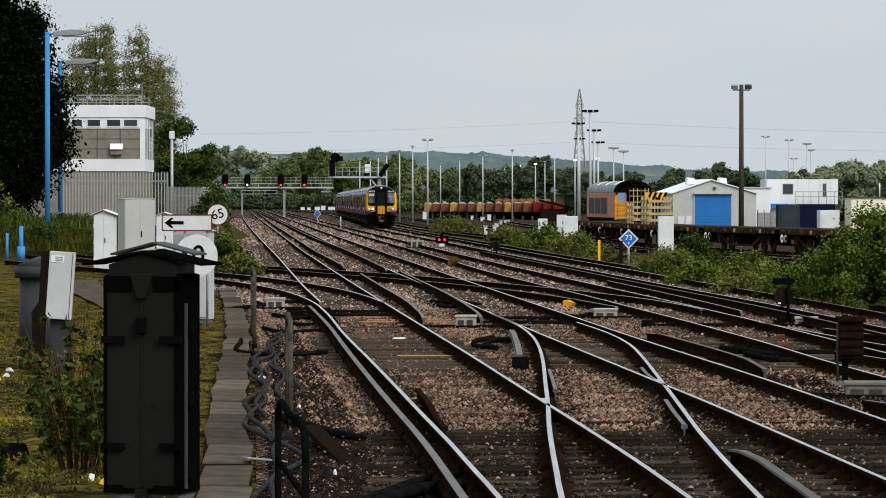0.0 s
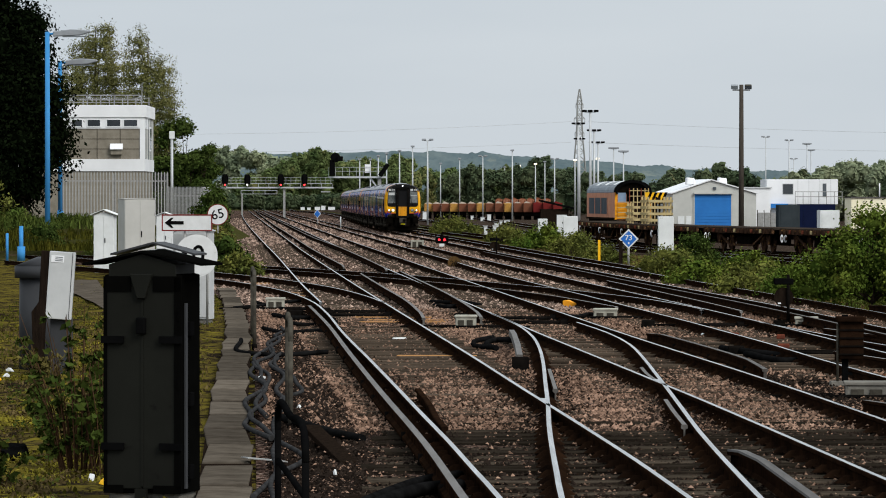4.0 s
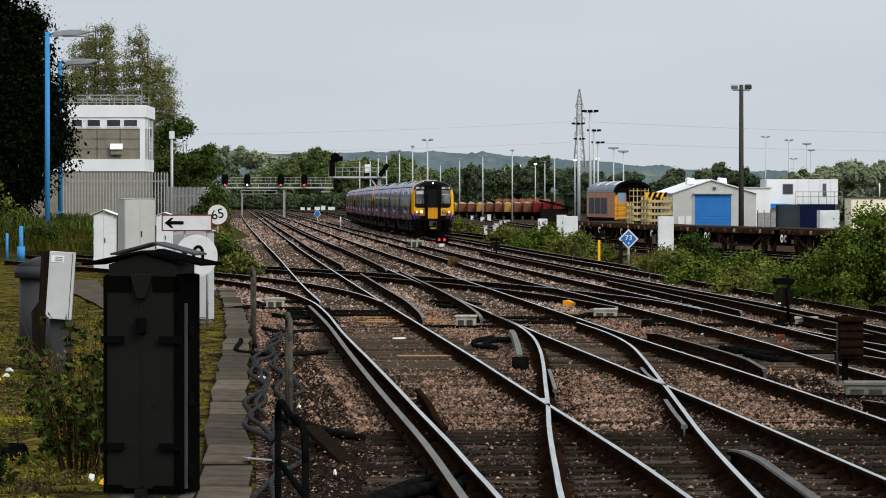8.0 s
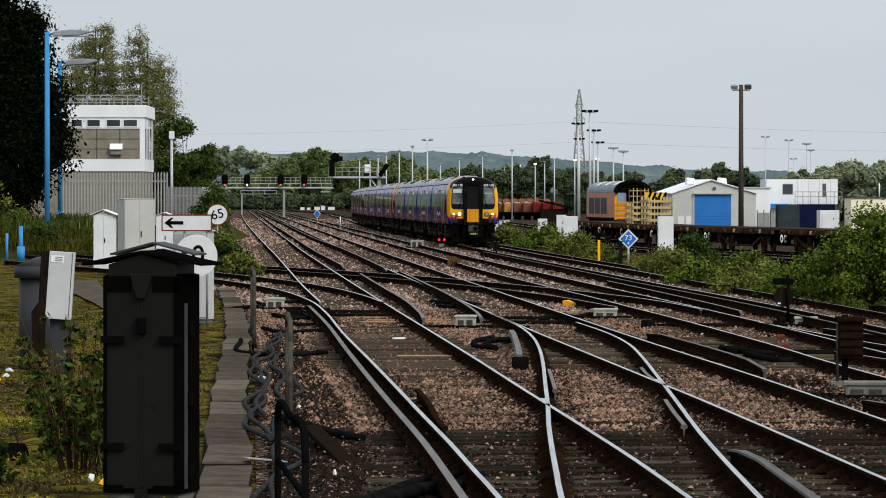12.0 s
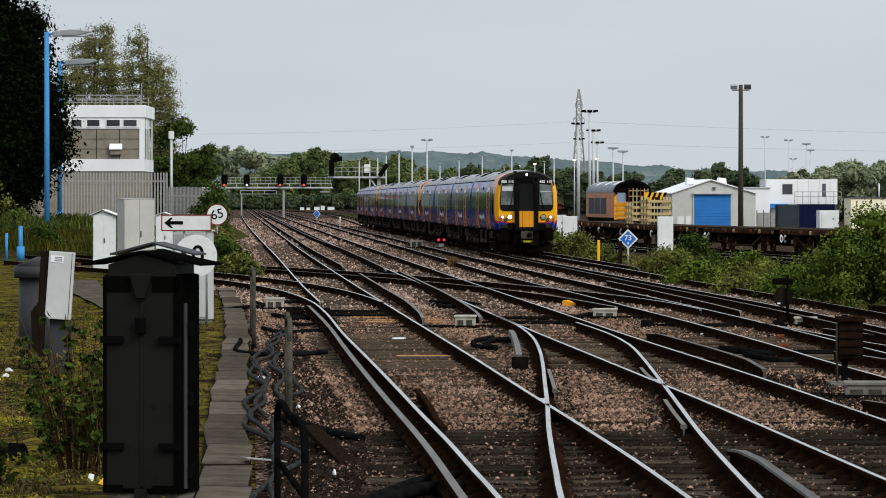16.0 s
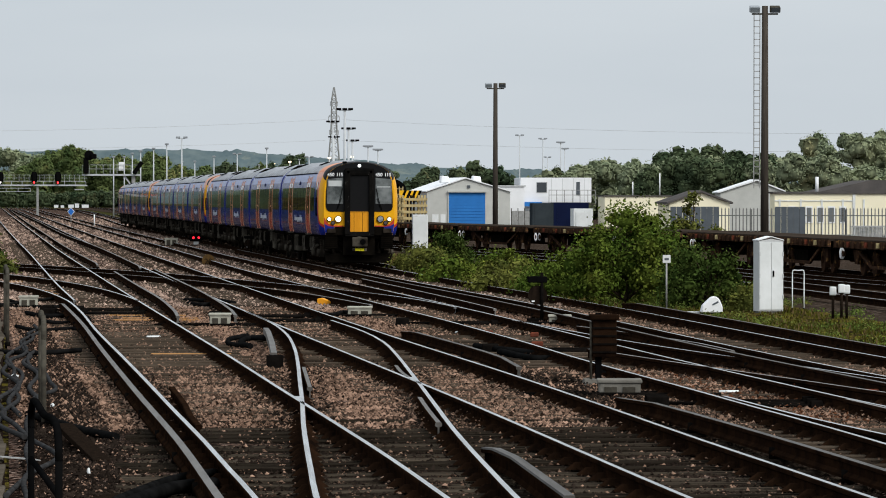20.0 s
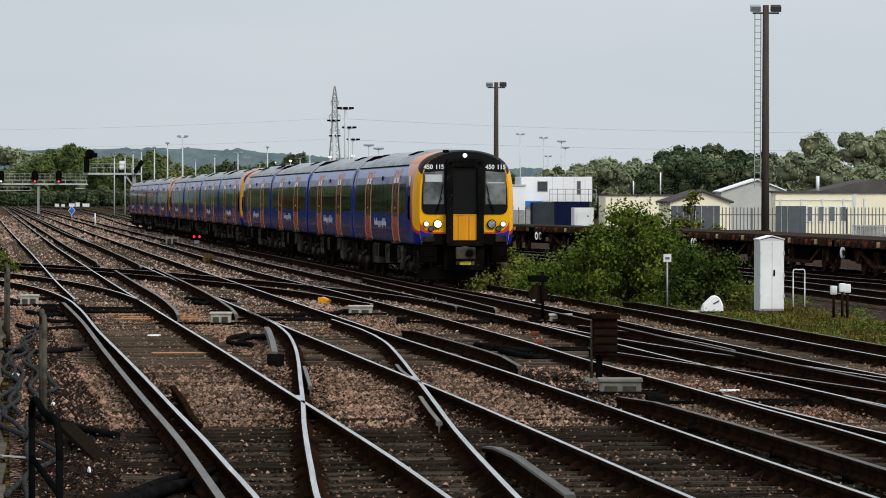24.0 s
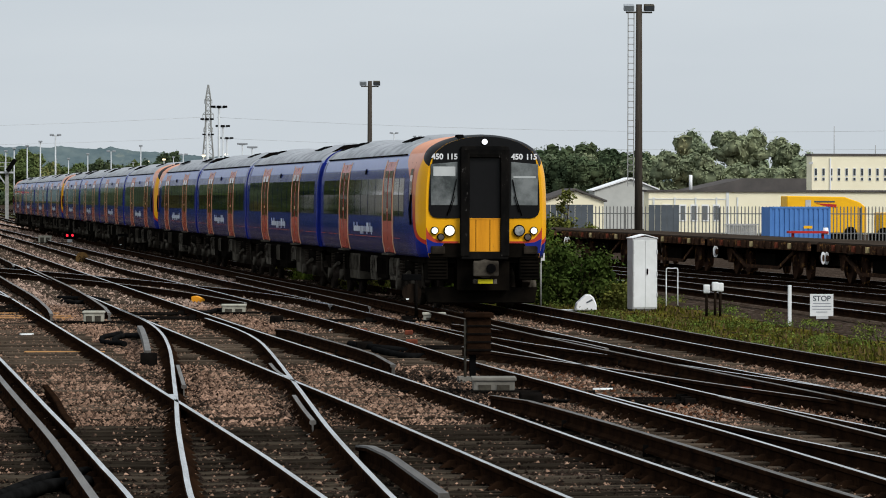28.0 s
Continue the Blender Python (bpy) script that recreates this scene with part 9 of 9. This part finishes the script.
    part("roof", box(-w / 2 - 0.05, w / 2 + 0.05, -0.05, 0.65, h + 0.3, h + 0.36), M["grey_paint"], t)
hut = thing("trackside_hut", "low brown hut with a dark lean-to roof by the yard throat", "hut", m=pose(7.9, 300.0, -0.2))
part("wall", box(-1.0, 0.9, 0, 3, 0, 2.0), M["old_wood"], hut)
part("roof", prism([(-1.1, 2.55), (1.3, 2.0), (1.3, 2.12), (-1.1, 2.68)], -0.3, 3.2, "y"), M["black"], hut)
part("white_door", box(0.1, 0.8, -0.03, 0, 0.1, 1.6), M["white_paint"], hut)
far_dia = thing("diamond_sign", "small blue diamond board beside the far tracks", "sign", m=pose(-13.4, 455.0, -0.2))
part("face", prism([(0, 0.8), (0.32, 1.2), (0, 1.6), (-0.32, 1.2)], 0, 0.04, "y"), M["sign_blue"], far_dia)
part("border", prism([(0, 0.72), (0.39, 1.2), (0, 1.68), (-0.39, 1.2)], 0.04, 0.06, "y"), M["sign_white"], far_dia)
part("post", cyl(0.04, 0, 0.9, 0, 0.1, n=8), M["galv"], far_dia)
wpost = thing("marker_post", "thin white marker post beside the slow line", "post", m=pose(-9.6, 400.0, -0.2))
part("post", cyl(0.06, 0, 1.1, n=8), M["white_clean"], wpost)

pylon = thing("pylon", "tall grey lattice electricity pylon beyond the yard", "pylon", m=pose(48.0, 1500.0, -0.3))
pb = bmesh.new()
prof = [(0, 3.3), (16, 1.9), (27, 1.0), (38, 0.75), (42, 0.1)]


def pw(z):
    return float(np.interp(z, [a for a, b in prof], [b for a, b in prof]))


def bar(a, b, r=0.13):
    v = Vector(b) - Vector(a)
    joined(pb, box(-r, r, -r, r, 0, v.length), Matrix.Translation(a) @ v.to_track_quat("Z", "Y").to_matrix().to_4x4())


zs = [0, 5, 9.5, 13.5, 17, 20, 23, 26, 28.5, 31, 33.5, 36, 38, 40, 42]
for za, zb in zip(zs, zs[1:]):
    a, b = pw(za), pw(zb)
    for sx, sy in ((1, 1), (1, -1), (-1, -1), (-1, 1)):
        bar((sx * a, sy * a, za), (sx * b, sy * b, zb), 0.16)
    for sy in (1, -1):
        bar((a, sy * a, za), (-b, sy * b, zb), 0.09)
        bar((-a, sy * a, za), (b, sy * b, zb), 0.09)
        bar((-b, sy * b, zb), (b, sy * b, zb), 0.08)
for z, w in ((26.5, 1.6), (31.5, 1.9), (36.5, 1.3)):
    for sx in (-1, 1):
        bar((0, 0, z), (sx * w, 0, z + 0.1), 0.12)
        bar((0, 0, z + 1.6), (sx * w, 0, z + 0.2), 0.10)
        bar((sx * w, 0, z + 0.1), (sx * w, 0, z - 1.2), 0.09)
part("lattice", pb, M["galv"], pylon, "grey steel lattice")
for k, (z, sag) in enumerate(((30.3, 5), (23.0, 4))):
    for sx, far in ((-1, -330), (1, 360)):
        line = [(48.0 + sx * 3 + (far - sx * 3) * f, 1500.0 - 60 * f, z - 4 * sag * f * (1 - f)) for f in np.linspace(0, 1, 24)]
        tagged(part("power_line", tube(line, 0.05, 5), M["mast"]), "thin grey overhead power line", "power line", "power lines")

# ---- woods and hills ----
def wood_belt(name, label, x0, x1, y, tops, n, size, leaf, seed, depth=30.0, per=5.5, low=0.80, high=1.08):
    """A belt of tree crowns as one mass of leaf clumps; tops: (x, height) along the belt."""
    r = random.Random(seed)
    xs, hs = zip(*tops)
    blobs = []
    x = x0
    while x < x1:
        h = float(np.interp(x, xs, hs)) * r.uniform(low, high)
        yy = y + r.uniform(0, depth)
        k = r.uniform(0.7, 1.3) * per * 0.5
        blobs.append((x, yy, h - k * 1.05, k * 0.9, k, k * 0.85))
        for _ in range(6):
            a, e, g = r.uniform(0, 6.28), r.uniform(-0.1, 1.2), k * r.uniform(0.34, 0.66)
            blobs.append((x + k * 0.85 * math.cos(a) * math.cos(e), yy + k * 0.8 * math.sin(a) * math.cos(e), h - k * 1.05 + k * 0.8 * math.sin(e) * r.uniform(0.7, 1.25), g, g, g * 1.1))
        for _ in range(2):
            blobs.append((x + r.uniform(-k, k), yy + r.uniform(-k, k), h * r.uniform(0.35, 0.8), k * r.uniform(0.5, 0.9), k * 0.7, k * r.uniform(0.5, 0.9)))
        blobs.append((x, yy, h * 0.25, k * 1.1, k, h * 0.28))
        x += k * r.uniform(0.38, 0.72)
    return tagged(leaves(name, blobs, int(n * 0.75), size, LM[leaf], None, seed, 0.6, 0.0, 0.80, 0.32), label, "woodland", kind="stuff")


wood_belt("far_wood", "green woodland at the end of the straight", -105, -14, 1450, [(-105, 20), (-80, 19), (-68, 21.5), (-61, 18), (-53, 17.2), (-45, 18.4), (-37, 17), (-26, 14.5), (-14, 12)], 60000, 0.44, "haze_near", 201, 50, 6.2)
wood_belt("far_wood", "dark green trees beside the gantries", -64, -24, 1330, [(-64, 9.5), (-55, 11), (-48, 16.5), (-42, 18.8), (-36, 17.2), (-31, 12.5), (-24, 9)], 40000, 0.38, "wood", 202, 40, 5.6)
wood_belt("far_wood", "low dark undergrowth where the line ends", -75, -20, 1290, [(-75, 4.5), (-50, 4.0), (-20, 5.0)], 16000, 0.34, "wood_dark", 211, 15, 4.0)
wood_belt("far_wood", "green tree belt beyond the yard lamps", -10, 22, 820, [(-10, 9.6), (-8, 9.3), (0, 8.8), (10, 8.4), (22, 8.8)], 46000, 0.24, "wood", 203, 40, 3.2)
wood_belt("far_wood", "darker tree clumps beyond the hopper wagons", 0, 34, 740, [(0, 6.6), (4, 7.6), (8, 8.4), (14, 8.0), (18, 10.2), (21, 8.0), (27, 7.2), (34, 7.4)], 40000, 0.22, "wood_dark", 204, 25, 3.0)
wood_belt("far_wood", "dark round trees beyond the shed", 28, 52, 560, [(28, 4.6), (31.5, 6.2), (36, 6.8), (40, 6.4), (42, 4.6), (44.5, 5.2), (47, 6.2), (52, 5.4)], 34000, 0.17, "wood_dark", 205, 25, 2.4)
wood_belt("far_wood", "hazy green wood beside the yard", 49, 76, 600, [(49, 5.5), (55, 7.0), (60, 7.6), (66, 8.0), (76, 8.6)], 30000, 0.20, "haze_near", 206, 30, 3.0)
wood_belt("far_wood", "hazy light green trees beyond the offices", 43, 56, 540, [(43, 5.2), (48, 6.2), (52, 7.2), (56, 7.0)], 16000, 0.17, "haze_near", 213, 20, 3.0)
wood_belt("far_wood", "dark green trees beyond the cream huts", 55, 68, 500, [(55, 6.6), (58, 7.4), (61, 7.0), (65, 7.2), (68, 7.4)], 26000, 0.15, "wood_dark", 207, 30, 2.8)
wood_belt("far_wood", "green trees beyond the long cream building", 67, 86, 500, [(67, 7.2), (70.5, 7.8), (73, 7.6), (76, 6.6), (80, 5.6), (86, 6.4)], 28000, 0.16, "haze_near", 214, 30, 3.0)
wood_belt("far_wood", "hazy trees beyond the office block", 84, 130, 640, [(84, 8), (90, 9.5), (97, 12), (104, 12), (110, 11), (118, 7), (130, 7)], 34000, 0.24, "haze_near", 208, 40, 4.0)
wood_belt("far_wood", "tall dark wood at the end of the yard", 68, 84, 620, [(68, 9), (76, 10), (84, 10)], 12000, 0.28, "wood_dark", 209, 25, 4.0)
wood_belt("far_wood", "tall green trees beyond the sidings", -38, -10, 1300, [(-38, 13), (-30, 14), (-22, 15), (-16, 15.5), (-10, 15)], 26000, 0.36, "wood", 212, 30, 5.2)
RIDGE = [(-600, 26), (-330, 31), (-200, 34), (-110, 36.5), (-60, 37.5), (0, 37.5), (50, 35), (110, 30.5), (160, 26), (260, 23), (420, 22), (600, 20), (1500, 18)]
hx = np.arange(-420.0, 700.0, 1.7)
HILL_ROWS = 56
rows = []
for k in range(HILL_ROWS):
    u = k / (HILL_ROWS - 3)
    top = np.interp(hx, [q[0] for q in RIDGE], [q[1] for q in RIDGE])
    row = []
    for x, h in zip(hx, top):
        v = min(u, 1.0)
        crown = 1.0 - min(1.0, 1.25 * noise.voronoi((x * 0.21 + 2.0 * noise.noise((x * 0.05, v * 3.0, 8.0)), v * 14.0, 0.7))[0][0]) + 1.1 * noise.noise((x * 0.05, v * 3.0, 3.0)) + 0.35 * noise.noise((x * 0.5, v * 30.0, 5.0))
        lump = crown * (1.7 if u <= 1 else 0.0)
        row.append((x, 2880.0 + 70.0 * v ** 1.3 + (200.0 * (u - 1) if u > 1 else 0.0) - lump * 0.8, (h - 1.5) * v ** 0.8 - 2.0 * (k == 0) + lump * (0.35 + 0.65 * v)))
    rows.append(row)
hv = np.array(rows).reshape(-1, 3)
cols = len(hx)
hi, hj = np.meshgrid(np.arange(HILL_ROWS - 1), np.arange(cols - 1), indexing="ij")
hi = (hi * cols + hj).ravel()
hf = np.stack([hi, hi + 1, hi + cols + 1, hi + cols], 1)
tagged(raw_mesh("hill", hv, hf, LM["haze"], smooth=True), "distant wooded hillside with blue-green haze in its colour", "hill", kind="structure")

# unseen tree belt behind the hedge, added for the train's sides to reflect
ridge_rng = random.Random(88)
belt = []
y = 262.0
while y < 900:
    for _ in range(3):
        k = ridge_rng.uniform(1.8, 3.2)
        belt.append((-0.068 * y - 3.5 - ridge_rng.uniform(0, 5), y + ridge_rng.uniform(-2, 2), ridge_rng.uniform(1.2, 6.2), k, k, k))
    y += ridge_rng.uniform(2.2, 3.6)
tagged(leaves("lineside_wood", belt, 26000, 0.24, LM["wood_dark"], None, 90, 0.5, 0.0, 0.8), "dense green lineside wood, out of view, mirrored in the train", "woodland", kind="stuff")

# ---- sleepers, chairs and loose ballast ----
def centre(a, b):
    la, lb = np.array(smooth_line(a, step=1.0)), np.array(smooth_line(b, step=1.0))
    ys = np.arange(30.0, 260.0, 0.5)
    xa, xb = np.interp(-ys, -la[:, 1], la[:, 0]), np.interp(-ys, -lb[:, 1], lb[:, 0])
    return np.stack([(xa + xb) / 2, ys], 1)


main_l = [q for q in MAIN_L if q[1] > 101] + [q for q in MAIN_L_NEAR if q[1] < 100]
TRACKS = [(track_main, centre(main_l, MAIN_R)), (track_mid, centre(MID_L, MID_R)), (track_fast, centre(FAST_L, FAST_R)), (track_slow, centre(SLOW_C, SLOW_C)), (track_mid, centre(TURN_L, TURN_R))]
rng = random.Random(31)
plank_mesh = []
for k in range(4):
    bm = box(-1.3 - 0.05 * k, 1.3 + 0.03 * k, -0.125, 0.125, -0.12, 0.0, bevel=0.012)
    for v in bm.verts:
        v.co.z += 0.006 * math.sin(v.co.x * 5 + k) - 0.004
    me = bpy.data.meshes.new("sleeper")
    bm.to_mesh(me)
    bm.free()
    me.materials.append(M["sleeper"])
    plank_mesh.append(me)
far_planks = {}
for n, (parent, line) in enumerate(TRACKS[:4]):
    # the long turnout timbers below carry the main and middle lines close to the platform
    y, i = (49.0 if n < 2 else 31.0), 0
    while y < 250.0:
        x = float(np.interp(y, line[:, 1], line[:, 0]))
        x2 = float(np.interp(y + 2, line[:, 1], line[:, 0]))
        turn = -math.degrees(math.atan2(x2 - x, 2.0))
        if y < 130:
            one = new("sleeper", plank_mesh[i % 4])
            one.parent = parent
            one.matrix_basis = pose(x + rng.uniform(-0.05, 0.05), y, -0.150 + rng.uniform(-0.014, 0.008), 0, 0, turn + rng.uniform(-1, 1))
        else:
            bm = far_planks.setdefault(n, bmesh.new())
            joined(bm, box(-1.3, 1.3, -0.125, 0.125, -0.12, 0.0), pose(x, y, -0.163, 0, 0, turn))
        i += 1
        y += 0.72 if y < 130 else 1.4
timber_mesh = []
for k in range(3):
    bm = bmesh.new()
    xs = [-3.3, -2.1, -0.7, 0.6, 1.9, 3.3]
    rings = []
    for i, x in enumerate(xs):
        up = 0.008 * math.sin(i * 2.1 + k * 1.7)
        rings.append([bm.verts.new((x, dy, dz)) for dy, dz in ((-0.12, -0.13), (-0.12, up - 0.012), (-0.10, up), (0.10, up + 0.004), (0.12, up - 0.012), (0.12, -0.13))])
    for r0, r1 in zip(rings, rings[1:]):
        for i in range(6):
            bm.faces.new((r0[i], r0[(i + 1) % 6], r1[(i + 1) % 6], r1[i]))
    bm.faces.new(rings[0][::-1])
    bm.faces.new(rings[-1])
    bmesh.ops.recalc_face_normals(bm, faces=bm.faces[:])
    me = bpy.data.meshes.new("timber")
    bm.to_mesh(me)
    bm.free()
    me.materials.append(M["timber"])
    timber_mesh.append(me)
y, i = 31.0, 0
while y < 49.0:
    one = new("timber", timber_mesh[i % 3])
    one.parent = track_mid
    one.matrix_basis = pose(2.6 + rng.uniform(-0.12, 0.12), y, -0.155 + rng.uniform(-0.022, 0.008), 0, rng.uniform(-0.2, 0.2), rng.uniform(0.5, 2.5))
    i += 1
    y += 0.76
for n, bm in far_planks.items():
    part("sleepers", bm, M["sleeper"], TRACKS[n][0], "joined far sleepers")["kind"] = "stuff"
for x0, x1, y in ((-1.75, 0.05, 89.0), (-1.6, 0.1, 90.4), (-0.75, 0.55, 69.5), (-1.95, -0.25, 92.6), (-5.9, -5.0, 131.0), (-4.55, -3.7, 117.0), (-4.3, -3.5, 113.5)):
    t = thing("new_sleeper", "fresh orange-brown timber baulk among the old sleepers", "sleeper", "new timbers", pose((x0 + x1) / 2, y, -0.155, 0, 0, -3))
    part("timber", box((x0 - x1) / 2, (x1 - x0) / 2, -0.13, 0.13, -0.1, 0.012, bevel=0.012), M["new_timber"], t)


def chairs(parent, points, y0, y1):
    """Cast chairs that hold a rail, one at each sleeper."""
    line = np.array(smooth_line(points, step=1.0))
    y, v, f = y0, [], []
    shape = np.array([(-0.16, -0.07, -0.165), (0.16, -0.07, -0.165), (0.16, 0.07, -0.165), (-0.16, 0.07, -0.165), (-0.07, -0.045, -0.095), (0.07, -0.045, -0.095), (0.07, 0.045, -0.095), (-0.07, 0.045, -0.095)])
    quads = np.array([(0, 1, 5, 4), (1, 2, 6, 5), (2, 3, 7, 6), (3, 0, 4, 7), (4, 5, 6, 7)])
    while y < y1:
        x = float(np.interp(-y, -line[:, 1], line[:, 0]))
        f.append(quads + 8 * len(v))
        v.append(shape + [x, y, 0])
        y += 0.76
    if v:
        raw_mesh("rail_chairs", np.concatenate(v), np.concatenate(f), M["rust"], parent)["kind"] = "stuff"


for parent, pts, y0, y1 in ((track_main, MAIN_L_NEAR, 33, 99), (track_main, MAIN_R, 33, 120), (track_mid, MID_L, 33, 120), (track_mid, MID_R, 33, 120), (track_mid, TURN_L, 33, 85), (track_mid, TURN_R, 33, 80),
                            (track_fast, FAST_L, 33, 120), (track_fast, FAST_R, 40, 120), (track_fast, LINK_R, 40, 82), (track_fast, LINK_L, 40, 66), (track_slow, beside(SLOW_C, -0.73), 45, 110), (track_slow, beside(SLOW_C, 0.73), 45, 110)):
    chairs(parent, pts, y0, y1)


def stones(name, n, y0, y1, left, right, size, material, label, seed, sink=1.0, z=-0.165):
    """Loose broken stone: jittered pyramids, more of them close to the platform."""
    r = np.random.RandomState(seed)
    u = r.rand(n)
    y = 1 / (1 / y0 + (1 / y1 - 1 / y0) * u)
    xl, xr = np.array([left(v) for v in y]), np.array([right(v) for v in y])
    x = xl + (xr - xl) * r.rand(n)
    base = np.array([(1, 0, -0.5), (0, 1, -0.5), (-1, 0, -0.5), (0, -1, -0.5), (0, 0, 1)], float)
    s = size * (0.5 + 0.9 * r.rand(n) ** 1.6)
    v = base[None] * (0.65 + 0.6 * r.rand(n, 5, 1)) + 0.22 * r.normal(size=(n, 5, 3))
    a = r.rand(n) * 6.283
    c, d = np.cos(a)[:, None], np.sin(a)[:, None]
    vx, vy = v[..., 0] * c - v[..., 1] * d, v[..., 0] * d + v[..., 1] * c
    w = np.stack([vx * 1.15, vy, v[..., 2] * 0.75], 2) * s[:, None, None]
    low = sink * 0.045 * np.maximum(np.clip((49 - y) / 6, 0, 1), 0.6 * np.clip((8.5 - np.abs(y - 71)) / 3, 0, 1))
    w += np.stack([x, y, z - low + 0.016 * r.normal(size=n)], 1)[:, None, :]
    tri = np.array([(0, 1, 4), (1, 2, 4), (2, 3, 4), (3, 0, 4)])
    f = (np.arange(n)[:, None, None] * 5 + tri[None]).reshape(-1, 3)
    return tagged(raw_mesh(name, w.reshape(-1, 3), f, material), label, "ballast", kind="stuff")


stones("ballast_stones", 16000, 32, 50, lambda y: edge(BED_L, y) + 0.1, lambda y: edge(BED_R, y) - 0.2, 0.017, M["stone"], "loose brown ballast stones by the platform end", 41, 0.45, z=-0.183)
stones("ballast_stones", 150000, 47, 100, lambda y: edge(BED_L, y) + 0.1, lambda y: edge(BED_R, y) - 0.2, 0.027, M["stone"], "loose pinkish-brown ballast stones", 43, z=-0.174)
stones("ballast_stones", 60000, 32, 58, lambda y: edge(BED_L, y) + 0.1, lambda y: edge(BED_R, y) - 0.2, 0.020, M["stone_dark"], "dark ballast stones by the platform end", 42, 0.15, z=-0.182)
stones("ballast_stones", 4000, 32, 50, lambda y: edge(BED_L, y) + 0.1, lambda y: edge(BED_R, y) - 0.2, 0.014, M["stone"], "stray stones lying on the timbers", 44, z=-0.108)
stones("ballast_stones", 32000, 98, 240, lambda y: edge(BED_L, y) + 0.3, lambda y: edge(BED_R, y) - 0.3, 0.05, M["stone_pale"], "coarse pale ballast stones farther down the line", 45, z=-0.185)
stones("ballast_stones", 9000, 240, 620, lambda y: edge(BED_L, y) + 0.3, lambda y: edge(BED_R, y) - 0.3, 0.12, M["stone_pale"], "pale ballast stones far down the line", 46, z=-0.2)
third_x = rail_x([(4.55, 62.0), (5.03, 50.8), (5.38, 46.0), (5.65, 41.4), (5.83, 37.9), (5.96, 35.0), (6.09, 32.5)])
stones("ballast_stones", 5000, 48, 62, lambda y: 6.3, lambda y: 9.4, 0.024, M["stone_rust"], "rust-stained stones at the fast line switch", 48, z=-0.168)
# black band by the conductor rail: its shadow laid down as dark stones
stones("ballast_stones", 9000, 34, 62, lambda y: third_x(y) - 0.1, lambda y: third_x(y) + 0.75, 0.03, M["stone_dark"], "dark stones standing for shadow beside the conductor rail", 49, z=-0.162)
near_rail = rail_x(MAIN_L_NEAR)
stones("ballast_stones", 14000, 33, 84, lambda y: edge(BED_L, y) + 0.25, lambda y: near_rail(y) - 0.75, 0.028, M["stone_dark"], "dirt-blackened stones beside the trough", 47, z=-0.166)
# dark stone along each rail, coloured for the rail's shade as well as oil
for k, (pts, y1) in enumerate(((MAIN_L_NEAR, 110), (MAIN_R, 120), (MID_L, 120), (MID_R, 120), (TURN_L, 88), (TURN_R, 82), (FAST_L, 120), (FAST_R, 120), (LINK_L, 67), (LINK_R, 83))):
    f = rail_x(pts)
    stones("ballast_stones", 5500, 33, y1, lambda y: f(y) - 0.34, lambda y: f(y) + 0.34, 0.028, M["stone_dark"], "stones darkened for shade and oil along the rail", 50 + k, z=-0.172)


# ---- motion: the train runs in along the slow line, braking ----
LINE = np.array(smooth_line(SLOW_C, step=1.0))
ALONG = np.r_[0, np.cumsum(np.hypot(*np.diff(LINE, axis=0).T))]


FRONT = (381.07, -12.824, -0.011512, 0.0043704, -0.000031085)


def on_line(s):
    return np.array([np.interp(s, ALONG, LINE[:, 0]) + 0.08, np.interp(s, ALONG, LINE[:, 1])])


def front_y(t):
    """How far out the train's nose is at t seconds."""
    return FRONT[0] + FRONT[1] * t + FRONT[2] * t * t + FRONT[3] * t ** 3 + FRONT[4] * t ** 4


def motions():
    for k, (car, turned) in enumerate(CARS):
        rows = []
        for i in range(57):
            t = i * 0.5
            nose = float(np.interp(-front_y(t), -LINE[:, 1], ALONG))
            mid = nose - HALF_L - 0.05 - PITCH * k - 0.8 * (k // 4)
            a, b = on_line(mid + 6.85), on_line(mid - 6.85)
            d = a - b
            c = (a + b) / 2
            turn = math.degrees(math.atan2(d[1], d[0])) - 90 + (180 if turned else 0)
            rows.append((t, pose(c[0], c[1], 0, 0, 0, turn)))
        walk(car, rows)


motions()
